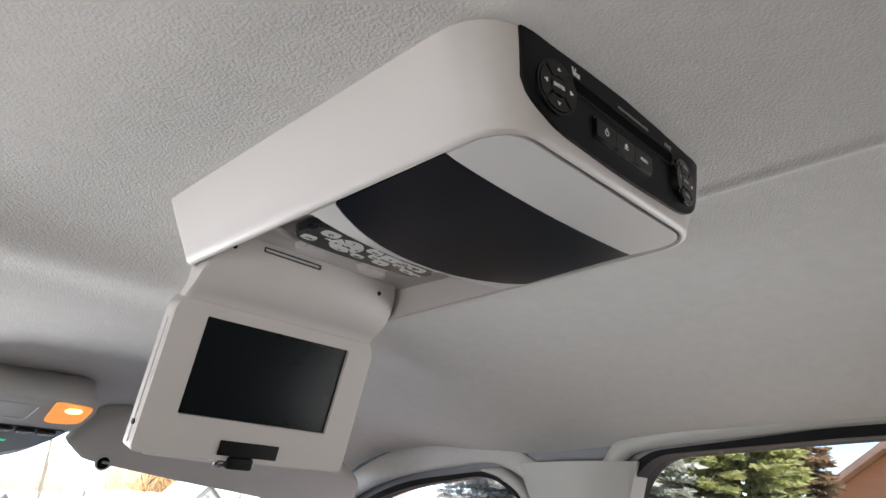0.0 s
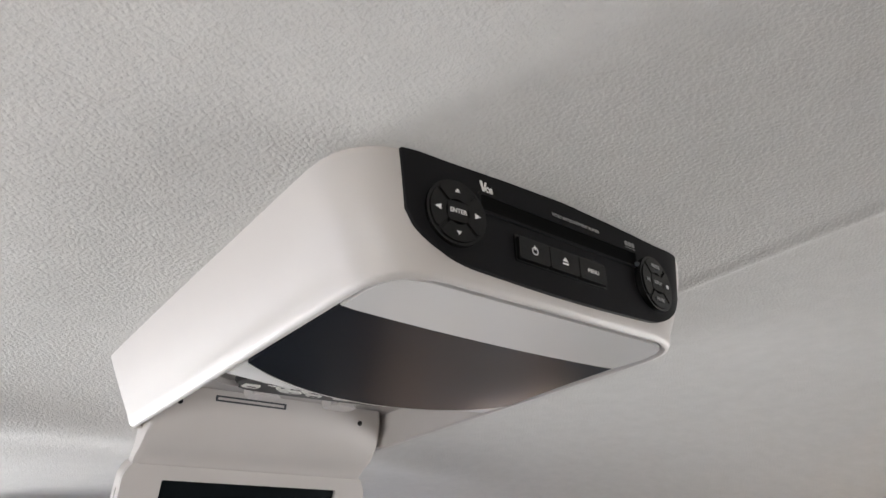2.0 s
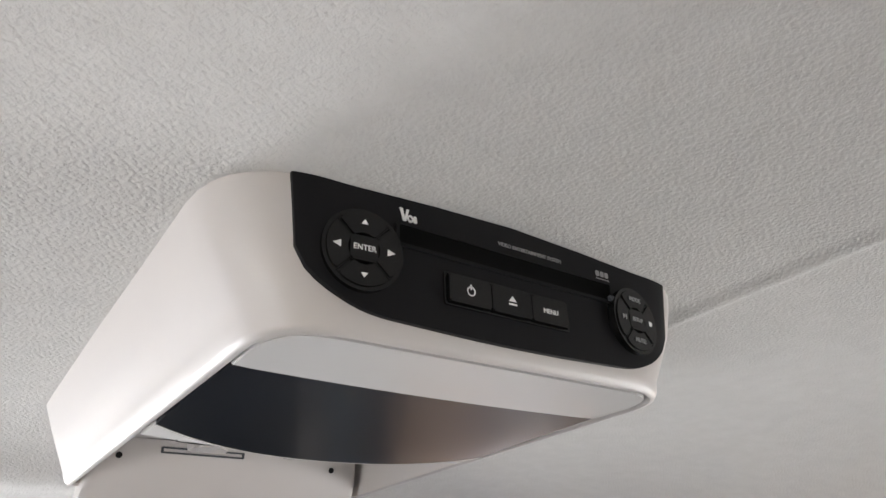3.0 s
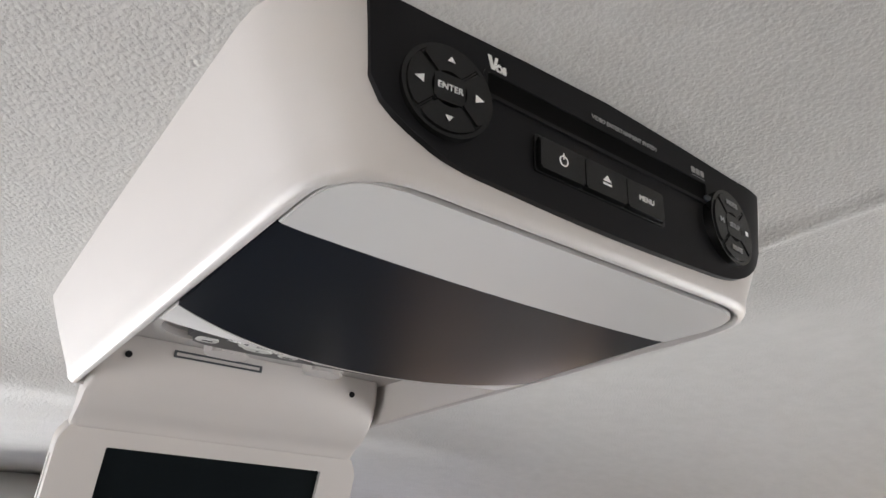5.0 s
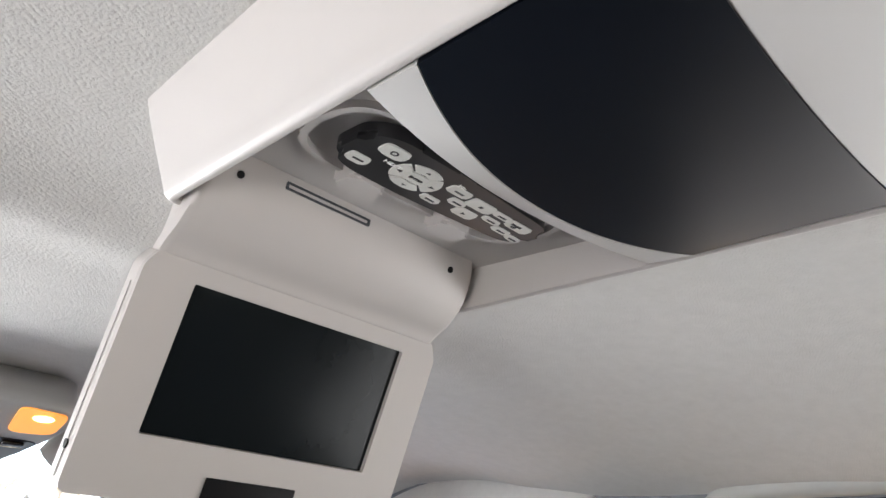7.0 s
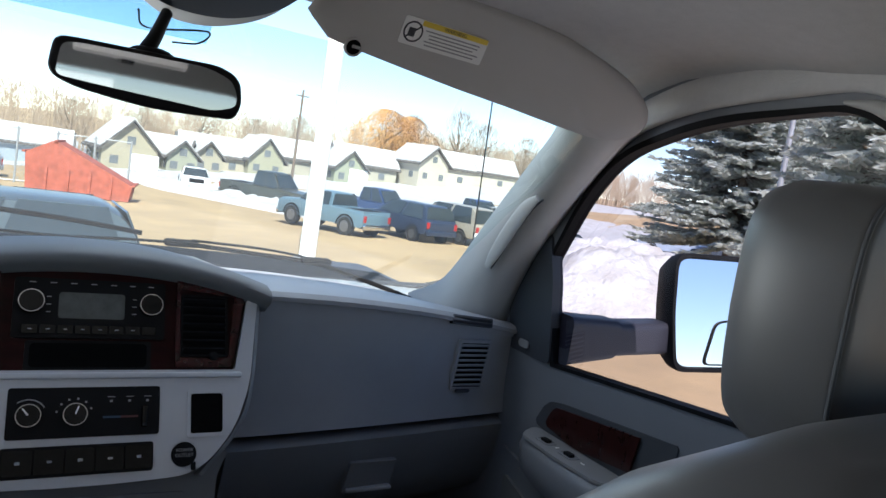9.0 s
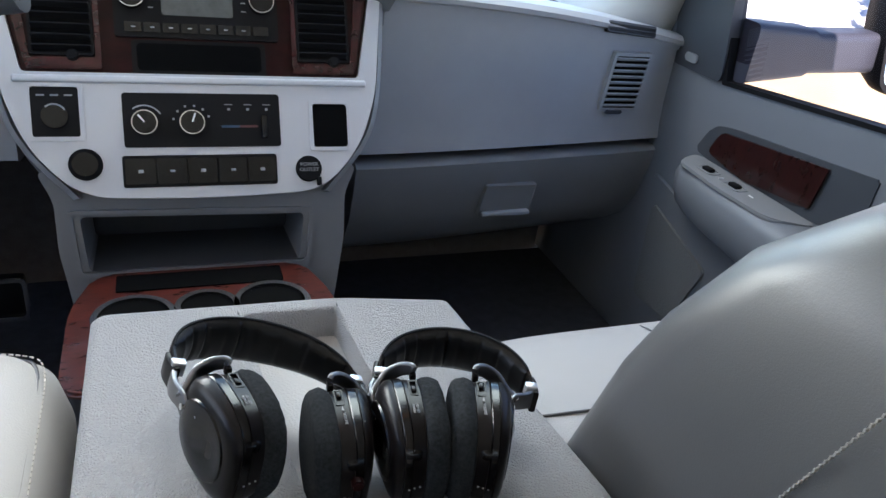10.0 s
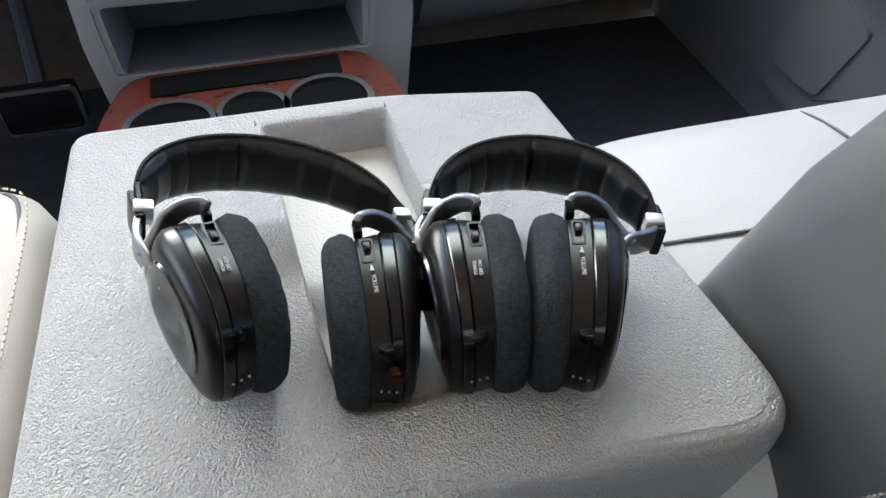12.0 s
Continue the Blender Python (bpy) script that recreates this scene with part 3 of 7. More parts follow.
tagged(sail, "dark plastic sail panel in the window corner", "trim", kind="structure")
bm = bmesh.new()
prism(bm, rounded(rect(-0.017, -0.008, 0.017, 0.008), 0.007), fr((RX - 0.012, 1.042, 0.548), (0, -1, 0), (0, 0, 1)), 0.004, 0.0015)
part("tweeter_badge", bm, GALV, sail, "small oval grey badge")

# B pillar cover with belt
root = thing("pillar_middle", "grey plastic middle pillar cover with seat belt", "pillar", kind="structure")
bm = bmesh.new()
rings = []
for z in (0.3, 0.55, 0.8, 0.95, 1.02, 1.07):
    w = 0.058 + max(0, z - 0.9) * 0.35
    x = RX - lean(z)
    rings.append([(x + 0.03, 0.19 - w, z), (x - 0.012, 0.19 - w, z), (x - 0.030, 0.19 - w * 0.6, z), (x - 0.034, 0.19, z), (x - 0.030, 0.19 + w * 0.6, z), (x - 0.012, 0.19 + w, z), (x + 0.03, 0.19 + w, z)])
part("pillar_cover", loft(bm, rings), PILLAR, root, angle=60)
bm = bmesh.new()
run = smooth_path([(RX - lean(z) - 0.004, y, z) for y, z in ((0.40, 1.062), (0.345, 1.052), (0.297, 1.012), (0.272, 0.93), (0.263, 0.80), (0.262, 0.60))], 6)
sweep(bm, run, disc(0.010, 12, 0.012), (0.3, 0.3, 0.4), lambda t: 0.25 + 0.75 * min(1.0, t * 5))
part("pillar_edge", bm, PILLAR, root, "pale rolled pillar edge", angle=70)
bm = bmesh.new()
rbox(bm, (RX - 0.092, 0.235, 0.885), (0.014, 0.034, 0.11), 0.006)
part("belt_adjuster", bm, DASHDARK, root, "grey belt height adjuster")
bm = bmesh.new()
tube(bm, smooth_path([(RX - 0.10, 0.17, 0.90), (RX - 0.125, 0.165, 0.93), (RX - 0.125, 0.19, 0.95), (RX - 0.105, 0.2, 0.93), (RX - 0.105, 0.19, 0.87)], 6), 0.006, 8)
part("belt_guide", bm, DASHDARK, root, "black belt guide loop")
bm = bmesh.new()
sweep(bm, smooth_path([(RX - 0.11, 0.19, 0.88), (RX - 0.09, 0.21, 0.6), (RX - 0.06, 0.22, 0.3)], 6), [(-0.001, -0.023), (0.001, -0.023), (0.001, 0.023), (-0.001, 0.023)], (0, 1, 0))
part("belt_webbing", bm, SEATGREY, root, "grey seat belt webbing")

# ---- overhead video unit ----
unit = thing("overhead_video_unit", "warm white ceiling video player with its screen folded down", "video player", at=(0, 0, 0))


def plan(x, y0, y1, z, rr, rf, n=7):
    return [(p[0], p[1], z) for p in rounded([(-x, y0), (x, y0), (x, y1), (-x, y1)], [rr, rr, rf, rf], n)]


bm = bmesh.new()
HW = lambda z: interp(z, [1.1545, 1.175, 1.19, 1.205, 1.232], [0.1093, 0.1175, 0.1230, 0.128, 0.133])
RY = -0.3262
inner_b, inner_t = plan(0.1015, -0.3185, -0.002, 1.1480, 0.026, 0.003), plan(0.1015, -0.3185, -0.002, 1.176, 0.026, 0.003)
rings = [inner_t, inner_b, plan(0.1035, -0.3205, 0.000, 1.1466, 0.03, 0.005), plan(0.1056, -0.3225, 0.002, 1.1470, 0.032, 0.006), plan(0.1078, -0.3242, 0.0042, 1.1494, 0.036, 0.007)]
rings += [plan(HW(z), RY + (0.0006 if z < 1.158 else 0), 0.0065 + (z - 1.1575) * 0.15, z, 0.040, 0.008) for z in (1.1545, 1.164, 1.175, 1.19, 1.205, 1.232)]
# the underside rises slightly towards the rear
rise = lambda y, z: 0.032 * max(0.0, -y) * interp(z, [1.158, 1.19], [1, 0])
rings = [rings[0]] + [[(x, y, z + rise(y, z)) for x, y, z in r] for r in rings[1:]]
loft(bm, rings, cap=False)
bm.faces.new([v for v in bm.verts][-len(inner_t):])
part("body_shell", bm, SHELL, unit, angle=50)
bm = bmesh.new()
prism(bm, [(x, -y) for x, y, z in plan(0.1016, -0.3186, -0.0015, 0, 0.026, 0.003)], fr((0, 0, 1.176), (1, 0, 0), (0, -1, 0)), -0.004)
part("well_ceiling", bm, WELLGREY, unit, "grey beige storage well above the screen")

# underside panels, seen from below: x, and forward distance
UB = fr((0, 0, 1.1480), (1, 0, 0), (0, -1, 0.032))
dk = lambda x: 0.151 + 0.024 * (x / 0.096) ** 2      # front edge of the dark panel
st = lambda x: 0.134 + 0.014 * (x / 0.096) ** 2      # front edge of the pale strip
rear = lambda x: 0.2675 + 0.004 * (x / 0.096) ** 2
span = [-0.1008 + i * 0.1995 / 24 for i in range(25)]
bm = bmesh.new()
prism(bm, rounded([(x, rear(x) + 0.0012) for x in span] + [(0.0995, 0.3165), (-0.1005, 0.3165)], [0] * 25 + [0.024, 0.024], 6), UB, 0.0018, 0.0006, z0=-0.001)
part("rear_cover", bm, PANELGREY, unit, "light grey satin cover plate")
bm = bmesh.new()
ends = lambda x: 1 - 0.75 * abs(x / 0.101) ** 3
belly = lambda k: 0.0004 + 0.0062 * (1 - k) ** 1.6     # the smoked panel swells towards its front edge
loft(bm, [[UB @ Vector((x, dk(x), -0.004))] + [UB @ Vector((x, dk(x) + (rear(x) - dk(x)) * k / 8, belly(k / 8) * ends(x))) for k in range(9)] + [UB @ Vector((x, rear(x), -0.004))] for x in span])
part("smoked_panel", bm, DARKGLOSS, unit, angle=35, label="dark smoked curved panel")
bm = bmesh.new()
loft(bm, [[UB @ Vector((x, st(x), -0.004)), UB @ Vector((x, st(x), -0.0006)), UB @ Vector((x, st(x) + 0.002, 0.0008)), UB @ Vector((x, dk(x) - 0.0006, 0.0070 * ends(x))), UB @ Vector((x, dk(x) - 0.0002, -0.004))] for x in span])
part("front_strip", bm, PANELGREY, unit, "pale curved edge strip")
bm = bmesh.new()
prism(bm, [(x, st(x) + 0.003) for x in span] + [(x, 0.30) for x in span[::-1]], UB, -0.022, z0=-0.0012)
part("panel_box", bm, WELLGREY, unit)

# remote cradle: raised rim and finger tabs in the well
CR = fr((-0.008, -0.094, 1.1718), (1, 0, 0), (0, -1, 0))
bm = bmesh.new()
oval = rounded(rect(-0.075, -0.028, 0.075, 0.030), 0.028, 8)
framed(bm, rounded(rect(-0.079, -0.031, 0.079, 0.033), 0.031, 8), oval, on(CR, 0, 0, 0.003), 0.004)
part("cradle_rim", bm, WELLGREY, unit)
for tx in (-0.050, 0.014):
    bm = bmesh.new()
    prism(bm, rounded([(tx + 0.008, -0.036), (tx + 0.034, -0.037), (tx + 0.032, -0.020), (tx + 0.010, -0.018)], 0.004), CR, 0.0085, 0.002)
    part("finger_tab", bm, WELLGREY, unit)
for tx in (-0.035, 0.002, 0.03):
    bm = bmesh.new()
    rbox(bm, (tx + 0.012, 0.0275, 0.004), (0.026, 0.007, 0.008), 0.0012, CR)
    part("retaining_clip", bm, RUBBER, unit, "black retaining clip")

# black control face at the rear
RF = fr((0, RY - 0.0004, 1.19), (1, 0, 0), (0, 0, 1))
bm = bmesh.new()
face = rounded([(-0.1045, 0.030), (-0.1005, -0.009), (-0.077, -0.0250), (0, -0.0272), (0.077, -0.0250), (0.1005, -0.009), (0.1045, 0.030)], [0, 0.012, 0.02, 0.05, 0.02, 0.012, 0], 6)


def bow(x, y=0.0):
    """The face follows the shell's rounded rear corners."""
    hw, r = HW(1.19 + y), 0.040
    t = 1 - math.sqrt(min(1.0, max(0.0, (hw - abs(x)) / r)))
    return -r * t * t


# the face is built in columns so that it can bow
bm = bmesh.new()
fv = [Vector(p) for p in face]
cols = []
for i in range(49):
    x = -0.1044 + i * 0.2088 / 48
    lo = min((p.y + (q.y - p.y) * (x - p.x) / (q.x - p.x) for p, q in zip(fv, fv[1:]) if abs(q.x - p.x) > 1e-9 and min(p.x, q.x) - 1e-9 <= x <= max(p.x, q.x) + 1e-9), default=0.03)
    hi = 0.0345
    lo = min(lo, hi - 0.0005)
    ys_ = [lo + (hi - lo) * k / 6 for k in range(7)]
    cols.append([RF @ Vector((x, lo, bow(x, lo) - 0.004)), *[RF @ Vector((x, q, bow(x, q) + 0.0012)) for q in ys_], RF @ Vector((x, hi, bow(x, hi) - 0.004))])
loft(bm, cols)
control = part("control_face", bm, FACEBLACK, unit, "matt black rear control face")

FZ = 0.0018
RF = on(RF, 0, -0.0022)
# disc slot
bm = bmesh.new()
framed(bm, rounded(rect(-0.0605, 0.0070, 0.0605, 0.0180), 0.003), rounded(rect(-0.0590, 0.0085, 0.0590, 0.0166), 0.0015), on(RF, 0, 0, FZ + 0.0004), 0.003)
part("disc_slot", bm, FACEBLACK, control, "disc slot lip")
# the slot's dark inside is a thin black plate, shade without depth
bm = bmesh.new()
prism(bm, rounded(rect(-0.0590, 0.0085, 0.0590, 0.0166), 0.0015), on(RF, 0, 0, FZ - 0.0004), 0.0002)
part("slot_shade", bm, SHADEBLACK, control)
bm = bmesh.new()
rbox(bm, (0.0590, 0.0090, FZ + 0.0012), (0.006, 0.0026, 0.002), 0.0008, RF)
part("slot_guide", bm, DASHDARK, control)


def key(pts, name, z=FZ, h=0.0018, bev=0.0007, material=BUTTONBLACK, m=RF, label=""):
    bm = bmesh.new()
    prism(bm, pts, on(m, 0, 0, z - 0.0005), h + 0.0005, bev)
    return part(name, bm, material, control, label)


def wedge(c, r0, r1, a0, a1, n=10):
    q = [(c[0] + r1 * math.cos(a0 + (a1 - a0) * i / n), c[1] + r1 * math.sin(a0 + (a1 - a0) * i / n)) for i in range(n + 1)]
    s = [(c[0] + r0 * math.cos(a0 + (a1 - a0) * i / n), c[1] + r0 * math.sin(a0 + (a1 - a0) * i / n)) for i in range(n + 1)]
    return q + s[::-1]


def tri(c, r, a):
    return [(c[0] + r * math.cos(a + d), c[1] + r * (0.62 if abs(math.sin(a)) > 0.5 else 1) * math.sin(a + d)) for d in (0, 2.3, -2.3)]


def round_pad(c, tilt, name):
    m = RF @ Matrix.Translation((c[0], c[1], bow(c[0]) + FZ)) @ pose(0, 0, 0, 0, tilt, 0)
    bm = bmesh.new()
    framed(bm, disc(0.0164, 40), disc(0.0149, 40), on(m, 0, 0, 0.0018), 0.004)
    part(name, bm, BUTTONBLACK, control, "glossy ring of the button pad")
    for k in range(4):
        bm = bmesh.new()
        a = math.pi / 4 + k * math.pi / 2
        prism(bm, wedge((0, 0), 0.0064, 0.0147, a + 0.012, a + math.pi / 2 - 0.012), on(m, 0, 0, -0.001), 0.0034, 0.0007)
        part("pad_button", bm, BUTTONBLACK, control)
    bm = bmesh.new()
    prism(bm, rounded(rect(-0.0056, -0.0050, 0.0056, 0.0050), 0.0012), on(m, 0, 0, -0.001), 0.0036, 0.0006)
    part("centre_button", bm, BUTTONBLACK, control)
    return on(m, 0, 0, 0.0027)


m = round_pad((-0.0755, 0.0005), -5, "pad_ring")
for a in range(4):
    bm = bmesh.new()
    prism(bm, tri((0.0106 * math.cos(a * math.pi / 2), 0.0106 * math.sin(a * math.pi / 2)), 0.0019, a * math.pi / 2), m, 0.0002)
    part("arrow_mark", bm, PRINT, control, "white arrow mark", smooth=False)
lettering("ENTER", m, 0.0031, PRINT, control)
m = round_pad((0.0725, 0.0005), 5, "pad_ring")
lettering("MODE", on(m, 0, 0.0102), 0.0030, PRINTGREY, control)
lettering("SETUP", m, 0.0028, PRINTGREY, control)
lettering("MUTE", on(m, 0, -0.0102), 0.0030, PRINTGREY, control)
bm = bmesh.new()
prism(bm, rect(0.0092, -0.001, 0.0112, 0.001), m, 0.0002)
part("stop_mark", bm, PRINT, control, smooth=False)
bm = bmesh.new()
prism(bm, [(-0.0112, -0.0012), (-0.0112, 0.0012), (-0.0092, 0)], m, 0.0002)
prism(bm, rect(-0.0090, -0.0012, -0.0085, 0.0012), m, 0.0002)
part("play_mark", bm, PRINTGREY, control, smooth=False)
# power, eject and menu keys
bm = bmesh.new()
framed(bm, rounded(rect(-0.0385, -0.0128, 0.0285, 0.0012), 0.0015), rounded(rect(-0.0375, -0.0120, 0.0275, 0.0004), 0.001), on(RF, 0, 0, FZ + 0.0004), 0.002)
part("key_surround", bm, BUTTONBLACK, control)
for x0, x1 in ((-0.0370, -0.0160), (-0.0154, 0.0058), (0.0064, 0.0270)):
    key(rounded(rect(x0, -0.0116, x1, 0.0), 0.0008), "flat_key")
KM = on(RF, 0, 0, FZ + 0.0019)
bm = bmesh.new()
framed(bm, disc(0.0021, 20), disc(0.0016, 20), on(KM, -0.0265, -0.0058, 0.0002), 0.0002)
rbox(bm, (-0.0265, -0.0040, 0.0001), (0.0005, 0.0024, 0.0002), 0, KM)
part("power_mark", bm, PRINT, control, smooth=False)
bm = bmesh.new()
prism(bm, [(-0.0070, -0.0058), (-0.0026, -0.0058), (-0.0048, -0.0034)], KM, 0.0002)
prism(bm, rect(-0.0070, -0.0074, -0.0026, -0.0066), KM, 0.0002)
part("eject_mark", bm, PRINT, control, smooth=False)
lettering("MENU", on(KM, 0.0166, -0.0062), 0.0031, PRINT, control)
lettering("VIDEO ENTERTAINMENT SYSTEM", on(RF, 0.010, 0.0212, 0.0013), 0.0025, PRINTGREY, control)
# maker's marks as plain shapes
bm = bmesh.new()
M2 = on(RF, -0.0545, 0.0214, 0.0012) @ Matrix.Diagonal((0.72, 0.8, 1, 1))
prism(bm, [(-0.0056, 0.0034), (-0.0036, 0.0034), (-0.0022, -0.0012), (-0.0010, 0.0034), (0.0006, 0.0034), (-0.0014, -0.0034), (-0.0034, -0.0034)], M2, 0.0003)
framed(bm, disc(0.0021, 14), disc(0.0010, 14), on(M2, 0.0014, -0.0014, 0.0003), 0.0003)
prism(bm, rounded([(0.0034, -0.0032), (0.0058, -0.0032), (0.0054, 0.0006), (0.0036, 0.0006)], 0.0006), M2, 0.0003)
part("maker_mark", bm, PRINT, control, "small white maker's mark", smooth=False)
bm = bmesh.new()
M2 = on(RF, 0.0555, 0.0196, 0.0012)
for x in (-0.0030, 0.0, 0.0030):
    prism(bm, rounded(rect(x - 0.0012, 0.0004, x + 0.0012, 0.0032), 0.0008), M2, 0.0003)
prism(bm, rounded(rect(-0.0044, -0.0022, 0.0044, -0.0006), 0.0006), M2, 0.0003)
prism(bm, rect(-0.0044, -0.0032, 0.0044, -0.0028), M2, 0.0003)
part("disc_mark", bm, PRINTGREY, control, "small grey disc mark", smooth=False)

# ---- the folded down screen ----
PU = Vector((0, -0.313, 0.95)).normalized()
PM = fr((0, 0.048, 1.006), (1, 0, 0), PU)
panel = new("screen_panel")
panel.parent = unit
panel["label"] = "grey beige flip down screen panel"
out = rounded([(-0.1035, 0), (0.1035, 0), (0.1015, 0.114), (0.0955, 0.1245), (-0.0985, 0.1245), (-0.1035, 0.116)], [0.006, 0.006, 0.004, 0.002, 0.002, 0.004], 5)
hole = rounded(rect(-0.0750, 0.0335, 0.0730, 0.1135), 0.0012, 3)
bm = bmesh.new()
framed(bm, out, hole, PM, 0.004)
part("screen_bezel", bm, WELLGREY, panel)
bm = bmesh.new()
prism(bm, out, PM, -0.012, z0=-0.0042)
part("screen_back", bm, SHELL, panel)
bm = bmesh.new()
prism(bm, rounded(rect(-0.0749, 0.0336, 0.0729, 0.1134), 0.001), PM, 0.001, z0=-0.0040)
part("display", bm, SCREEN, panel, "switched off dark display")
# curved neck up to the hinge
yf, zf = 0.048 + PU.y * 0.1238, 1.006 + PU.z * 0.1238
prof = smooth_path([(0, yf, zf), (0, 0.0040, 1.1290), (0, -0.0060, 1.1355), (0, -0.0155, 1.1450), (0, -0.0222, 1.1560), (0, -0.0255, 1.1660), (0, -0.0268, 1.1755)], 5)
bm = bmesh.new()
rings = []
for i, p in enumerate(prof):
    back = 0.012 + interp(p.z, [1.123, 1.15, 1.176], [0.0, 0.016, 0.020])
    lo, hi = -0.0985, interp(p.z, [1.123, 1.135, 1.15, 1.176], [0.0950, 0.0965, 0.0960, 0.0930])
    e = 0.0022
    rings.append([p + Vector(v) for v in ((lo, back, 0), (lo, 0.003, 0), (lo + e, 0.0006, 0), (lo + 2 * e, 0, 0), (hi - 2 * e, 0, 0), (hi - e, 0.0006, 0), (hi, 0.003, 0), (hi, back, 0))])
loft(bm, rings)
part("hinge_neck", bm, WELLGREY, panel, "rounded hinge barrel above the display", angle=50)
for sx in (-0.082, 0.072):
    bm = bmesh.new()
    cyl(bm, fr((sx, -0.0232, 1.1645), (1, 0, 0), (0, -0.3, 0.95)), 0.0021, 0.0026, 14)
    part("screw", bm, RUBBER, panel, "small dark screw")
bm = bmesh.new()
framed(bm, rounded(rect(-0.030, -0.0022, 0.028, 0.0022), 0.0008), rounded(rect(-0.0285, -0.001, 0.0265, 0.001), 0.0004), fr((-0.026, -0.0268, 1.1690), (1, 0, 0), (0, -0.12, 0.99)), 0.001)
part("slot_frame", bm, DASHDARK, panel)
bm = bmesh.new()
rbox(bm, (-0.001, 0.0105, 0.0004), (0.058, 0.0125, 0.0016), 0.0004, PM)
part("latch_plate", bm, RUBBER, panel, "flat black latch plate")
bm = bmesh.new()
rbox(bm, (-0.007, -0.0012, -0.0012), (0.025, 0.0105, 0.009), 0.0022, PM)
part("latch_button", bm, RUBBER, panel, "black latch button")
bm = bmesh.new()
tube(bm, smooth_path([PM @ Vector(v) for v in ((-0.02, 0.0, -0.003), (-0.026, -0.001, -0.002), (-0.027, -0.0045, -0.003), (-0.02, -0.005, -0.004))], 5), 0.0016, 8)
part("latch_hook", bm, CHROME, panel, "small metal latch hook")
bm = bmesh.new()
cyl(bm, fr(PM @ Vector((-0.1022, 0.021, -0.0085)), (0, 0, 1), (0, 1, 0)), 0.0024, 0.0022, 14)
part("rubber_stop", bm, RUBBER, panel, "small black stop on the edge")
bm = bmesh.new()
rbox(bm, (-0.1037, 0.055, -0.0085), (0.0008, 0.10, 0.0006), 0, PM)
part("edge_seam", bm, PANELGREY, panel)

# ---- remote control in its cradle ----
rc = thing("remote_control", "black remote control with pale grey buttons", "remote control", at=(0, 0, 0))
RM = on(CR, 0.007, 0.004, 0.0) @ Matrix.Diagonal((0.96, 0.84, 1, 1))
bm = bmesh.new()
prism(bm, rounded([(-0.071, -0.016), (-0.058, -0.025), (-0.02, -0.0255), (0.055, -0.019), (0.066, -0.010), (0.066, 0.012), (0.055, 0.020), (-0.02, 0.0255), (-0.058, 0.025), (-0.071, 0.014)], 0.010, 5), RM, 0.0075, 0.003)
case = part("case", bm, REMOTE, rc)
RT = on(RM, 0, 0, 0.0075)


def rkey(pts, h=0.0016):
    bm = bmesh.new()
    prism(bm, pts, on(RT, 0, 0, -0.0008), h, 0.0005)
    return part("button", bm, BUTTONGREY, rc, "pale grey rubber button")


rkey(rounded(rect(-0.0655, -0.0150, -0.0530, -0.0050), 0.003))
rkey(rounded(rect(-0.0600, 0.0060, -0.0440, 0.0180), 0.004))
for k in range(4):
    a = math.pi / 4 + k * math.pi / 2
    rkey(wedge((-0.0280, 0.0), 0.0072, 0.0150, a + 0.06, a + math.pi / 2 - 0.06))
rkey(rounded(rect(-0.0345, -0.0052, -0.0215, 0.0052), 0.002))
for c in ((-0.0040, 0.0090, 0.0150, 0.0085), (-0.0075, -0.0125, 0.0125, 0.0065), (0.0040, -0.0018, 0.0110, 0.0075), (0.0150, 0.0070, 0.0180, 0.0110), (0.0160, -0.0085, 0.0150, 0.0100), (0.0310, 0.0085, 0.0145, 0.0055), (0.0315, -0.0015, 0.0130, 0.0055), (0.0470, 0.0065, 0.0175, 0.0095), (0.0450, -0.0065, 0.0140, 0.0060), (0.0575, -0.0085, 0.0110, 0.0060)):
    rkey(rounded(rect(c[0] - c[2] / 2, c[1] - c[3] / 2, c[0] + c[2] / 2, c[1] + c[3] / 2), 0.0022))
RP = on(RT, 0, 0, 0.0009)
lettering("NEXT", on(RP, -0.0455, 0.0020), 0.0042, PRINT, rc)
lettering("ENTER", on(RP, -0.0280, 0.0), 0.0030, PRINTDARK, rc)
lettering("PROG\nUP", on(RP, 0.0440, 0.0065), 0.0030, PRINTDARK, rc)
bm = bmesh.new()
prism(bm, rect(0.0138, 0.0058, 0.0162, 0.0082), RP, 0.0002)
for c, a in (((-0.0280, 0.0112), 1.57), ((-0.0280, -0.0112), -1.57), ((-0.0168, 0.0), 0), ((-0.0392, 0.0), 3.14)):
    prism(bm, tri(c, 0.0019, a), RP, 0.0002)
prism(bm, [(0.0140, -0.0100), (0.0140, -0.0070), (0.0168, -0.0085)], RP, 0.0002)
for c in ((-0.0040, 0.0090), (-0.0075, -0.0125), (0.0040, -0.0018), (0.0310, 0.0085), (0.0315, -0.0015), (0.0450, -0.0065), (0.0575, -0.0085), (-0.0590, -0.0100)):
    prism(bm, rect(c[0] - 0.0032, c[1] - 0.0008, c[0] + 0.0032, c[1] + 0.0008), RP, 0.0002)
prism(bm, wedge((-0.052, 0.012), 0.0014, 0.0024, 0, 6.2, 12), RP, 0.0002)
part("button_marks", bm, PRINTDARK, rc, "small dark button marks", smooth=False)
bm = bmesh.new()
prism(bm, tri((-0.0095, 0.016), 0.0018, 0), RP, 0.0002)
prism(bm, tri((-0.0070, 0.016), 0.0018, 0), RP, 0.0002)
part("skip_mark", bm, PRINT, rc, smooth=False)

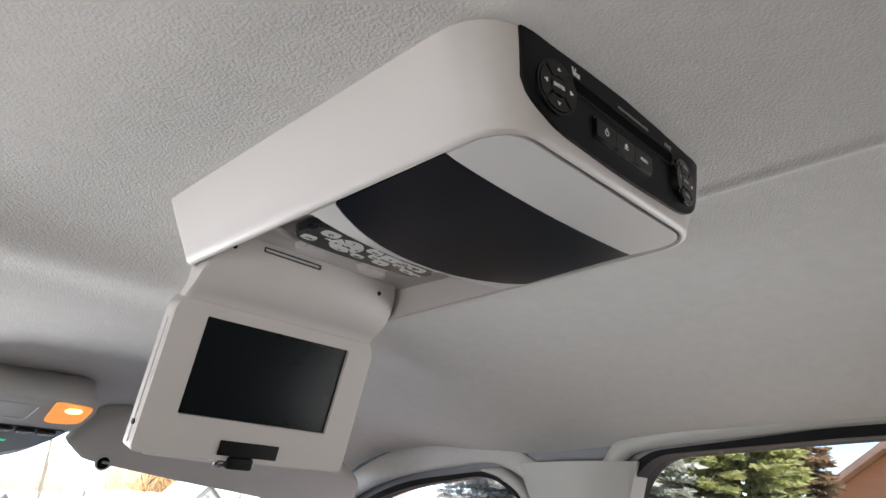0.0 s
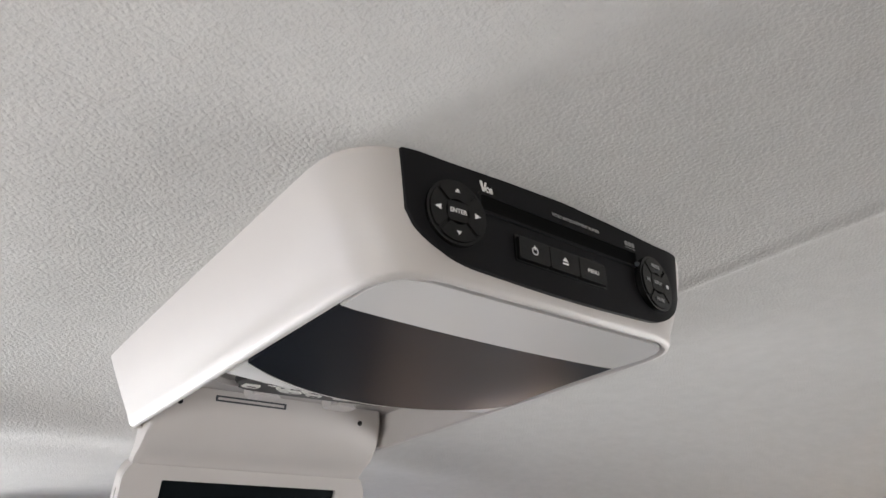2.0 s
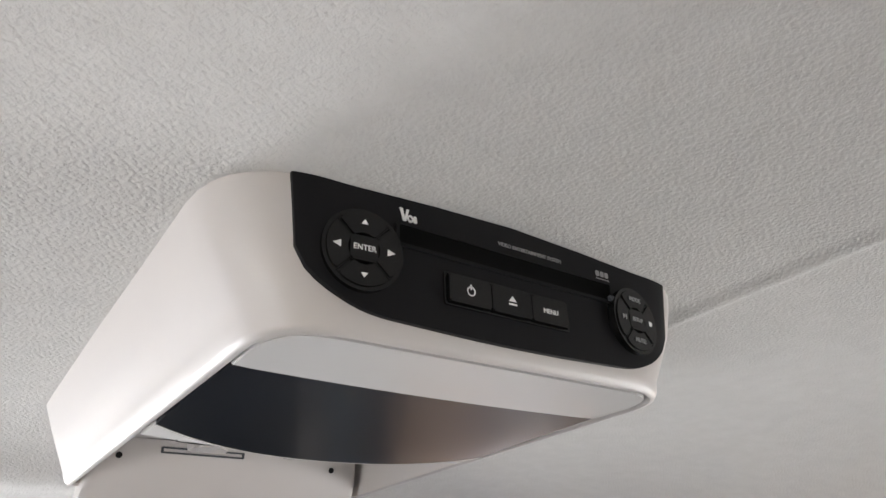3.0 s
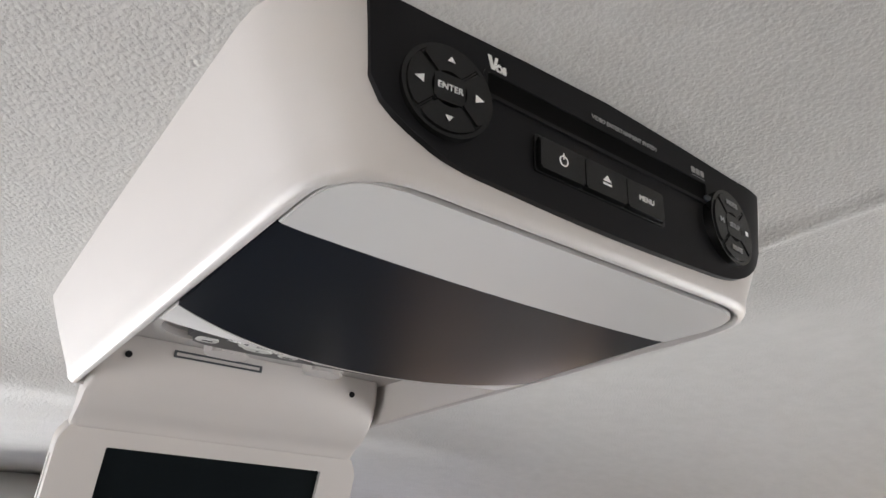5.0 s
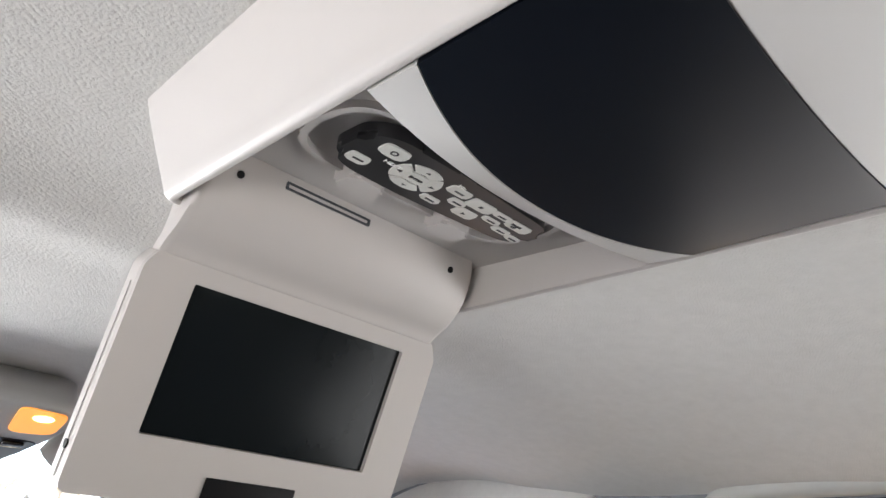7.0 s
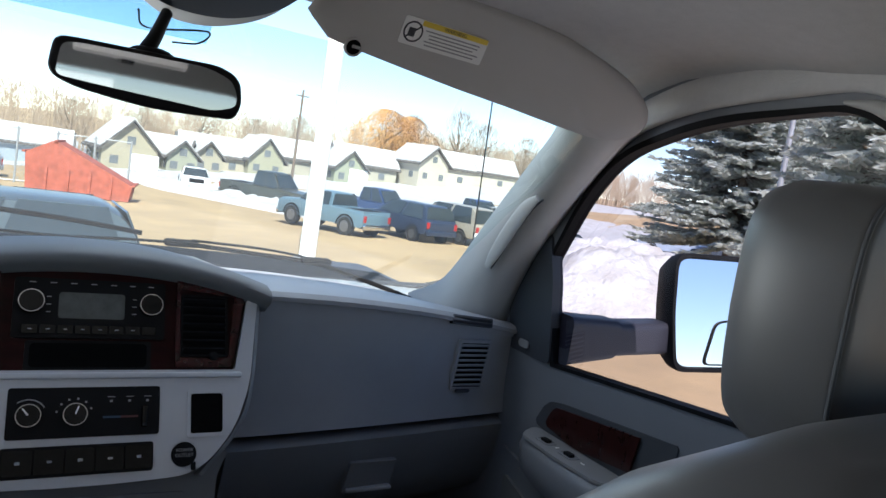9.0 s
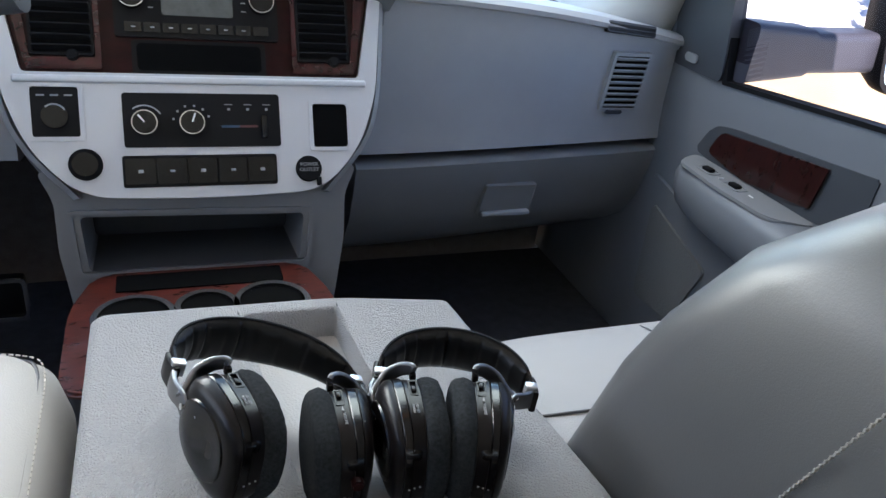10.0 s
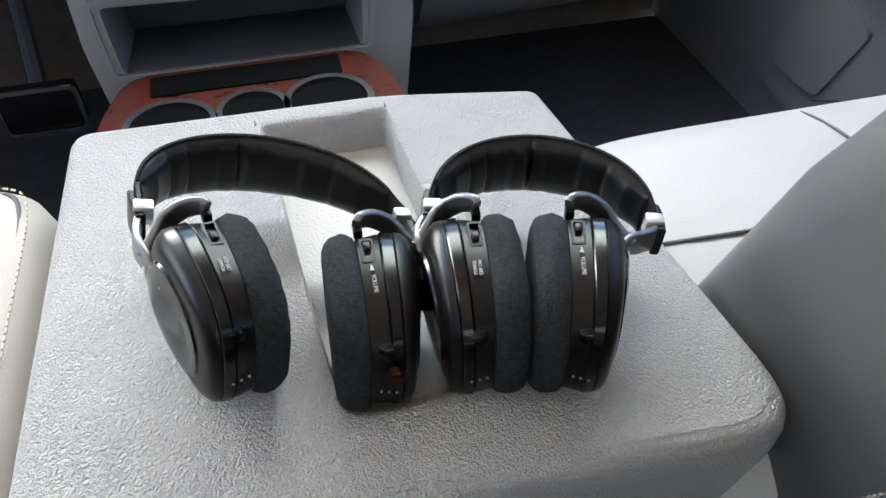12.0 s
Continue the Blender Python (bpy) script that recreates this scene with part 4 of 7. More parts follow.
# ---- overhead console, visors, mirror ----
ohc = thing("overhead_console", "grey overhead console with two lit amber lamps", "overhead console")
OC = Vector((-0.036, 0.62, 1.0724))
OM = fr(OC, (1, 0, 0), (0, -1, 0.28))
pod = rounded([(-0.105, 0.090), (0.105, 0.090), (0.122, 0.02), (0.085, -0.14), (0.03, -0.198), (-0.03, -0.198), (-0.085, -0.14), (-0.122, 0.02)], [0.045, 0.045, 0.05, 0.06, 0.05, 0.05, 0.06, 0.05], 7)
bm = bmesh.new()
pod = [(x * 0.92, y * 0.96) for x, y in pod]
big = [(x * 1.07, y * (1.06 if y < 0 else 0.6)) for x, y in pod]
mid = [(x * 1.05, y * (1.045 if y < 0 else 0.95)) for x, y in pod]
ctr = lambda pts, z: [OM @ Vector((x, y, z)) for x, y in pts]
loft(bm, [ctr(big, -0.055), ctr(mid, -0.018), ctr([(x * 1.01, y * 1.01) for x, y in pod], -0.004), ctr([(x * 0.97, y * 0.975) for x, y in pod], 0.0)])
part("housing", bm, OHC, ohc, angle=60)
for s in (-1, 1):
    lens = rounded([(s * 0.040, 0.085), (s * 0.094, 0.078), (s * 0.100, 0.012), (s * 0.052, 0.004)], 0.014, 5)
    bm = bmesh.new()
    prism(bm, lens, OM, 0.002, 0.0008, z0=-0.0005)
    lens_ob = part("lamp_lens", bm, AMBER, ohc, "lit amber lamp lens")
    bm = bmesh.new()
    bmesh.ops.create_icosphere(bm, subdivisions=2, radius=0.009, matrix=OM @ Matrix.Translation((s * 0.072, 0.060, 0.0015)) @ Matrix.Diagonal((1.3, 1, 0.35, 1)))
    part("bulb", bm, BULB, lens_ob, "bright glowing bulb")
bm = bmesh.new()
framed(bm, rounded(rect(-0.029, 0.006, 0.029, 0.062), 0.010), rounded(rect(-0.0275, 0.0075, 0.0275, 0.0605), 0.009), on(OM, 0, 0, 0.0012), 0.002)
part("sensor_cover", bm, OHC, ohc, "square blank cover")
bm = bmesh.new()
prism(bm, rounded([(-0.098, -0.020), (0.098, -0.020), (0.085, -0.095), (0.035, -0.152), (-0.035, -0.152), (-0.085, -0.095)], [0.012, 0.012, 0.04, 0.05, 0.05, 0.04], 6), OM, 0.0015, 0.0006, z0=-0.0005)
part("display_panel", bm, DARKGLOSS, ohc, "dark display and button strip")
for i in range(6):
    bm = bmesh.new()
    rbox(bm, (-0.071 + i * 0.0285, -0.031, 0.003), (0.024, 0.014, 0.004), 0.0015, OM)
    part("console_button", bm, BUTTONBLACK, ohc)
for x, y in ((-0.02, -0.085), (0.03, -0.080)):
    bm = bmesh.new()
    rbox(bm, (x, y, 0.0016), (0.008, 0.007, 0.0006), 0, OM)
    part("display_light", bm, LED, ohc, "small green light")


def visor(name, s, cx):
    root = thing(name, "grey cloth sun visor folded up against the headliner", "sun visor", group="sun visors")
    X = lambda x: cx + s * (x - cx) if s < 0 else x
    top = smooth_path([(0.092, 1.060, 0), (0.115, 1.098, 0), (0.16, 1.118, 0), (0.24, 1.128, 0), (0.36, 1.124, 0), (0.50, 1.103, 0), (0.62, 1.072, 0), (0.675, 1.044, 0), (0.690, 1.020, 0), (0.672, 0.995, 0), (0.625, 0.984, 0), (0.55, 0.989, 0), (0.42, 1.005, 0), (0.30, 1.018, 0), (0.18, 1.032, 0), (0.12, 1.040, 0)], 4)
    rings = []
    for d, k in ((0.020, 0.93), (0.014, 0.985), (0.006, 1.0), (-0.004, 0.985), (-0.009, 0.94), (-0.0095, 0.7), (-0.0095, 0.4), (-0.0095, 0.06)):
        rings.append([])
        for p in top:
            x, z = 0.39 + (p.x - 0.39) * k, 1.055 + (p.y - 1.055) * k
            y = 0.755 - 0.45 * (z - 1.0) - 0.10 * max(0, x - 0.35)
            q = Vector((x, y, z)) + Vector((0, 0.55, 0.83)) * d
            rings[-1].append(Vector((-0.050 - q.x, q.y - 0.06, q.z + 0.02) if s < 0 else q))
    bm = bmesh.new()
    loft(bm, rings)
    part("visor_body", bm, VISORMAT, root, angle=60)
    if s > 0:
        F = lambda x, z, o=-0.0115: Vector((x, 0.755 - 0.45 * (z - 1.0), z)) + Vector((0, 0.55, 0.83)) * o
        lm = fr(F(0.285, 1.075), (0.995, 0, -0.03), (0, -0.41, 0.91))
        bm = bmesh.new()
        prism(bm, rounded(rect(-0.067, -0.018, 0.067, 0.020), 0.004), lm, 0.0008)
        lab = part("warning_label", bm, LABELWHITE, root, "white warning label with a yellow band")
        bm = bmesh.new()
        prism(bm, rect(-0.040, 0.012, 0.066, 0.0195), on(lm, 0, 0, 0.0008), 0.0004)
        part("label_band", bm, LABELYELLOW, lab, smooth=False)
        lettering("WARNING", on(lm, 0.012, 0.0156, 0.0013), 0.0075, PRINTDARK, lab)
        bm = bmesh.new()
        for k in range(5):
            rbox(bm, (0.012 + (k % 2) * 0.002, 0.007 - k * 0.0048, 0.001), (0.088 - 0.008 * (k % 3), 0.0018, 0.0003), 0, lm)
        tagged(part("label_lines", bm, PRINTGREY, lab, smooth=False), "fine grey lines of print", kind="stuff")
        bm = bmesh.new()
        framed(bm, disc(0.0145, 28), disc(0.0122, 28), on(lm, -0.050, 0.001, 0.0012), 0.0004)
        rbox(bm, (0, 0, 0), (0.026, 0.0022, 0.0004), 0, on(lm, -0.050, 0.001, 0.0011) @ pose(0, 0, 0, 0, 0, 45))
        rbox(bm, (-0.052, 0.0, 0.0009), (0.010, 0.012, 0.0003), 0, lm)
        part("label_symbol", bm, PRINTDARK, lab, smooth=False)
        # no recess is cut: a black disc gives its shade
        bm = bmesh.new()
        pm = fr(F(0.160, 1.0400, -0.0098), (1, 0, -0.03), (0, -0.41, 0.91))
        cyl(bm, pm, 0.0105, 0.0012, 28)
        hole_ = part("pivot_shade", bm, SHADEBLACK, root, "black disc as the shade in the pivot recess")
        bm = bmesh.new()
        framed(bm, disc(0.0130, 32), disc(0.0102, 32), on(pm, 0, 0, 0.0022), 0.004)
        part("pivot_ring", bm, VISORMAT, hole_)
        bm = bmesh.new()
        cyl(bm, on(pm, -0.002, 0.001, 0.0015) @ pose(0, 0, 0, 0, 90, 0), 0.0022, 0.011, 12)
        part("pivot_rod", bm, PILLAR, hole_, "pale pivot rod")
    return root


visor("sun_visor", 1, CX)
visor("sun_visor", -1, CX)

mir = thing("rear_view_mirror", "black framed rear view mirror on the windscreen", "mirror")
MM = fr((-0.083, 0.72, 0.940), (1, 0.02, 0), (0, 0, 1))
shape = rounded([(-0.106, -0.012), (-0.101, 0.028), (-0.080, 0.030), (0.076, 0.031), (0.101, 0.020), (0.106, -0.012), (0.098, -0.030), (0.0, -0.034), (-0.080, -0.023)], [0.014, 0.014, 0.02, 0.02, 0.014, 0.014, 0.012, 0.1, 0.03], 6)
bm = bmesh.new()
loft(bm, [[MM @ Vector((x * k, y * k, z)) for x, y in shape] for z, k in ((-0.038, 0.55), (-0.026, 0.85), (-0.010, 0.98), (0.0, 1.0), (0.003, 0.97))])
part("mirror_case", bm, RUBBER, mir, angle=60)
bm = bmesh.new()
prism(bm, rounded([(-0.097, -0.010), (-0.094, 0.022), (-0.075, 0.0245), (0.061, 0.026), (0.090, 0.016), (0.098, 0.0), (0.098, -0.014), (0.074, -0.023), (-0.046, -0.017), (-0.092, -0.014)], [0.008, 0.012, 0.02, 0.02, 0.012, 0.01, 0.008, 0.02, 0.1, 0.008], 5), MM, 0.0006, z0=0.0032)
part("mirror_glass", bm, MIRROR, mir, "reflecting mirror glass")
bm = bmesh.new()
loft(bm, [[MM @ Vector((-0.001 + a_ * k, 0.031 + h_, -0.012 + b_ * k)) for a_, b_ in disc(0.024, 20, 0.012)] for h_, k in ((-0.004, 1.0), (0.001, 1.0), (0.004, 0.8), (0.006, 0.5))])
part("mirror_collar", bm, RUBBER, mir, "black mirror collar")
bm = bmesh.new()
tube(bm, smooth_path([(-0.090, 0.733, 0.972), (-0.080, 0.745, 0.992), (-0.066, 0.775, 1.025)], 6), 0.0075, 12, up=(1, 0, 0), scale=lambda t: 1.25 - 0.35 * t)
part("mirror_stem", bm, RUBBER, mir)
bm = bmesh.new()
tube(bm, smooth_path([(-0.06, 0.755, 0.99), (-0.03, 0.75, 0.995), (-0.02, 0.76, 1.012), (-0.09, 0.75, 1.0), (-0.10, 0.76, 1.02)], 7), 0.0012, 6, up=(1, 0, 0))
part("mirror_wire", bm, RUBBER, mir, "thin loose black wire")

# ---- dash ----
dash = thing("dashboard", "slate grey grained dash with a raised centre stack", "dashboard")
BU = Vector((0, 0.4498, 0.8931))
BM = fr((CX, 0.85, 0.427), (1, 0, 0), BU)

zt = lambda x: 0.638 - 0.012 * (x - 0.17) / 0.6 - 0.050 * ((x - 0.17) / 0.6) ** 2
yf_ = lambda x: 1.012 + 0.062 * ((x - 0.17) / 0.6) ** 1.3 if x > 0.17 else 1.012


def dash_ring(x, sx=1):
    t, y = zt(x), yf_(x)
    p = [(1.52, 0.578), (1.35, t - 0.020), (1.15, t + 0.000), (y + 0.03, t + 0.004), (y + 0.008, t + 0.002), (y, t - 0.006), (y + 0.001, t - 0.014), (y + 0.010, t - 0.017), (y + 0.012, t - 0.024), (y + 0.017, 0.55), (y + 0.024, 0.48), (y + 0.022, 0.40), (y + 0.016, 0.372), (y + 0.030, 0.366), (y + 0.06, 0.36), (1.52, 0.36)]
    return [(x if sx > 0 else 2 * CX - x, b, c) for b, c in p]


bm = bmesh.new()
loft(bm, [dash_ring(0.150 + i * 0.0344) for i in range(20)])
part("passenger_dash", bm, DASH, dash, "slate grey passenger side dash", angle=30)
bm = bmesh.new()
loft(bm, [dash_ring(0.150 + i * 0.0344, -1) for i in range(20)])
part("driver_dash", bm, DASH, dash, angle=30)
bm = bmesh.new()
sheet(bm, lambda x, y: (x, y, 0.655 - 0.05 * abs((x - CX) / 0.5) ** 2 - 0.09 * max(0, y - 1.15)), [CX - 0.258 + i * 0.043 for i in range(13)], [0.98 + i * 0.09 for i in range(7)], (0, 0, -0.05))
part("dash_top", bm, DASHTOP, dash, angle=60)

# glove box door, below the seam
bm = bmesh.new()
rings = []
for i in range(20):
    x = 0.150 + i * 0.0338
    y = yf_(x)
    rings.append([(x, b, c) for b, c in ((y + 0.05, 0.355), (y + 0.022, 0.354), (y + 0.012, 0.347), (y + 0.017, 0.31), (y + 0.036, 0.24), (y + 0.070, 0.18), (y + 0.13, 0.135), (y + 0.20, 0.12), (y + 0.3, 0.2), (y + 0.2, 0.3))])
loft(bm, rings)
# the downturned door's shade is put into its darker plastic
glove = part("glove_box", bm, DASHSHADE, dash, "slate glove box door with shade in its colour", angle=40)
bm = bmesh.new()
framed(bm, rounded([(0.404, 0.030), (0.512, 0.027), (0.508, -0.040), (0.398, -0.037)], 0.004), rounded([(0.407, 0.027), (0.509, 0.024), (0.505, -0.037), (0.401, -0.034)], 0.003), fr((0, 1.0225, 0.27), (1, 0.06, 0), (0, -0.14, 0.97)), 0.012)
latch = part("glove_latch", bm, DASHSHADE, glove, "recessed glove box latch")
bm = bmesh.new()
prism(bm, rounded([(0.407, 0.027), (0.509, 0.024), (0.505, -0.037), (0.401, -0.034)], 0.003), fr((0, 1.0225, 0.27), (1, 0.06, 0), (0, -0.14, 0.97)), -0.008, z0=-0.001)
part("latch_recess", bm, DASHSHADE, glove)
bm = bmesh.new()
rbox(bm, (0.453, 1.052, 0.240), (0.100, 0.016, 0.008), 0.003)
part("latch_lip", bm, DASH, glove)

# side air vent and demister slot


def vent(parent, m, x0, y0, x1, y1, n, lab, depth=0.03, gap=0.0035, frame=0.006, material=DASHDARK):
    """A louvred air vent on the frame m: surround, black sheet for the shade inside, and slats."""
    bm = bmesh.new()
    framed(bm, rounded(rect(x0 - frame, y0 - frame, x1 + frame, y1 + frame), 0.004), rounded(rect(x0, y0, x1, y1), 0.002), on(m, 0, 0, 0.002), 0.012)
    v = part("air_vent", bm, material, parent, lab)
    # black sheet painted as the shade behind the slats
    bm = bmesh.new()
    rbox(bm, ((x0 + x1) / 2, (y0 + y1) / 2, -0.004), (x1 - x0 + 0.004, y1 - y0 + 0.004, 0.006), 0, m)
    part("vent_shadow", bm, SHADEBLACK, v)
    h = (y1 - y0) / n
    for i in range(n):
        bm = bmesh.new()
        rbox(bm, (0, 0, 0), (x1 - x0, 0.009, 0.0028), 0.0008, m @ pose((x0 + x1) / 2, y0 + h * (i + 0.5), 0.0008, 48, 0, 0), 1)
        part("louvre", bm, material, v)
    return v


SV = fr((0.655, yf_(0.655) + 0.0118, 0.494), (1, 0.055, -0.02), (0, -0.09, 1))
v = vent(dash, SV, -0.024, -0.055, 0.050, 0.046, 9, "side air vent with dark louvres", material=DASH)
bm = bmesh.new()
prism(bm, rounded(rect(-0.015, -0.066, 0.022, -0.058), 0.003), SV, 0.005, 0.0015)
part("vent_wheel", bm, DASHDARK, v)
vent(dash, fr((0.64, yf_(0.64) - 0.0005, zt(0.64) - 0.006), (1, 0.06, -0.085), (0, 0.3, 1)), -0.048, -0.009, 0.055, 0.006, 2, "small demister vent", frame=0.002)

# centre stack
stack = thing("centre_stack", "silver and dark wood centre stack with radio and heater controls", "centre stack")
sil = rounded([(-0.243, 0.248), (-0.229, 0.10), (-0.205, 0.032), (-0.152, -0.030), (0, -0.036), (0.152, -0.030), (0.205, 0.032), (0.229, 0.10), (0.243, 0.248), (0.14, 0.272), (0, 0.280), (-0.14, 0.272)], [0, 0.03, 0.03, 0.05, 0.2, 0.05, 0.03, 0.03, 0, 0.05, 0.05, 0.05], 6)
woodhole = rounded([(-0.205, 0.122), (0.205, 0.122), (0.226, 0.238), (0.13, 0.266), (0, 0.276), (-0.13, 0.266), (-0.226, 0.238)], [0.006, 0.006, 0, 0.05, 0.05, 0.05, 0], 5)
bm = bmesh.new()
framed(bm, sil, woodhole, BM, 0.03)
bez = part("silver_bezel", bm, SILVER, stack, "satin silver surround")
bm = bmesh.new()
rbox(bm, (0, 0.114, 0.001), (0.430, 0.009, 0.006), 0.0025, BM, 3)
part("bezel_ridge", bm, SILVER, bez)
bm = bmesh.new()
prism(bm, [(x * 0.999, y) for x, y in woodhole], BM, -0.02, z0=-0.008)
wood = part("wood_panel", bm, WOODDARK, stack, "dark cherry wood veneer panel", smooth=False)
WMt = on(BM, 0, 0, -0.008)


def plate(name, x0, y0, x1, y1, material, parent, z=0.0, h=0.003, r=0.004, bev=0.001, m=BM, label=""):
    bm = bmesh.new()
    prism(bm, rounded(rect(x0, y0, x1, y1), r), m, h, bev, z0=z)
    return part(name, bm, material, parent, label)


def knob(name, x, y, r, h, material, parent, ring=None, m=BM, z=0.0, label=""):
    bm = bmesh.new()
    prism(bm, disc(r, 28), on(m, x, y, z), h, min(0.002, h * 0.3))
    k = part(name, bm, material, parent, label)
    if ring:
        bm = bmesh.new()
        framed(bm, disc(r + 0.0008, 32), disc(r - 0.0005, 32), on(m, x, y, z + h + 0.0004), 0.004)
        part("knob_ring", bm, ring, k, "bright ring")
    return k


radio = plate("radio", -0.100, 0.168, 0.100, 0.254, FACEBLACK, wood, m=WMt, h=0.005, label="black car radio")
RD = on(WMt, 0, 0, 0.005)
for x in (-0.0785, 0.0785):
    knob("radio_knob", x, 0.2175, 0.0155, 0.014, BUTTONBLACK, radio, CHROME, RD, label="black knob with a chrome ring")
plate("radio_display", -0.044, 0.196, 0.043, 0.234, LCD, radio, m=RD, h=0.001, label="dim grey radio display")
for i in range(8):
    plate("radio_button", -0.088 + i * 0.0222, 0.174, -0.088 + i * 0.0222 + 0.0195, 0.186, BUTTONBLACK, radio, m=RD, h=0.002, r=0.001, bev=0.0006)
bm = bmesh.new()
for i in range(7):
    rbox(bm, (-0.078 + i * 0.0262, 0.2475, 0.0002), (0.008, 0.0014, 0.0003), 0, RD)
    rbox(bm, (-0.078 + i * 0.0222, 0.180, 0.0023), (0.005, 0.0015, 0.0003), 0, RD)
for s in (-1, 1):
    for k in range(3):
        rbox(bm, (s * 0.0565, 0.205 + k * 0.011, 0.0002), (0.006, 0.0014, 0.0003), 0, RD)
tagged(part("radio_marks", bm, PRINTGREY, radio, smooth=False), "small pale button legends", kind="stuff")
plate("cubby_frame", -0.082, 0.122, 0.082, 0.165, FACEBLACK, wood, m=WMt, h=0.002)
# flat black plate as the shade inside the cubby, which has no depth
plate("cubby_shade", -0.076, 0.127, 0.076, 0.161, SHADEBLACK, wood, m=WMt, h=0.0024)
for s in (-1, 1):
    a, b = sorted((s * 0.127, s * 0.192))
    v = vent(wood, on(WMt, 0, 0, 0.003), a, 0.146, b, 0.236, 7, "air vent with dark louvres", material=FACEBLACK, frame=0.003)
    flip = (lambda q: q) if s > 0 else (lambda q: [(-x, y) for x, y in reversed(q)])
    bm = bmesh.new()
    framed(bm, rounded(flip([(0.116, 0.126), (0.199, 0.126), (0.222, 0.242), (0.117, 0.262)]), 0.004), rounded(flip([(0.1225, 0.140), (0.195, 0.140), (0.205, 0.237), (0.1225, 0.247)]), 0.003), on(WMt, 0, 0, 0.007), 0.008)
    part("vent_frame", bm, VENTWOOD, v, "polished cherry wood vent frame")
    for q in ([(0.124, 0.128), (0.197, 0.128), (0.192, 0.139), (0.126, 0.139)], [(0.1995, 0.130), (0.2035, 0.150), (0.217, 0.236), (0.207, 0.236)]):
        bm = bmesh.new()
        prism(bm, flip(q), on(WMt, 0, 0, 0.007), 0.004, 0.0018)
        part("vent_bevel", bm, VENTWOOD, v)
    knob("vent_wheel", (a + b) / 2 + 0.012, 0.142, 0.007, 0.016, RUBBER, v, m=WMt)

# brow over the stack
bm = bmesh.new()
rings = []
for i in range(33):
    u = -0.258 + i * 0.516 / 32
    v0 = 0.288 - 0.044 * abs(u / 0.25) ** 2.2
    lip = BM @ Vector((u, v0, 0.026))
    top = Vector((lip.x, lip.y + 0.03, lip.z + 0.006))
    back = Vector((lip.x, 1.22, max(lip.z - 0.02, 0.60)))
    rings.append([BM @ Vector((u, v0 - 0.022, -0.012)), BM @ Vector((u, v0 - 0.016, 0.020)), BM @ Vector((u, v0 - 0.008, 0.027)), lip, top, back, Vector((lip.x, 1.22, 0.55))])
loft(bm, rings)
part("brow", bm, DASHTOP, stack, "dark grained brow above the stack", angle=50)
for s in (-1, 1):
    bm = bmesh.new()
    pts = [(s * 0.243, 0.252), (s * 0.229, 0.10), (s * 0.205, 0.032), (s * 0.152, -0.030)]
    rings = [[BM @ Vector((x, y, 0.0)), BM @ Vector((x + s * 0.006, y - 0.002, -0.004)), BM @ Vector((x + s * 0.022, y - 0.004, -0.16)), BM @ Vector((x - s * 0.01, y, -0.16))] for x, y in [tuple(p)[:2] for p in smooth_path([(*q, 0) for q in pts], 5)]]
    loft(bm, rings)
    part("stack_cheek", bm, DASHSHADE, stack, angle=50)

# heater panel and its neighbours
hv = plate("heater_panel", -0.097, 0.030, 0.095, 0.098, FACEBLACK, bez, h=0.002, label="black heater control panel")
HZ = 0.002
for x in (-0.072, -0.016):
    k = knob("heater_knob", x, 0.060, 0.0145, 0.014, BUTTONBLACK, hv, CHROME, BM, HZ, "black knob with a bright pointer")
    bm = bmesh.new()
    rbox(bm, (0, 0.006, HZ + 0.0143), (0.002, 0.011, 0.0005), 0, on(BM, x, 0.060) @ pose(0, 0, 0, 0, 0, 38 if x < -0.05 else -20))
    part("knob_pointer", bm, PRINT, k, smooth=False)
bm = bmesh.new()
prism(bm, wedge((-0.072, 0.060), 0.0215, 0.0232, 0.55, 2.2, 12), on(BM, 0, 0, HZ), 0.0003)
for k in range(6):
    a = 0.4 + k * 0.5
    rbox(bm, (-0.016 + 0.0225 * math.cos(a), 0.060 + 0.0225 * math.sin(a), HZ + 0.0002), (0.0026, 0.0026, 0.0003), 0, BM)
for k in range(3):
    rbox(bm, (0.030 + k * 0.024, 0.084, HZ + 0.0002), (0.010, 0.0010, 0.0003), 0, BM)
    rbox(bm, (0.030 + k * 0.024, 0.078, HZ + 0.0002), (0.0035, 0.003, 0.0003), 0, BM)
tagged(part("heater_marks", bm, PRINTGREY, hv, smooth=False), "pale heater legends", kind="stuff")
BLUE = mat("blue temperature stripe", (0.03, 0.07, 0.12), 0.5)
REDM = mat("red temperature stripe", (0.10, 0.03, 0.03), 0.5)
for x0, x1, mm in ((0.020, 0.043, BLUE), (0.043, 0.066, REDM)):
    bm = bmesh.new()
    rbox(bm, ((x0 + x1) / 2, 0.056, HZ + 0.0002), (x1 - x0, 0.003, 0.0003), 0, BM)
    part("temperature_stripe", bm, mm, hv, smooth=False)
bm = bmesh.new()
rbox(bm, (0.074, 0.055, HZ + 0.004), (0.008, 0.030, 0.010), 0.002, BM)
part("temperature_slider", bm, BUTTONBLACK, hv)


def box_frame(x0, y0, x1, y1):
    bm = bmesh.new()
    framed(bm, rounded(rect(x0 - 0.005, y0 - 0.005, x1 + 0.005, y1 + 0.005), 0.003), rounded(rect(x0, y0, x1, y1), 0.002), on(BM, 0, 0, 0.0022), 0.003)
    return part("switch_frame", bm, SILVER, bez)


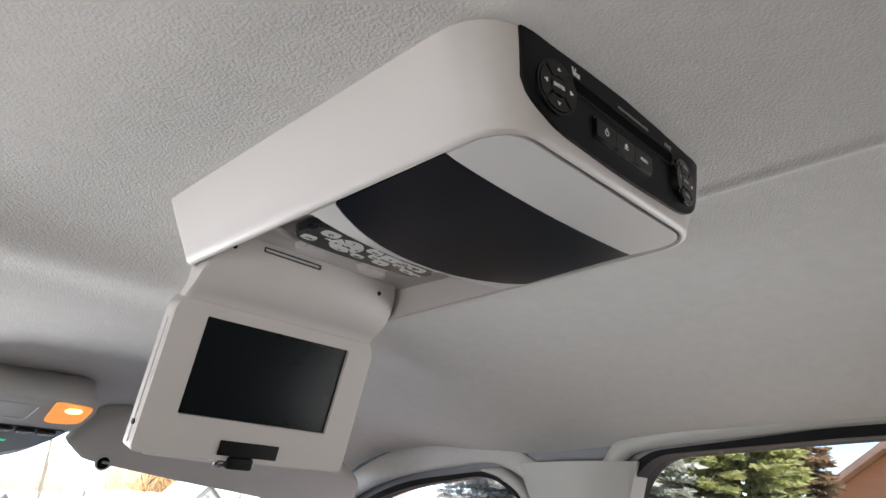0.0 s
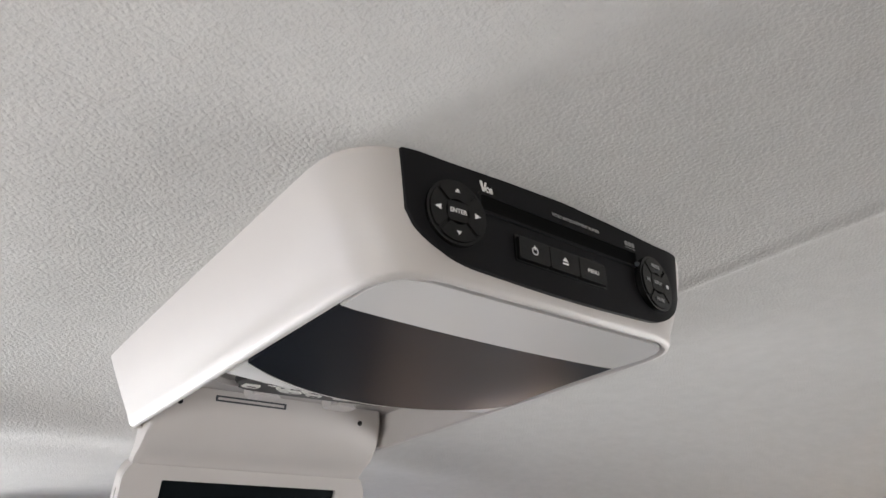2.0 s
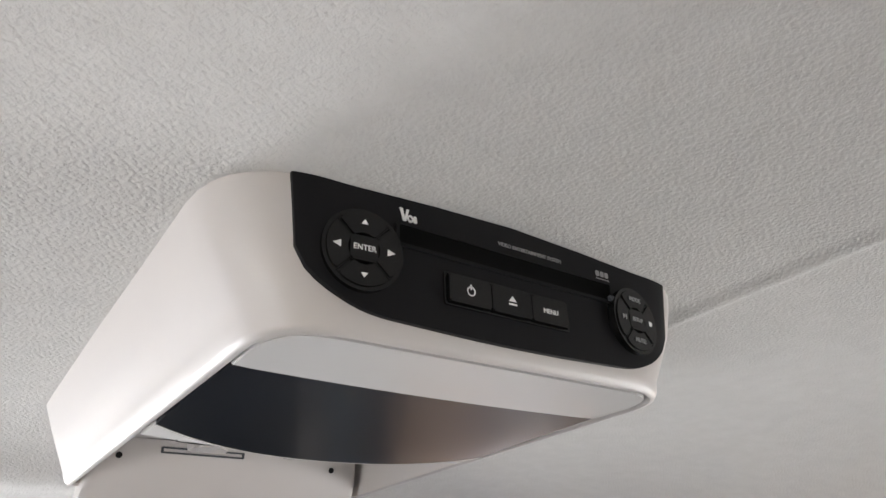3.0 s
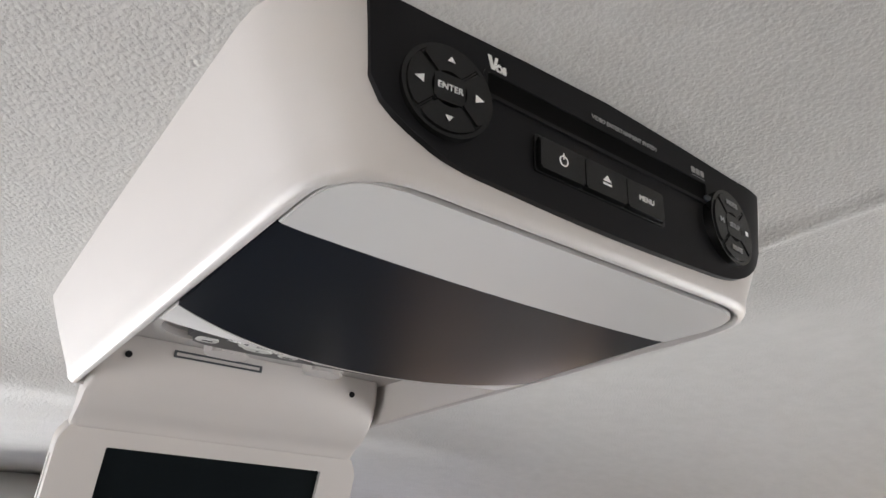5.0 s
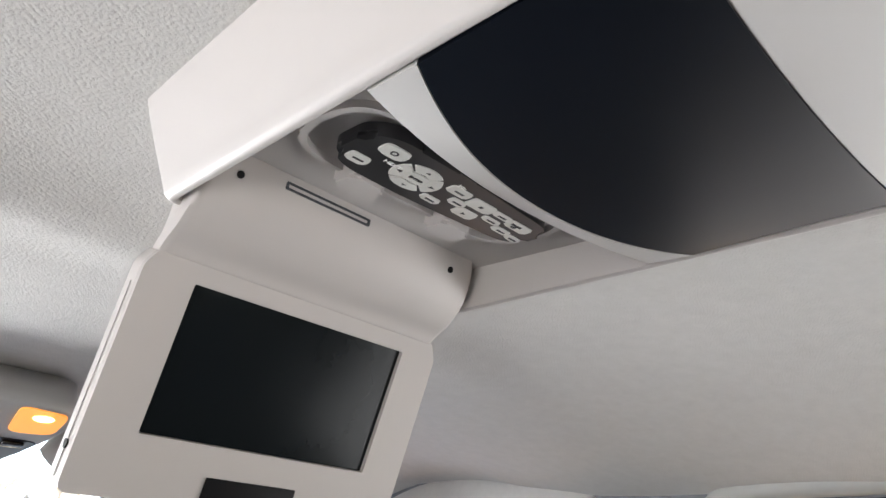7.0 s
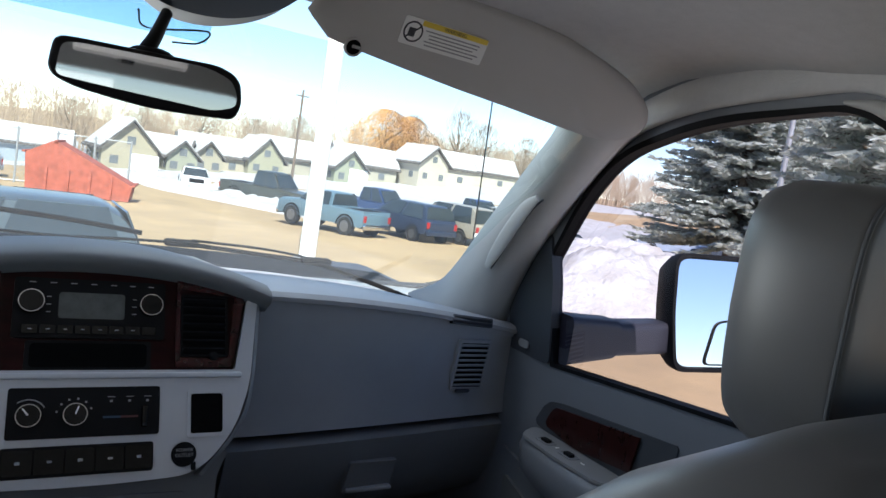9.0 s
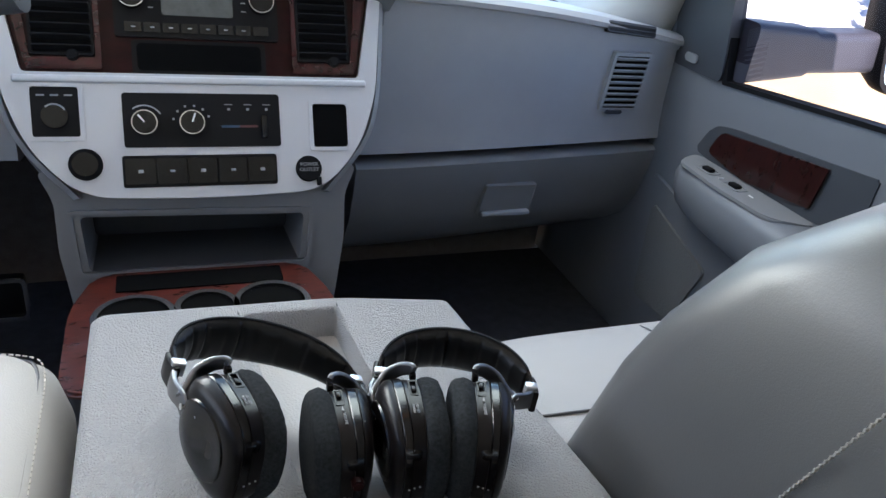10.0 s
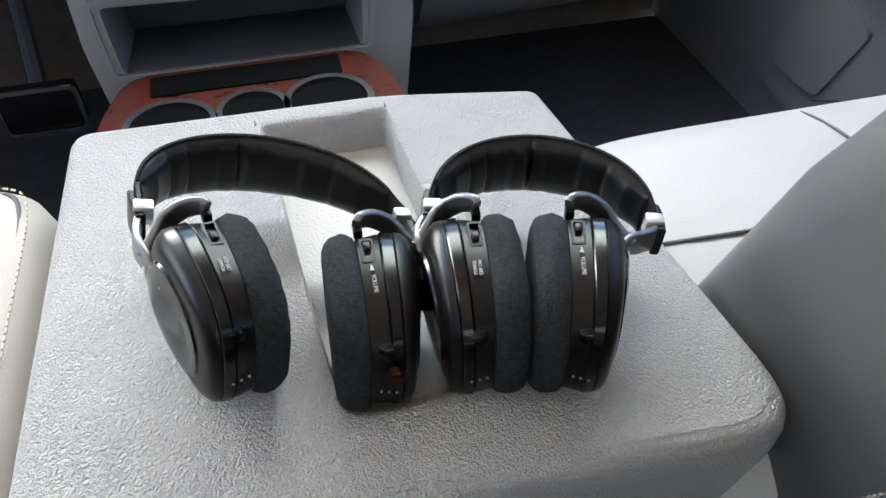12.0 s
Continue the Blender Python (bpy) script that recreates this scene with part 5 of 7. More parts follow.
box_frame(0.139, 0.028, 0.186, 0.086)
# the pocket's inner shade, laid on as a thin black plate
plate("pocket_shade", 0.139, 0.028, 0.186, 0.086, SHADEBLACK, bez, h=0.0008)
box_frame(-0.197, 0.044, -0.145, 0.104)
fw = plate("drive_selector", -0.197, 0.044, -0.145, 0.104, FACEBLACK, bez, h=0.0012, label="black drive mode switch panel")
knob("selector_knob", -0.171, 0.068, 0.0145, 0.013, BUTTONBLACK, fw, None, BM, 0.001)
bm = bmesh.new()
prism(bm, wedge((-0.171, 0.068), 0.0125, 0.0145, 0.5, 2.3, 10), on(BM, 0, 0, 0.0143), 0.0004)
for k in range(3):
    rbox(bm, (-0.186 + k * 0.015, 0.094, 0.0014), (0.009, 0.002, 0.0004), 0, BM)
part("selector_marks", bm, PRINTGREY, fw, smooth=False)
knob("lighter_surround", -0.142, 0.010, 0.0195, 0.003, RUBBER, bez, None, BM)
knob("lighter", -0.142, 0.010, 0.0145, 0.010, BUTTONBLACK, bez, None, BM, 0.002, "black cigarette lighter")
pl = knob("power_outlet", 0.130, -0.001, 0.0175, 0.006, RUBBER, bez, None, BM, 0, "black capped power outlet")
lettering("POWER\nOUTLET", on(BM, 0.130, 0.001, 0.0062), 0.0070, PRINTGREY, pl)
bm = bmesh.new()
rbox(bm, (0.143, -0.018, 0.004), (0.007, 0.012, 0.004), 0.0015, BM)
part("outlet_tab", bm, RUBBER, pl)
sw = plate("switch_bar", -0.101, -0.020, 0.088, 0.020, FACEBLACK, bez, h=0.0015, label="black row of heated seat and lamp switches")
for i in range(5):
    plate("rocker_switch", -0.098 + i * 0.0372, -0.016, -0.098 + i * 0.0372 + 0.035, 0.016, BUTTONBLACK, sw, h=0.004, r=0.002)
for i in range(5):
    bm = bmesh.new()
    rbox(bm, (-0.080 + i * 0.0372, 0.0, 0.0042), (0.006, 0.003 if i % 2 else 0.004, 0.0003), 0, BM)
    part("switch_mark", bm, PRINTGREY, sw, smooth=False)

# lower part of the stack with the open bin
SM = fr((CX, 0.849, 0.30), (1, 0, 0), (0, 0.12, 0.99))
bm = bmesh.new()
framed(bm, rounded([(-0.165, -0.14), (0.165, -0.14), (0.185, 0.02), (0.184, 0.085), (0.200, 0.125), (-0.200, 0.125), (-0.184, 0.085), (-0.185, 0.02)], 0.012), rounded([(-0.152, -0.012), (0.122, -0.012), (0.127, 0.057), (-0.157, 0.064)], 0.008), SM, 0.14)
# lower stack in the dash plastic's shaded copy
low = part("stack_base", bm, DASHSHADE, stack, "slate grey lower stack with an open bin", angle=40)
bm = bmesh.new()
rbox(bm, (-0.015, 0.04, -0.135), (0.30, 0.12, 0.006), 0, SM)
rbox(bm, (-0.015, -0.013, -0.07), (0.30, 0.004, 0.14), 0, SM)
part("bin_lining", bm, DASHDARK, low, smooth=False)
bm = bmesh.new()
framed(bm, rounded([(-0.166, -0.02), (0.136, -0.02), (0.141, 0.067), (-0.171, 0.074)], 0.010), rounded([(-0.160, -0.014), (0.130, -0.014), (0.135, 0.062), (-0.165, 0.069)], 0.008), on(SM, 0, 0, 0.004), 0.008)
part("bin_rim", bm, DASHSHADE, low)

# wood tray with cup holders
tray = thing("cup_holder_tray", "red burl wood tray with three chrome ringed cup holders", "cup holder")
bm = bmesh.new()
out = rounded([(-0.262, 0.58), (0.048, 0.58), (0.048, 0.735), (0.022, 0.815), (-0.236, 0.815), (-0.262, 0.735)], [0.03, 0.03, 0.03, 0.02, 0.02, 0.03], 6)
prism(bm, out, Matrix.Translation((0, 0, 0.296)), -0.05)
part("tray_base", bm, DASHDARK, tray)
bm = bmesh.new()
prism(bm, out, Matrix.Translation((0, 0, 0.296)), 0.006, 0.003)
part("wood_veneer", bm, WOOD, tray, "red burl wood veneer")
# slot shown only by its shade: a black plate on the veneer
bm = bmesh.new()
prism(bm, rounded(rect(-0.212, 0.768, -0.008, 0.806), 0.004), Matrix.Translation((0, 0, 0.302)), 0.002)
part("tray_slot_shade", bm, SHADEBLACK, tray, "flat black shade of a slot in the wood")
for x, y, r in ((-0.190, 0.705, 0.047), (-0.108, 0.715, 0.038), (-0.030, 0.715, 0.047)):
    bm = bmesh.new()
    framed(bm, disc(r, 36), disc(r - 0.007, 36), Matrix.Translation((x, y, 0.308)), 0.008)
    ring = part("cup_ring", bm, CHROME, tray, "bright cup holder ring")
    # flat black disc for the shade down in the cup holder
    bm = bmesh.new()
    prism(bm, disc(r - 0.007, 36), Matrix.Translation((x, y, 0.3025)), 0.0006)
    part("cup_well_shade", bm, SHADEBLACK, ring)
bm = bmesh.new()
rbox(bm, (-0.107, 0.68, 0.08), (0.28, 0.25, 0.34), 0.03)
part("tray_pedestal", bm, DASHDARK, tray)

# column shift lever at the driver's side
lever = thing("column_shift_lever", "dark grey column shift lever with a chrome ring", "gear lever")
lm_ = fr((-0.52, 0.76, 0.56), (0, 0, 1), (0, 1, 0))
bm = bmesh.new()
tube(bm, [(-0.57, 0.81, 0.60), (-0.45, 0.785, 0.622), (-0.35, 0.765, 0.640)], 0.008, 12)
part("lever_arm", bm, DASHDARK, lever)
bm = bmesh.new()
tube(bm, smooth_path([(-0.353, 0.769, 0.634), (-0.303, 0.758, 0.646), (-0.271, 0.752, 0.653), (-0.263, 0.750, 0.655)], 5), 0.0165, 16, scale=lambda t: 0.55 + 0.45 * math.sin(min(1, 0.12 + t * 1.6) * math.pi / 2) - (0.25 if t > 0.97 else 0))
part("lever_knob", bm, DASHDARK, lever)
bm = bmesh.new()
cyl(bm, fr((-0.2635, 0.750, 0.655), (0.24, 0.97, 0), (0.2, 0, 0.97)), 0.010, 0.002, 20)
part("lever_cap", bm, RUBBER, lever)

bm = bmesh.new()
loft(bm, [[(-0.60 + a, y, zc + b) for a, b in rounded(rect(-0.065, -0.055, 0.065, 0.055), 0.03, 5)] for y, zc in ((0.74, 0.60), (0.80, 0.598), (0.95, 0.57), (1.08, 0.54))])
part("column_shroud", bm, DASHDARK, dash, "dark steering column shroud")

# brake pedal in the driver's footwell
ped = thing("brake_pedal", "black rubber brake pedal with bright edges", "pedal")
bm = bmesh.new()
rbox(bm, (-0.42, 1.08, 0.12), (0.11, 0.03, 0.07), 0.008)
part("pedal_pad", bm, RUBBER, ped)
bm = bmesh.new()
framed(bm, rounded(rect(-0.058, -0.038, 0.058, 0.038), 0.01), rounded(rect(-0.052, -0.032, 0.052, 0.032), 0.008), fr((-0.42, 1.063, 0.12), (1, 0, 0), (0, 0, 1)), 0.004)
part("pedal_rim", bm, CHROME, ped)
bm = bmesh.new()
tube(bm, [(-0.42, 1.09, 0.12), (-0.42, 1.2, 0.3), (-0.42, 1.25, 0.45)], 0.012, 8, up=(1, 0, 0))
part("pedal_arm", bm, DASHDARK, ped)

# ---- right door furniture ----
bm = bmesh.new()
rings = []
for y, xi, zt_, zb in ((0.985, 0.775, 0.360, 0.318), (0.965, 0.748, 0.378, 0.305), (0.92, 0.722, 0.386, 0.297), (0.86, 0.710, 0.387, 0.290), (0.74, 0.704, 0.386, 0.283), (0.60, 0.700, 0.385, 0.275), (0.45, 0.700, 0.385, 0.270), (0.32, 0.71, 0.385, 0.265)):
    rings.append([(0.80, y, zt_ + 0.004), (xi + 0.03, y, zt_), (xi + 0.008, y, zt_ - 0.006), (xi, y, zt_ - 0.022), (xi + 0.004, y, zb + 0.02), (xi + 0.03, y, zb), (0.80, y, zb - 0.025)])
loft(bm, rings)
arm = part("armrest", bm, DOORTRIM, wall_right, "grey door armrest", angle=50)
bm = bmesh.new()
prism(bm, rounded([(0.722, 0.935), (0.785, 0.965), (0.785, 0.66), (0.718, 0.70), (0.712, 0.82)], 0.02), Matrix.Translation((0, 0, 0.384)), 0.006, 0.002)
part("switch_plate", bm, TRIM, arm, "grey switch plate")
for y in (0.885, 0.815):
    bm = bmesh.new()
    framed(bm, rounded(rect(0.734, y - 0.022, 0.764, y + 0.022), 0.010), rounded(rect(0.738, y - 0.018, 0.760, y + 0.018), 0.008), Matrix.Translation((0, 0, 0.3915)), 0.004)
    s_ = part("switch_surround", bm, TRIM, arm)
    bm = bmesh.new()
    rbox(bm, (0.749, y, 0.392), (0.014, 0.022, 0.008), 0.003)
    part("switch_key", bm, RUBBER, arm, "black window switch")
bm = bmesh.new()
rbox(bm, (0.749, 0.775, 0.3905), (0.003, 0.010, 0.001))
rbox(bm, (0.749, 0.85, 0.3905), (0.010, 0.003, 0.001))
part("switch_mark", bm, PRINT, arm, smooth=False)
DWM = fr((RX - 0.010, 0, 0), (0, -1, 0), (0, 0, 1))
bm = bmesh.new()
prism(bm, rounded([(-0.975, 0.395), (-0.945, 0.452), (-0.90, 0.462), (-0.60, 0.495), (-0.60, 0.40), (-0.70, 0.388), (-0.85, 0.378)], [0.01, 0.02, 0.03, 0.004, 0.004, 0.02, 0.03], 5), DWM @ Matrix.Translation((0, 0, -0.02)), 0.014, 0.003)
inlay = part("inlay_surround", bm, DASHDARK, wall_right)
bm = bmesh.new()
prism(bm, rounded([(-0.935, 0.405), (-0.915, 0.450), (-0.68, 0.478), (-0.69, 0.408), (-0.84, 0.392)], [0.01, 0.015, 0.003, 0.003, 0.02], 5), DWM, 0.004, 0.0015, z0=-0.004)
part("wood_strip", bm, WOODRED, inlay, "dark red wood veneer strip")
bm = bmesh.new()
PMx = fr((RX - 0.001, 0, 0), (0, -1, 0), (0, 0, 1))
prism(bm, rounded([(-1.07, 0.31), (-1.10, 0.02), (-0.90, -0.02), (-0.35, -0.02), (-0.35, 0.26), (-0.86, 0.27)], 0.02), PMx, 0.012, 0.004, z0=-0.004)
pocket = part("lower_panel", bm, DOORTRIM, wall_right, "grey lower door panel")
bm = bmesh.new()
prism(bm, rounded([(-1.035, 0.255), (-1.02, 0.05), (-0.90, 0.055), (-0.845, 0.20)], 0.015), PMx, 0.014, 0.002, z0=0.0)
GRILL = mat("perforated grey speaker cloth", (0.16, 0.165, 0.165), 0.7, vary=0.05, bump=0.8, bscale=260, kind="f1", dist=0.001)
part("speaker_grille", bm, GRILL, pocket)
bm = bmesh.new()
tube(bm, [(RX - 0.016, 0.90, 0.05), (RX - 0.016, 0.66, 0.20)], 0.0015, 6)
part("panel_seam", bm, DASHDARK, pocket)


# ---- centre console (folded middle seat) ----
con = thing("centre_console", "light grey pebbled vinyl console lid with an open tray", "console")
TOP = 0.467
X0, X1, Y0, Y1 = -0.213, 0.122, 0.188, 0.478
TRAY = [(-0.094, 0.4545), (-0.0145, 0.4545), (-0.010, 0.38), (-0.002, 0.30), (0.004, 0.238), (-0.076, 0.232), (-0.083, 0.30), (-0.090, 0.40)]


tilt = lambda x: 0.115 * max(0.0, x + 0.012)   # the lid falls slightly to the right


def con_ring(g, z):
    """The console outline shrunk by g at height z."""
    return [(x, y, z - tilt(x)) for x, y in rounded([(X0 + g, Y0 + g), (X1 + 0.010 - g, Y0 + g), (X1 - 0.025 - g, Y1 - 0.006 - g), (X0 + 0.003 + g, Y1 - g)], [0.030, 0.036, 0.007, 0.012], 7, 0.02)]


bm = bmesh.new()
loft(bm, [con_ring(0.022, 0.12), con_ring(0.012, 0.33), con_ring(0.004, 0.40), con_ring(0.0, 0.44), con_ring(0.0, 0.455), con_ring(0.0012, 0.4615), con_ring(0.0042, 0.4655), con_ring(0.0085, TOP - 0.0003)], cap=False)
part("console_sides", bm, VINYL, con, angle=60)
bm = bmesh.new()
o2 = [(x, y) for x, y, z in con_ring(0.0080, 0)]
t2 = rounded(TRAY, [0.004, 0.004, 0.02, 0.02, 0.02, 0.02, 0.02, 0.02], 5)
c = sum((Vector(p) for p in t2), Vector((0, 0))) / len(t2)
angles = sorted({round(math.atan2(p[1] - c.y, p[0] - c.x), 5) for p in (*o2, *t2)} | {round(-3.14 + i * 0.1, 5) for i in range(63)})
ro, ri = ray_loop(o2, c, angles), ray_loop(t2, c, angles)
rings = []
for k, z in ((1.0, 0.0), (0.97, 0.0), (0.66, 0.0), (0.33, 0.0), (0.10, 0.0)):
    rings.append([Vector((q.x + (p.x - q.x) * k, q.y + (p.y - q.y) * k, TOP + z - tilt(q.x + (p.x - q.x) * k))) for p, q in zip(ro, ri)])
drop = lambda q: 0.026 * interp(q.y, [0.232, 0.26, 0.30], [0.30, 0.85, 1.0])
rings.append([Vector((q.x, q.y, TOP - 0.0012)) for q in ri])
rings.append([Vector((*(q + (c - q) * 0.03), TOP - 0.006)) for q in ri])
rings.append([Vector((*(q + (c - q) * 0.07), TOP - drop(q))) for q in ri])
loft(bm, rings, cap=False)
part("console_lid", bm, VINYL, con, angle=50)
bm = bmesh.new()
fl = [bm.verts.new((*(q + (c - q) * 0.05), TOP - drop(q) + 0.0005)) for q in ri]
mid = bm.verts.new((c.x, c.y, TOP - 0.026))
for i in range(len(fl)):
    bm.faces.new((fl[i], fl[(i + 1) % len(fl)], mid))
part("tray_floor", bm, MAT_RIB, con, "finely ribbed grey tray floor", angle=60)
bm = bmesh.new()
for x in (-0.097, -0.0142):
    bm = bmesh.new()
    tube(bm, [(x, 0.4545, TOP - 0.0003), (x, 0.466, TOP - 0.001), (x, 0.4785, TOP - 0.010)], 0.0008, 6, up=(1, 0, 0))
    part("lid_seam", bm, SEATGREY, con)


# ---- front seats ----
seat = thing("passenger_seat", "grey leather passenger seat with bolstered backrest", "car seat", group="front seats")
bm = bmesh.new()
rings = []
for z, yf, yb, xl, xr, p in ((0.28, 0.360, 0.17, 0.134, 0.77, 8), (0.36, 0.338, 0.13, 0.132, 0.772, 8), (0.41, 0.323, 0.10, 0.131, 0.772, 8), (0.527, 0.286, 0.05, 0.131, 0.772, 8), (0.578, 0.264, 0.03, 0.132, 0.768, 7.5), (0.645, 0.226, 0.01, 0.138, 0.76, 6.5), (0.69, 0.190, 0.0, 0.152, 0.745, 4.2), (0.722, 0.148, 0.0, 0.190, 0.715, 3.8), (0.745, 0.122, 0.008, 0.235, 0.67, 3.2), (0.758, 0.10, 0.02, 0.30, 0.61, 2.8), (0.765, 0.08, 0.04, 0.40, 0.52, 2.2)):
    rings.append(superring((xl + xr) / 2, (yf + yb) / 2, (xr - xl) / 2, (yf - yb) / 2, z, p, 56))
loft(bm, rings)
# shade on the backrest comes from its darkened base colour
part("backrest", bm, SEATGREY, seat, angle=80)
bm = bmesh.new()
rings = []
for z, e in ((0.20, 0.02), (0.30, 0.004), (0.36, 0.0), (0.385, 0.006), (0.398, 0.022), (0.402, 0.06)):
    rings.append(superring(0.425, 0.33, 0.338 - e, 0.155 - e * 0.7, z, 9, 64))
loft(bm, rings)
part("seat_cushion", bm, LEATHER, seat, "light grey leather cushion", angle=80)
bm = bmesh.new()
sweep(bm, [(0.135, 0.352, 0.4025), (0.20, 0.348, 0.4035), (0.30, 0.345, 0.404), (0.42, 0.345, 0.404)], disc(0.0013, 8))
sweep(bm, smooth_path([(0.325, 0.484, 0.375), (0.325, 0.465, 0.398), (0.335, 0.42, 0.4035), (0.34, 0.36, 0.404)], 4), disc(0.0012, 8))
part("cushion_seam", bm, SEATGREY, seat, "sewn cushion seam")
bm = bmesh.new()
for i in range(64):
    t = i / 63
    rbox(bm, (0.1308, 0.170 - 0.085 * t, 0.40 + 0.25 * t), (0.0026, 0.0010, 0.0020), 0)
tagged(part("backrest_stitches", bm, STITCHGREY, seat, smooth=False), "sewn side seam", kind="stuff")
head = new("headrest")
head.parent = seat
head["label"] = "grey leather headrest with a piped seam"
bm = bmesh.new()
rings = []
for y, k, dz in ((0.140, 0.70, 0.0), (0.1405, 0.90, 0.0), (0.1430, 0.965, 0.0), (0.150, 0.99, 0.0), (0.215, 1.0, 0.0), (0.238, 0.985, 0.002), (0.258, 0.93, 0.003), (0.270, 0.82, 0.004), (0.275, 0.6, 0.004)):
    r = []
    for q in superring(0, 0, 1, 1, 0, 4.6, 48):
        w = (0.136 - 0.010 * max(0, -q[1])) * k
        r.append((0.512 + q[0] * w, y, 0.803 + dz + q[1] * (0.134 * (1 if k > 0.9 else k + 0.05)) * (k if k > 0.9 else 1)))
    rings.append(r)
loft(bm, rings)
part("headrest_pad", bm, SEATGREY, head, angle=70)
bm = bmesh.new()
loop = [(0.512 + q[0] * 0.136 * 0.976, 0.1432, 0.803 + q[1] * 0.134 * 0.978) for q in superring(0, 0, 1, 1, 0, 4.6, 64)]
tube(bm, [Vector(p) for p in loop] + [Vector(loop[0])], 0.0022, 7, up=(0, 1, 0))
part("headrest_piping", bm, DASHDARK, head, "dark piped seam")
for x in (0.455, 0.57):
    bm = bmesh.new()
    tube(bm, [(x, 0.20, 0.70), (x, 0.13, 0.64)], 0.006, 12, up=(1, 0, 0))
    part("headrest_post", bm, CHROME, head, "steel post")

dseat = thing("driver_seat", "light grey leather driver seat with stitched edge", "car seat", group="front seats")
bm = bmesh.new()
rings = []
for z, e in ((0.15, 0.03), (0.30, 0.006), (0.38, 0.0), (0.412, 0.006), (0.428, 0.018), (0.434, 0.04)):
    rings.append(superring(-0.525, 0.312, 0.302 - e, 0.198 - e, z + 0.005, 7, 64))
loft(bm, rings)
part("seat_cushion", bm, CREAM, dseat, angle=80)
bm = bmesh.new()
run = smooth_path([(-0.40, 0.4845, 0.4285), (-0.32, 0.4825, 0.4295), (-0.265, 0.472, 0.4315), (-0.248, 0.45, 0.4320), (-0.2455, 0.37, 0.4325), (-0.246, 0.26, 0.4325), (-0.25, 0.18, 0.4325)], 8)
tube(bm, run, 0.0016, 7)
part("seam_line", bm, SEATGREY, dseat, "sewn edge seam")
lens_ = [0.0]
for a, b in zip(run, run[1:]):
    lens_.append(lens_[-1] + (b - a).length)
for off in (-0.005, 0.006):
    bm = bmesh.new()
    s_ = 0.0
    while s_ < lens_[-1] - 0.004:
        i = max(k for k in range(len(lens_)) if lens_[k] <= s_)
        i = min(i, len(run) - 2)
        f_ = (s_ - lens_[i]) / max(1e-6, lens_[i + 1] - lens_[i])
        p = run[i] + (run[i + 1] - run[i]) * f_
        d = (run[i + 1] - run[i]).normalized()
        n = Vector((d.y, -d.x, 0))
        mm = Matrix.Translation(p + n * off + Vector((0, 0, 0.0012 - abs(off) * 0.06))) @ Matrix.Rotation(math.atan2(d.y, d.x), 4, "Z")
        rbox(bm, (0, 0, 0), (0.0034, 0.0011, 0.0011), 0, mm)
        s_ += 0.0052
    tagged(part("stitch_row", bm, STITCH, dseat, "row of cream stitches", smooth=False),
           "row of cream stitches", kind="stuff")
bm = bmesh.new()
rings = []
for z, yf, yb in ((0.30, 0.20, 0.00), (0.45, 0.15, -0.05), (0.60, 0.10, -0.09), (0.70, 0.05, -0.10), (0.74, 0.0, -0.09)):
    rings.append(superring(-0.63, (yf + yb) / 2, 0.27 - max(0, z - 0.6) * 0.6, (yf - yb) / 2, z, 4, 40))
loft(bm, rings)
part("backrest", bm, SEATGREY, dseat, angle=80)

# rear bench closes the cab behind
bench = thing("rear_bench_seat", "grey leather rear bench seat", "car seat")
bm = bmesh.new()
loft(bm, [superring(-0.09, -0.82, 0.72 - e, 0.22 - e, z, 6, 48) for z, e in ((0.05, 0.03), (0.25, 0.0), (0.32, 0.01), (0.345, 0.05))])
part("seat_cushion", bm, SEATGREY, bench, angle=80)
bm = bmesh.new()
loft(bm, [superring(-0.09, -1.05 - (z - 0.3) * 0.15, 0.72 - e, 0.09 - e, z, 6, 48) for z, e in ((0.2, 0.01), (0.5, 0.0), (0.72, 0.01), (0.76, 0.05))])
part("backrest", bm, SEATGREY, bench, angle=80)


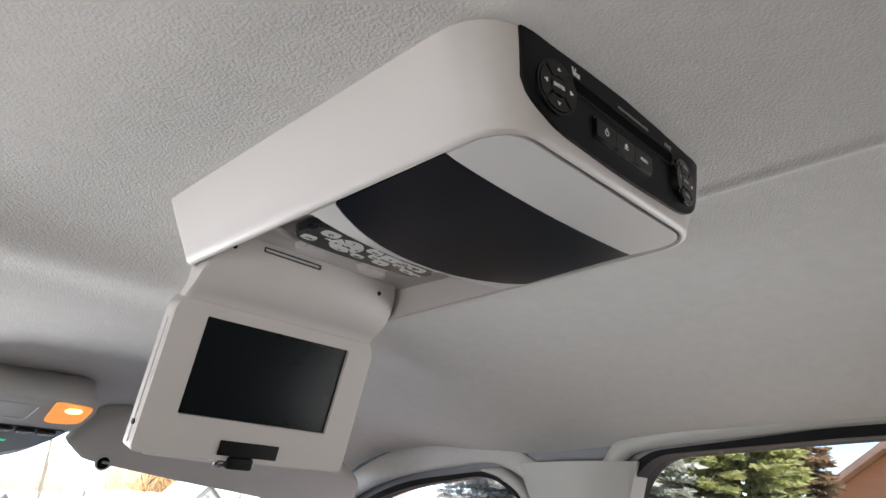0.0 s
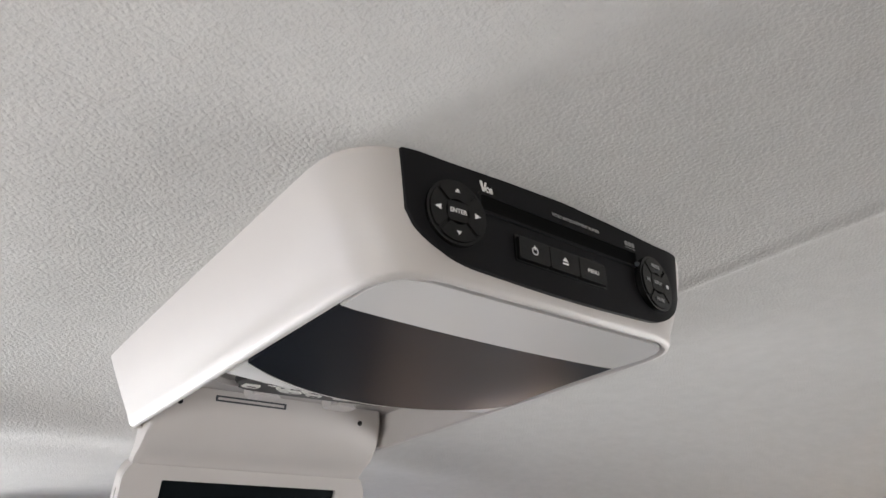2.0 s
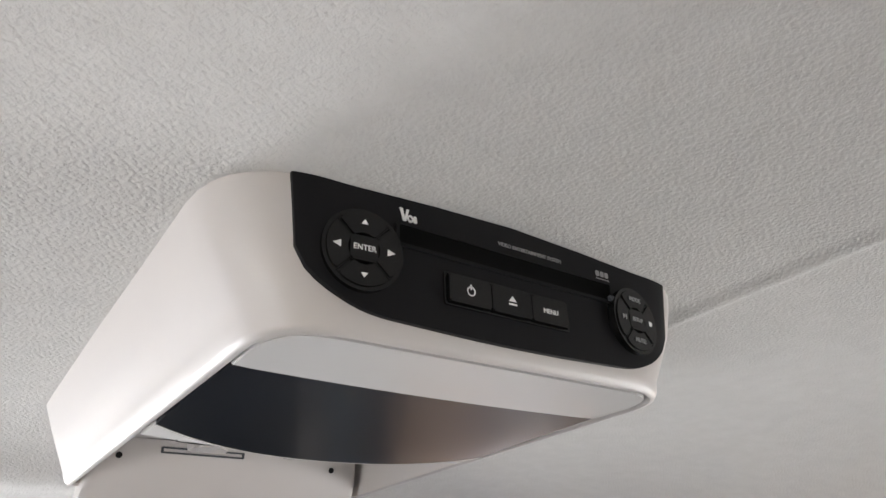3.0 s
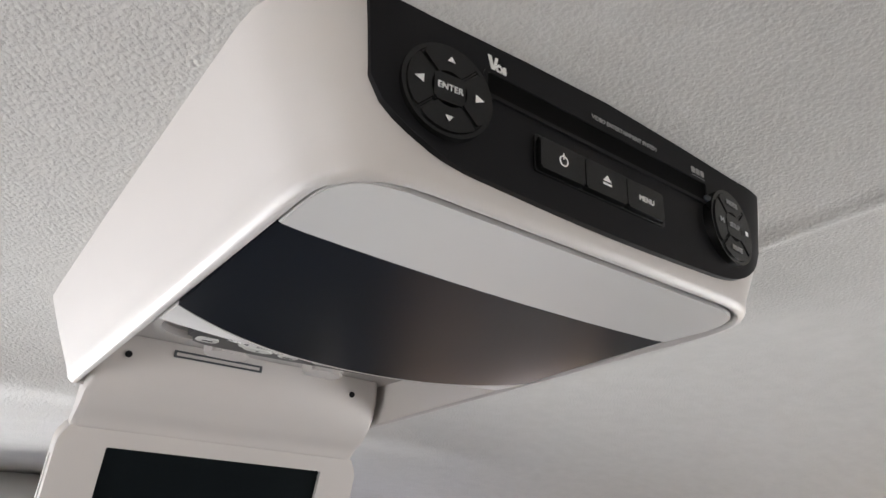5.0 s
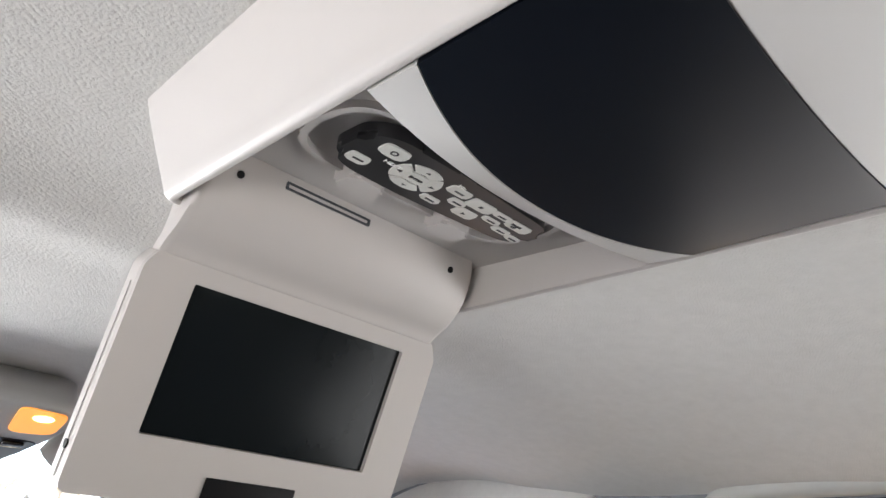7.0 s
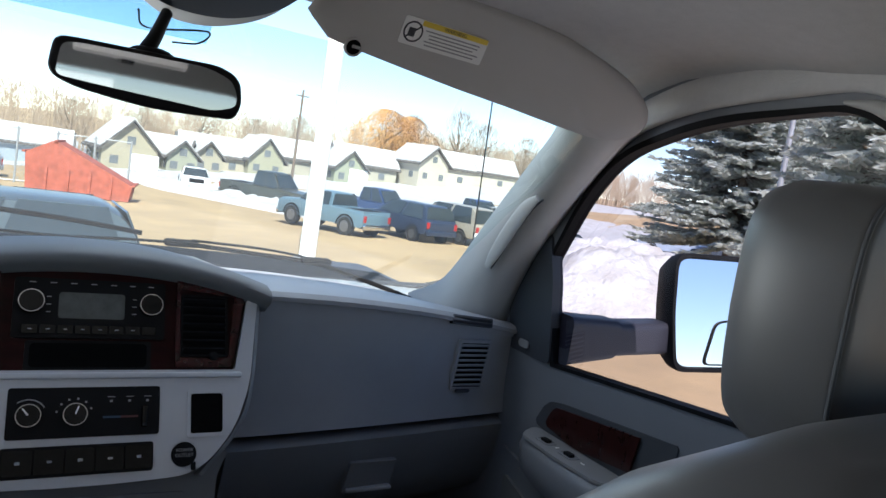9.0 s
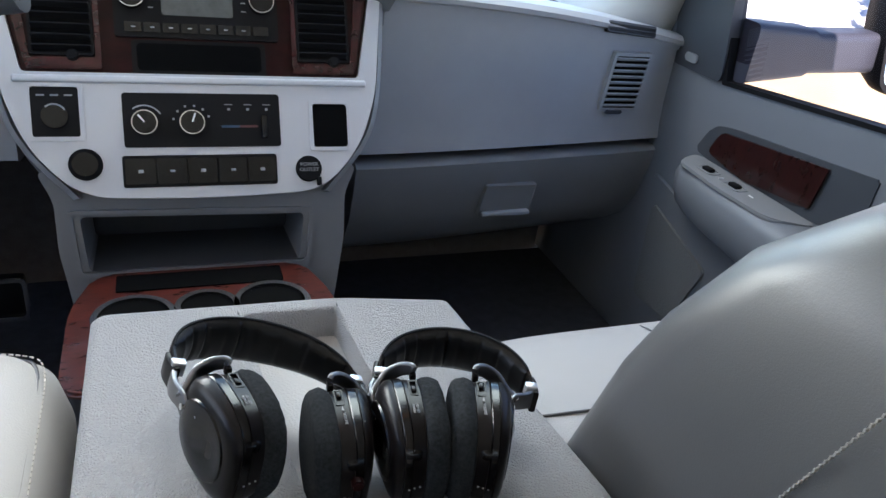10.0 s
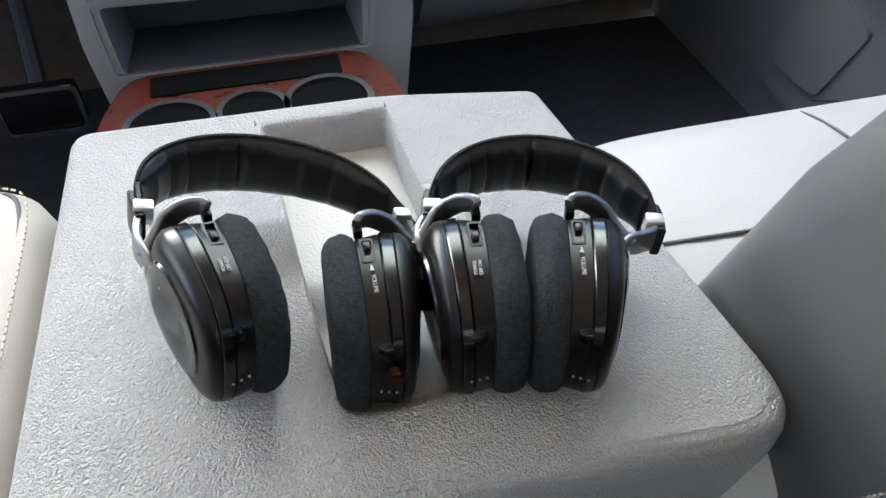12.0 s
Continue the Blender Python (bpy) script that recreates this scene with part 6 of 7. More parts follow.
# ---- headphones ----
def headphones(lab, ends, apex, cups, knob_red):
    """Headphones lying with the band ahead and the cups standing on their edges. ends: the band's two ends; apex: its middle;
    cups: centre, yaw and roll of each cup, in radians."""
    hp = thing("headphones", lab, "headphones", group="headphones on the console")
    e0, e1, ap = Vector(ends[0]), Vector(ends[1]), Vector(apex)
    mid, half = (e0 + e1) / 2, (e1 - e0) / 2
    fwd = ap - mid
    out_at = lambda a: (half.normalized() * -math.cos(a) + fwd.normalized() * math.sin(a)).normalized()
    at = lambda a, d=0.0: mid - half * math.cos(a) + fwd * max(0.0, math.sin(a)) ** 0.88 + out_at(a) * d
    upv = out_at(0).cross(out_at(math.pi / 2)).normalized() * -1
    upv = upv if upv.z > 0 else -upv
    wide = lambda a: 0.0095 + 0.0075 * max(0.0, math.sin(a)) ** 0.8      # the band narrows towards its ends
    bm = bmesh.new()
    loft(bm, [[at(a, d) + upv * w * wide(a) for d, w in ((-0.0012, -0.97), (0.0006, -1.03), (0.0014, -0.88), (0.0018, 0.0), (0.0014, 0.88), (0.0006, 1.03), (-0.0012, 0.97))] for a in [math.pi * i / 48 for i in range(49)]])
    band = part("headband", bm, HP_MATT, hp, "black headband")
    bm = bmesh.new()
    rings = []
    for i in range(141):
        u_ = i / 140
        a = math.pi * (0.07 + 0.86 * u_)
        pleat = lambda c, w, d: d * math.exp(-(((u_ - c) / w) ** 2))
        puff = 0.0064 * min(1.0, 0.25 + 8 * min(u_, 1 - u_)) * (1 - pleat(0.47, 0.011, 0.45) - pleat(0.40, 0.016, 0.12) - pleat(0.54, 0.016, 0.14) - pleat(0.29, 0.012, 0.30) - pleat(0.20, 0.012, 0.22) - pleat(0.66, 0.016, 0.2) - pleat(0.78, 0.014, 0.2))
        rings.append([at(a, -p * puff - q) + upv * b * wide(a) for p, q, b in ((0, 0.0008, -0.98), (0.55, 0.0006, -0.93), (0.85, 0.0008, -0.72), (1.0, 0.001, -0.36), (1.05, 0.001, 0), (1.0, 0.001, 0.36), (0.85, 0.0008, 0.72), (0.55, 0.0006, 0.93), (0, 0.0008, 0.98))])
    loft(bm, rings)
    part("band_padding", bm, HP_LEATHER, band, "quilted black leatherette padding", angle=70)
    bm = bmesh.new()
    for i in range(118):
        a = math.pi * (0.08 + 0.84 * i / 117)
        for w in (-1.02, 1.02):
            rbox(bm, (0, 0, 0), (0.0013, 0.0016, 0.0013), 0, Matrix.Translation(at(a, -0.0002) + upv * w * wide(a)) @ Matrix.Rotation(a + (i % 2) * 0.8, 4, "Z"))
    tagged(part("band_stitching", bm, HP_FOAM, band, smooth=False), "rough stitched edge", kind="stuff")
    CA, CB, PT, SD = 0.0377, 0.0336, 0.0156, 0.0243
    for s, (c, yaw, roll) in ((-1, cups[0]), (1, cups[1])):
        C = Matrix.Translation(c) @ Matrix.Rotation(yaw, 4, "Z") @ Matrix.Rotation(roll, 4, "Y")
        L = lambda x, y, z: C @ Vector((s * x, y, z))
        a0 = 0.0 if s < 0 else math.pi
        E = at(a0)
        o = out_at(a0)
        back = -fwd.normalized()
        # band end, slider and yoke
        bm = bmesh.new()
        sweep(bm, smooth_path([at(a0 + (0.17 if s < 0 else -0.17), 0.002), at(a0 + (0.07 if s < 0 else -0.07), 0.0022), E + o * 0.0020, E + o * 0.0015 + back * 0.007], 4), rounded(rect(-0.0022, -0.0085, 0.0022, 0.0085), 0.0015, 3), upv)
        yk = part("band_end", bm, HP_MATT, hp, "black band end")
        bm = bmesh.new()
        rbox(bm, (0, 0, 0), (0.0088, 0.0070, 0.0105), 0.0012, fr(E - o * 0.0010 + upv * 0.0052 + back * 0.001, o * s, back * -1))
        part("slider_clip", bm, STEELBRIGHT, yk, "bright metal slider clip")
        W = L(SD + 0.0035, CA * 0.70, 0.008)
        j = E.lerp(W, 0.55) + o * 0.0030
        bm = bmesh.new()
        sweep(bm, smooth_path([E + o * 0.0015 + back * 0.003, j, W, L(SD + 0.0015, CA * 0.36, -0.001)], 6), rounded(rect(-0.0018, -0.0072, 0.0018, 0.0072), 0.0014, 3), upv, lambda t: 1.0 - 0.25 * t)
        part("yoke_leaf", bm, GUNMETAL, yk, "black chrome yoke leaf", angle=60)
        bm = bmesh.new()
        sweep(bm, smooth_path([j.lerp(W, 0.75), L(SD * 0.96, CA * 0.93, 0.012), L(SD * 0.70, CA * 1.04, 0.019), L(SD * 0.38, CA * 1.01, 0.0255), L(0.0030, CA * 0.90, 0.0290), L(0.0012, CA * 0.83, 0.0285)], 6), rounded(rect(-0.0021, -0.0046, 0.0021, 0.0046), 0.0018, 3), upv, lambda t: 1.2 - 0.3 * t)
        part("yoke_arm", bm, GUNMETAL, yk, "black chrome yoke arm", angle=60)
        bm = bmesh.new()
        rbox(bm, (s * 0.0018, CA * 0.80, 0.0255), (0.0042, 0.0055, 0.0060), 0.0012, C)
        part("yoke_hinge", bm, HP_MATT, yk)
        bm = bmesh.new()
        prism(bm, disc(0.0019, 14), fr(W + o * 0.002 + back * 0.004, back, upv), 0.0006)
        part("yoke_rivet", bm, STEELBRIGHT, yk)
        # cup: outward is s * x of C, y towards the band
        cup = new("ear_cup")
        cup.parent = hp

        def ring(x, k, p=2.7, rough=0.0, n=44):
            r = []
            for ya, zb, _ in superring(0, 0, 1, 1, 0, p, n):
                q = Vector((s * (x * (1 + 0.15 * ya) if x > 0 else x), CA * k * ya, CB * k * zb))
                if rough:
                    q += Vector((0.3, ya, zb)) * rough * (noise.noise(q * 260 + Vector((7 * s, c[0] * 90, 0))) + 0.6 * noise.noise(q * 700))
                r.append(C @ q)
            return r
        bm = bmesh.new()
        loft(bm, [ring(x * PT, k, 2.6, 0.0007, 72) for x, k in ((-1.0, 0.62), (-1.0, 0.74), (-0.97, 0.84), (-0.88, 0.925), (-0.74, 0.975), (-0.56, 1.0), (-0.40, 1.005), (-0.24, 0.995), (-0.10, 0.97), (-0.02, 0.93))])
        part("ear_pad", bm, HP_FOAM, cup, "worn charcoal foam ear pad", angle=80)
        bm = bmesh.new()
        loft(bm, [ring(-0.0004, 0.88), ring(0.0, 0.925), ring(0.0088, 0.945, 2.9), ring(0.0094, 0.930, 2.9)])
        part("cup_base", bm, HP_MATT, cup, angle=35)
        bm = bmesh.new()
        loft(bm, [ring(0.0094, 0.945, 2.9), ring(0.0100, 0.962, 2.9), ring(0.0145, 0.955, 2.9), ring(0.0151, 0.94, 2.9)])
        part("cup_band", bm, HP_GLOSS, cup, "glossy black shell ring", angle=35)
        bm = bmesh.new()
        loft(bm, [ring(0.0151, 0.93, 2.9), ring(0.0156, 0.945, 2.9), ring(0.0186, 0.925, 2.9), ring(0.0212, 0.86, 2.8), ring(0.0230, 0.76, 2.7), ring(0.0240, 0.62, 2.5)])
        part("cup_shell", bm, HP_MATT, cup, "satin black outer shell", angle=40)
        # glossy plate set into the outer face
        bm = bmesh.new()
        loft(bm, [ring(0.0226, 0.70, 2.2), ring(0.0248, 0.66, 2.2), ring(0.0255, 0.58, 2.0), ring(0.0258, 0.25, 2.0)])
        pl_ = part("cup_plate", bm, HP_GLOSS, cup, "glossy black cup plate", angle=30)
        bm = bmesh.new()
        rbox(bm, (0, 0, 0), (0.0006, 0.0075, 0.0011), 0, C @ Matrix.Translation((s * 0.0270, 0.009, 0.011)) @ pose(0, 0, 0, -25, 0, 0))
        part("maker_mark", bm, PRINTGREY, pl_, smooth=False)
        # controls along the upper edge
        zt_at = lambda y: CB * 0.945 * (1 - abs(y / (CA * 0.945)) ** 2.9) ** (1 / 2.9)
        y0 = 0.012
        bm = bmesh.new()
        framed(bm, rounded(rect(-0.0030, -0.0072, 0.0030, 0.0072), 0.0012), rounded(rect(-0.0020, -0.0060, 0.0020, 0.0060), 0.0008), C @ Matrix.Translation((s * 0.0040, y0, zt_at(y0) + 0.0003)), 0.003)
        part("switch_frame", bm, HP_MATT, cup)
        bm = bmesh.new()
        rbox(bm, (s * 0.0040, y0 + (0.002 if s > 0 else -0.002), zt_at(y0) + 0.0004), (0.0030, 0.0050, 0.0022), 0.0006, C)
        part("switch", bm, HP_MATT, cup, "small black switch")
        tm = C @ Matrix.Translation((s * 0.0046, -0.008, zt_at(-0.008) + 0.0003)) @ pose(0, 0, 0, 0, 0, -90 if s > 0 else 90)
        lettering("VOLUME" if s > 0 else "POWER\nOFF ON", tm, 0.0026 if s > 0 else 0.0022, PRINTGREY, cup)
        if s > 0:
            bm = bmesh.new()
            prism(bm, [(0.0036, -0.0006), (0.0054, -0.0006), (0.0045, 0.0030)], C @ Matrix.Translation((0, 0, zt_at(0.002) + 0.0004)), 0.0002)
            part("volume_mark", bm, PRINTGREY, cup, smooth=False)
        # battery cover at the rear end, with its catch and marks
        bm = bmesh.new()
        rbox(bm, (s * 0.0075, -CA * 0.70, 0.0030), (0.0125, 0.0150, 0.0370), 0.0045, C, 3)
        part("battery_cover", bm, HP_GLOSS, cup, "glossy black battery cover")
        bm = bmesh.new()
        for k in range(3):
            rbox(bm, (s * (0.003 + 0.0032 * k), -CA * 0.957, -0.004 - 0.001 * k), (0.0010, 0.0008, 0.0008), 0, C)
        part("edge_marks", bm, PRINTGREY, cup, smooth=False)
        if s > 0 and knob_red:
            bm = bmesh.new()
            prism(bm, disc(0.0038, 18), C @ fr((0.0085, -CA * 0.98, 0.010), (1, 0, 0), (0, 0, 1)), 0.0050, 0.0008)
            part("jack_knob", bm, WOODDARK, cup, "small dark red knob")
    return hp


headphones("black wireless headphones with charcoal foam pads, cups apart", ((-0.1495, 0.330, 0.5125), (-0.0310, 0.332, 0.4790)), (-0.1025, 0.377, 0.4990), (((-0.1144, 0.2792, 0.5003), 0.230, 0.20), ((-0.0603, 0.2706, 0.4843), -0.052, 0.049)), True)
headphones("black wireless headphones with charcoal foam pads, cups together", ((-0.0190, 0.314, 0.4985), (0.0830, 0.2815, 0.4945)), (0.0455, 0.343, 0.4960), (((-0.0074, 0.2588, 0.4938), -0.187, -0.022), ((0.0252, 0.2505, 0.4945), -0.318, -0.014)), False)

# ---- outside the cab: mirror, wipers, aerial ----
tow = thing("door_mirror", "black towing mirror with a large and a small glass", "door mirror")
TM = fr((1.185, 0.90, 0.665), (0.97, -0.22, 0.05), (-0.05, 0.16, 1))
mo = rounded([(-0.108, 0.135), (0.105, 0.135), (0.112, 0.0), (0.095, -0.135), (-0.100, -0.135), (-0.112, 0.0)], 0.035, 6)
bm = bmesh.new()
loft(bm, [[TM @ Vector((x * k, y * k, z)) for x, y in mo] for z, k in ((-0.10, 0.55), (-0.08, 0.82), (-0.03, 0.97), (0.0, 1.0), (0.012, 0.99), (0.013, 0.93), (0.004, 0.90))])
part("mirror_case", bm, RUBBER, tow, angle=50)
bm = bmesh.new()
prism(bm, [(x * 0.905, y * 0.905) for x, y in mo], TM, 0.001, z0=0.004)
part("mirror_glass", bm, MIRROR, tow, "large mirror glass")
bm = bmesh.new()
sm = rounded([(-0.02, -0.118), (0.083, -0.118), (0.092, -0.03), (0.055, -0.012), (0.01, -0.02)], 0.016, 5)
prism(bm, sm, TM, 0.004, 0.001, z0=0.005)
part("small_mirror_rim", bm, RUBBER, tow)
bm = bmesh.new()
prism(bm, [(0.035 + (x - 0.035) * 0.93, -0.068 + (y + 0.068) * 0.93) for x, y in sm], TM, 0.0008, z0=0.0092)
part("small_mirror_glass", bm, MIRROR, tow, "small wide angle glass")
bm = bmesh.new()
loft(bm, [[(x, 0.955 + dy, zc + dz) for dy, dz in rounded(rect(-0.035, -h, 0.035, h), 0.015, 4)] for x, zc, h in ((0.80, 0.585, 0.052), (0.93, 0.590, 0.042), (0.94, 0.590, 0.036), (1.09, 0.595, 0.036))])
PLUM = mat("dark blue grey mirror arm plastic", (0.032, 0.033, 0.046), 0.5, vary=0.1)
part("mirror_arm", bm, PLUM, tow, "dark mirror arm")

for nm, pts, arm_pts in (("wiper", [(0.138, 1.485, 0.640), (0.272, 1.465, 0.634), (0.426, 1.435, 0.626), (0.54, 1.36, 0.602), (0.638, 1.265, 0.577)], [(0.151, 1.495, 0.648), (0.30, 1.48, 0.645), (0.394, 1.465, 0.637), (0.43, 1.44, 0.632)]),
                         ("wiper", [(-0.45, 1.40, 0.705), (-0.293, 1.42, 0.692), (-0.103, 1.46, 0.675), (0.042, 1.49, 0.656)], [(-0.45, 1.47, 0.652), (-0.152, 1.48, 0.637), (0.0, 1.49, 0.640), (0.13, 1.50, 0.640)])):
    w = thing(nm, "black windscreen wiper parked along the cowl", "wiper", group="windscreen wipers")
    bm = bmesh.new()
    sweep(bm, smooth_path(pts, 6), rounded(rect(-0.005, -0.004, 0.005, 0.006), 0.002), (0, 0, 1))
    part("wiper_blade", bm, RUBBER, w)
    bm = bmesh.new()
    sweep(bm, smooth_path(arm_pts, 6), rounded(rect(-0.006, -0.002, 0.006, 0.003), 0.001), (0, 0, 1))
    part("wiper_arm", bm, RUBBER, w)
    bm = bmesh.new()
    p = Vector(arm_pts[-1])
    rbox(bm, (p.x, p.y, p.z), (0.075, 0.03, 0.016), 0.007)
    part("wiper_joint", bm, RUBBER, w)
cowl = thing("windscreen_cowl", "black plastic cowl and bonnet edge below the windscreen", "cowl", kind="structure")
bm = bmesh.new()
sheet(bm, lambda x, y: (x, y, 0.588 - 0.03 * ((x + 0.09) / 0.8) ** 2 + 0.02 * (y - 1.4)), [-0.95 + i * 0.1 for i in range(18)], [1.36, 1.42, 1.5, 1.6, 1.75], (0, 0, -0.03))
part("cowl_panel", bm, RUBBER, cowl)
aer = thing("radio_aerial", "thin black whip aerial on the front wing", "aerial")
bm = bmesh.new()
tube(bm, [(0.945, 1.55, 0.45), (0.955, 1.60, 1.35)], 0.0022, 6, up=(1, 0, 0))
part("whip", bm, RUBBER, aer)
bm = bmesh.new()
rbox(bm, (0.95, 2.0, 0.30), (0.5, 1.5, 0.3), 0.12, seg=4)
wing = tagged(part("truck_wing", bm, PLUM), "dark blue grey front wing of the pickup", "wing", kind="structure")


# ---- the yard ----
def ground_z(x, y):
    k = min(max((y - 50) / 32, 0), 1)
    return -1.45 - 0.03 * min(max(y, -20), 45) + 0.012 * min(max(x, -40), 60) + k * (-1.35 + 0.055 * (min(max(x, -12), 60) - 9))


gx = [-1500, -600, -200, -80, *range(-40, 70, 5), 80, 200, 600, 1500]
gy = [-1500, -400, -100, -40, *range(-20, 110, 5), 200, 500, 1000, 2500]
bm = bmesh.new()
sheet(bm, lambda x, y: (x, y, ground_z(x, y)), gx, gy)
tagged(part("ground", bm, DIRT), "tan gravel lot with melting snow", "ground", kind="structure")


def snow(name, outline, h, seed, label, rough=0.35, step=14, rise=2.2):
    """A bank of snow over an outline, with an uneven crown."""
    c = sum((Vector(p) for p in outline), Vector((0, 0))) / len(outline)
    bm = bmesh.new()
    angles = [2 * math.pi * i / 110 - math.pi for i in range(110)]
    rim = ray_loop(outline, c, angles)
    rings = []
    for k in range(step + 1):
        t = k / step
        ring = []
        for p in rim:
            q = c + (p - c) * (1 - t * 0.999)
            nz = noise.fractal(Vector((q.x * 0.55, q.y * 0.55, seed)), 0.7, 2.2, 5) + 0.5 * noise.fractal(Vector((q.x * 2.1, q.y * 2.1, seed)), 0.8, 2.2, 3)
            e = min(1, t * rise)
            z = ground_z(q.x, q.y) - 0.1 + (h * (1 - (1 - e) ** 2) * (1 + rough * nz) + 0.1 * e) 
            ring.append((q.x + 0.15 * nz, q.y, z))
        rings.append(ring)
    loft(bm, rings, cap=False)
    return tagged(part(name, bm, SNOW, angle=80), label, "snow", kind="stuff")


snow("snow_bank", [(5.5, 62), (5.0, 52), (8.5, 42), (11.5, 33.5), (13.6, 31.5), (14.2, 35), (12.2, 44), (11, 52), (10, 62)], 0.42, 1.0, "low dirty snow bank along the lot", 0.9, 26)
snow("snow_bank", [(14, 46), (40, 44), (60, 60), (40, 70), (16, 60)], 0.4, 2.0, "wide snow field behind the parked cars")
snow("snow_pile", [(9.8, 12.3), (11.6, 10.4), (14.6, 10.4), (16.8, 12.2), (17.0, 16.5), (14.5, 18.5), (11.6, 16.5)], 1.45, 3.0, "high pile of cleared snow", 0.22, 24, 1.1)
snow("snow_bank", [(-20, 62), (60, 66), (120, 90), (100, 160), (-60, 160)], 0.3, 4.0, "snow covered gardens", 0.2)
snow("snow_bank", [(20, 24), (60, 22), (90, 40), (60, 62), (30, 40)], 0.25, 5.0, "snow covered ground behind the trees", 0.2)
# unseen snow on both sides, added to bounce light into the cab
snow("snow_bank", [(-3, -14), (-3, 12), (-14, 24), (-40, 20), (-40, -20)], 0.3, 6.0, "added unseen snow verge beside the truck", 0.3)
snow("snow_bank", [(2.2, -14), (2.0, 2.5), (5.0, 4.0), (9.5, 3.0), (12, -6), (8, -14)], 0.25, 7.0, "added unseen snow verge beside the truck", 0.3)

pole = thing("steel_pole", "thick white painted steel pole in the lot", "pole", at=(0, 0, 0))
bm = bmesh.new()
cyl(bm, Matrix.Translation((6.0, 16.15, ground_z(6.0, 16.15) - 0.05)), 0.20, 9.0, 28)
part("pole_shaft", bm, POLEWHITE, pole)
bm = bmesh.new()
cyl(bm, Matrix.Translation((6.0, 16.15, ground_z(6.0, 16.15) - 0.05)), 0.34, 0.30, 28, bev=0.03)
part("pole_foot", bm, GALV, pole)


def car(name, label, x, y, heading, colour, style="sedan", L=4.6, W=1.8, H=1.45):
    """A parked vehicle; heading: degrees that its nose is turned from +y."""
    paint = mat("car paint " + name, colour, 0.34, metal=0.1, vary=0.04, coat=0.2)
    z0 = ground_z(x, y)
    root = thing(name, label, "car", group="parked vehicles", at=(x, y, z0))
    root.rotation_euler = (0, 0, radians(heading))
    hl = L / 2
    if style == "pickup":
        low = [(-hl, 0.45), (-hl, 1.05), (-0.55, 1.08), (0.9, 1.08), (1.1, 1.10), (hl - 0.15, 1.02), (hl, 0.85), (hl, 0.42)]
        cab = [(-0.62, 1.05), (-0.55, H), (0.62, H), (1.25, 1.08)]
    elif style == "suv":
        low = [(-hl, 0.42), (-hl, 0.95), (-hl + 0.1, 1.0), (1.0, 1.0), (hl - 0.15, 0.92), (hl, 0.75), (hl, 0.38)]
        cab = [(-hl + 0.08, 0.98), (-hl + 0.35, H), (0.45, H), (1.2, 1.0)]
    else:
        low = [(-hl, 0.35), (-hl, 0.82), (-hl + 0.15, 0.92), (1.0, 0.90), (hl - 0.2, 0.78), (hl, 0.62), (hl, 0.30)]
        cab = [(-hl + 0.55, 0.90), (-hl + 1.25, H), (0.15, H), (1.15, 0.89)]
    rings = []
    low_r = rounded(low, 0.14, 3)
    for s, k, dz in ((-1, 0.95, -0.03), (-0.97, 0.98, 0), (-0.80, 1, 0.02), (0.80, 1, 0.02), (0.97, 0.98, 0), (1, 0.95, -0.03)):
        rings.append([(s * W / 2, yy * k, zz + (dz if zz > 0.6 else 0)) for yy, zz in low_r])
    part("body", loft(bmesh.new(), rings), paint, root, angle=25)
    rings = []
    cab_r = rounded(cab, [0, 0.34, 0.34, 0], 5)
    for s, dz in ((-1, 0.0), (-0.86, 0.035), (-0.4, 0.06), (0.4, 0.06), (0.86, 0.035), (1, 0.0)):
        rings.append([(s * W / 2 * (0.97 - 0.17 * max(0.0, (zz - 0.95) / (H - 0.95))), yy, zz - 0.06 + dz) for yy, zz in cab_r])
    part("cabin", loft(bmesh.new(), rings), paint, root, angle=25)
    # glass: sides, front, rear, set just proud
    cy = sum(p[0] for p in cab) / 4
    for s in (-1, 1):
        a, b, c_, d = [Vector((s * (W / 2 * (0.97 if zz < H - 0.1 else 0.80) + 0.006), cy + (yy - cy) * 0.88, zz * 0.90 + (H * 0.83) * 0.10)) for yy, zz in cab]
        for u0, u1 in ((0.02, 0.47), (0.53, 0.98)):
            bm = bmesh.new()
            q = [a.lerp(d, u0), a.lerp(d, u1), b.lerp(c_, u1), b.lerp(c_, u0)]
            loft(bm, [q, [v + Vector((s * 0.01, 0, 0)) for v in q]])
            part("side_window", bm, CARGLASS, root, smooth=False)
    for (p, q), off in (((cab[0], cab[1]), -1), ((cab[3], cab[2]), 1)):
        bm = bmesh.new()
        w0, w1 = W / 2 * 0.88, W / 2 * 0.72
        f0, f1 = Vector((0, p[0], p[1])).lerp(Vector((0, q[0], q[1])), 0.12), Vector((0, p[0], p[1])).lerp(Vector((0, q[0], q[1])), 0.88)
        n = Vector((0, off * 0.012, 0.008))
        quad = [f0 + Vector((-w0, 0, 0)) + n, f0 + Vector((w0, 0, 0)) + n, f1 + Vector((w1, 0, 0)) + n, f1 + Vector((-w1, 0, 0)) + n]
        loft(bm, [quad, [v - n * 2 for v in quad]])
        part("windscreen" if off > 0 else "rear_window", bm, CARGLASS, root, smooth=False)
    R = 0.40 if style == "pickup" else 0.34
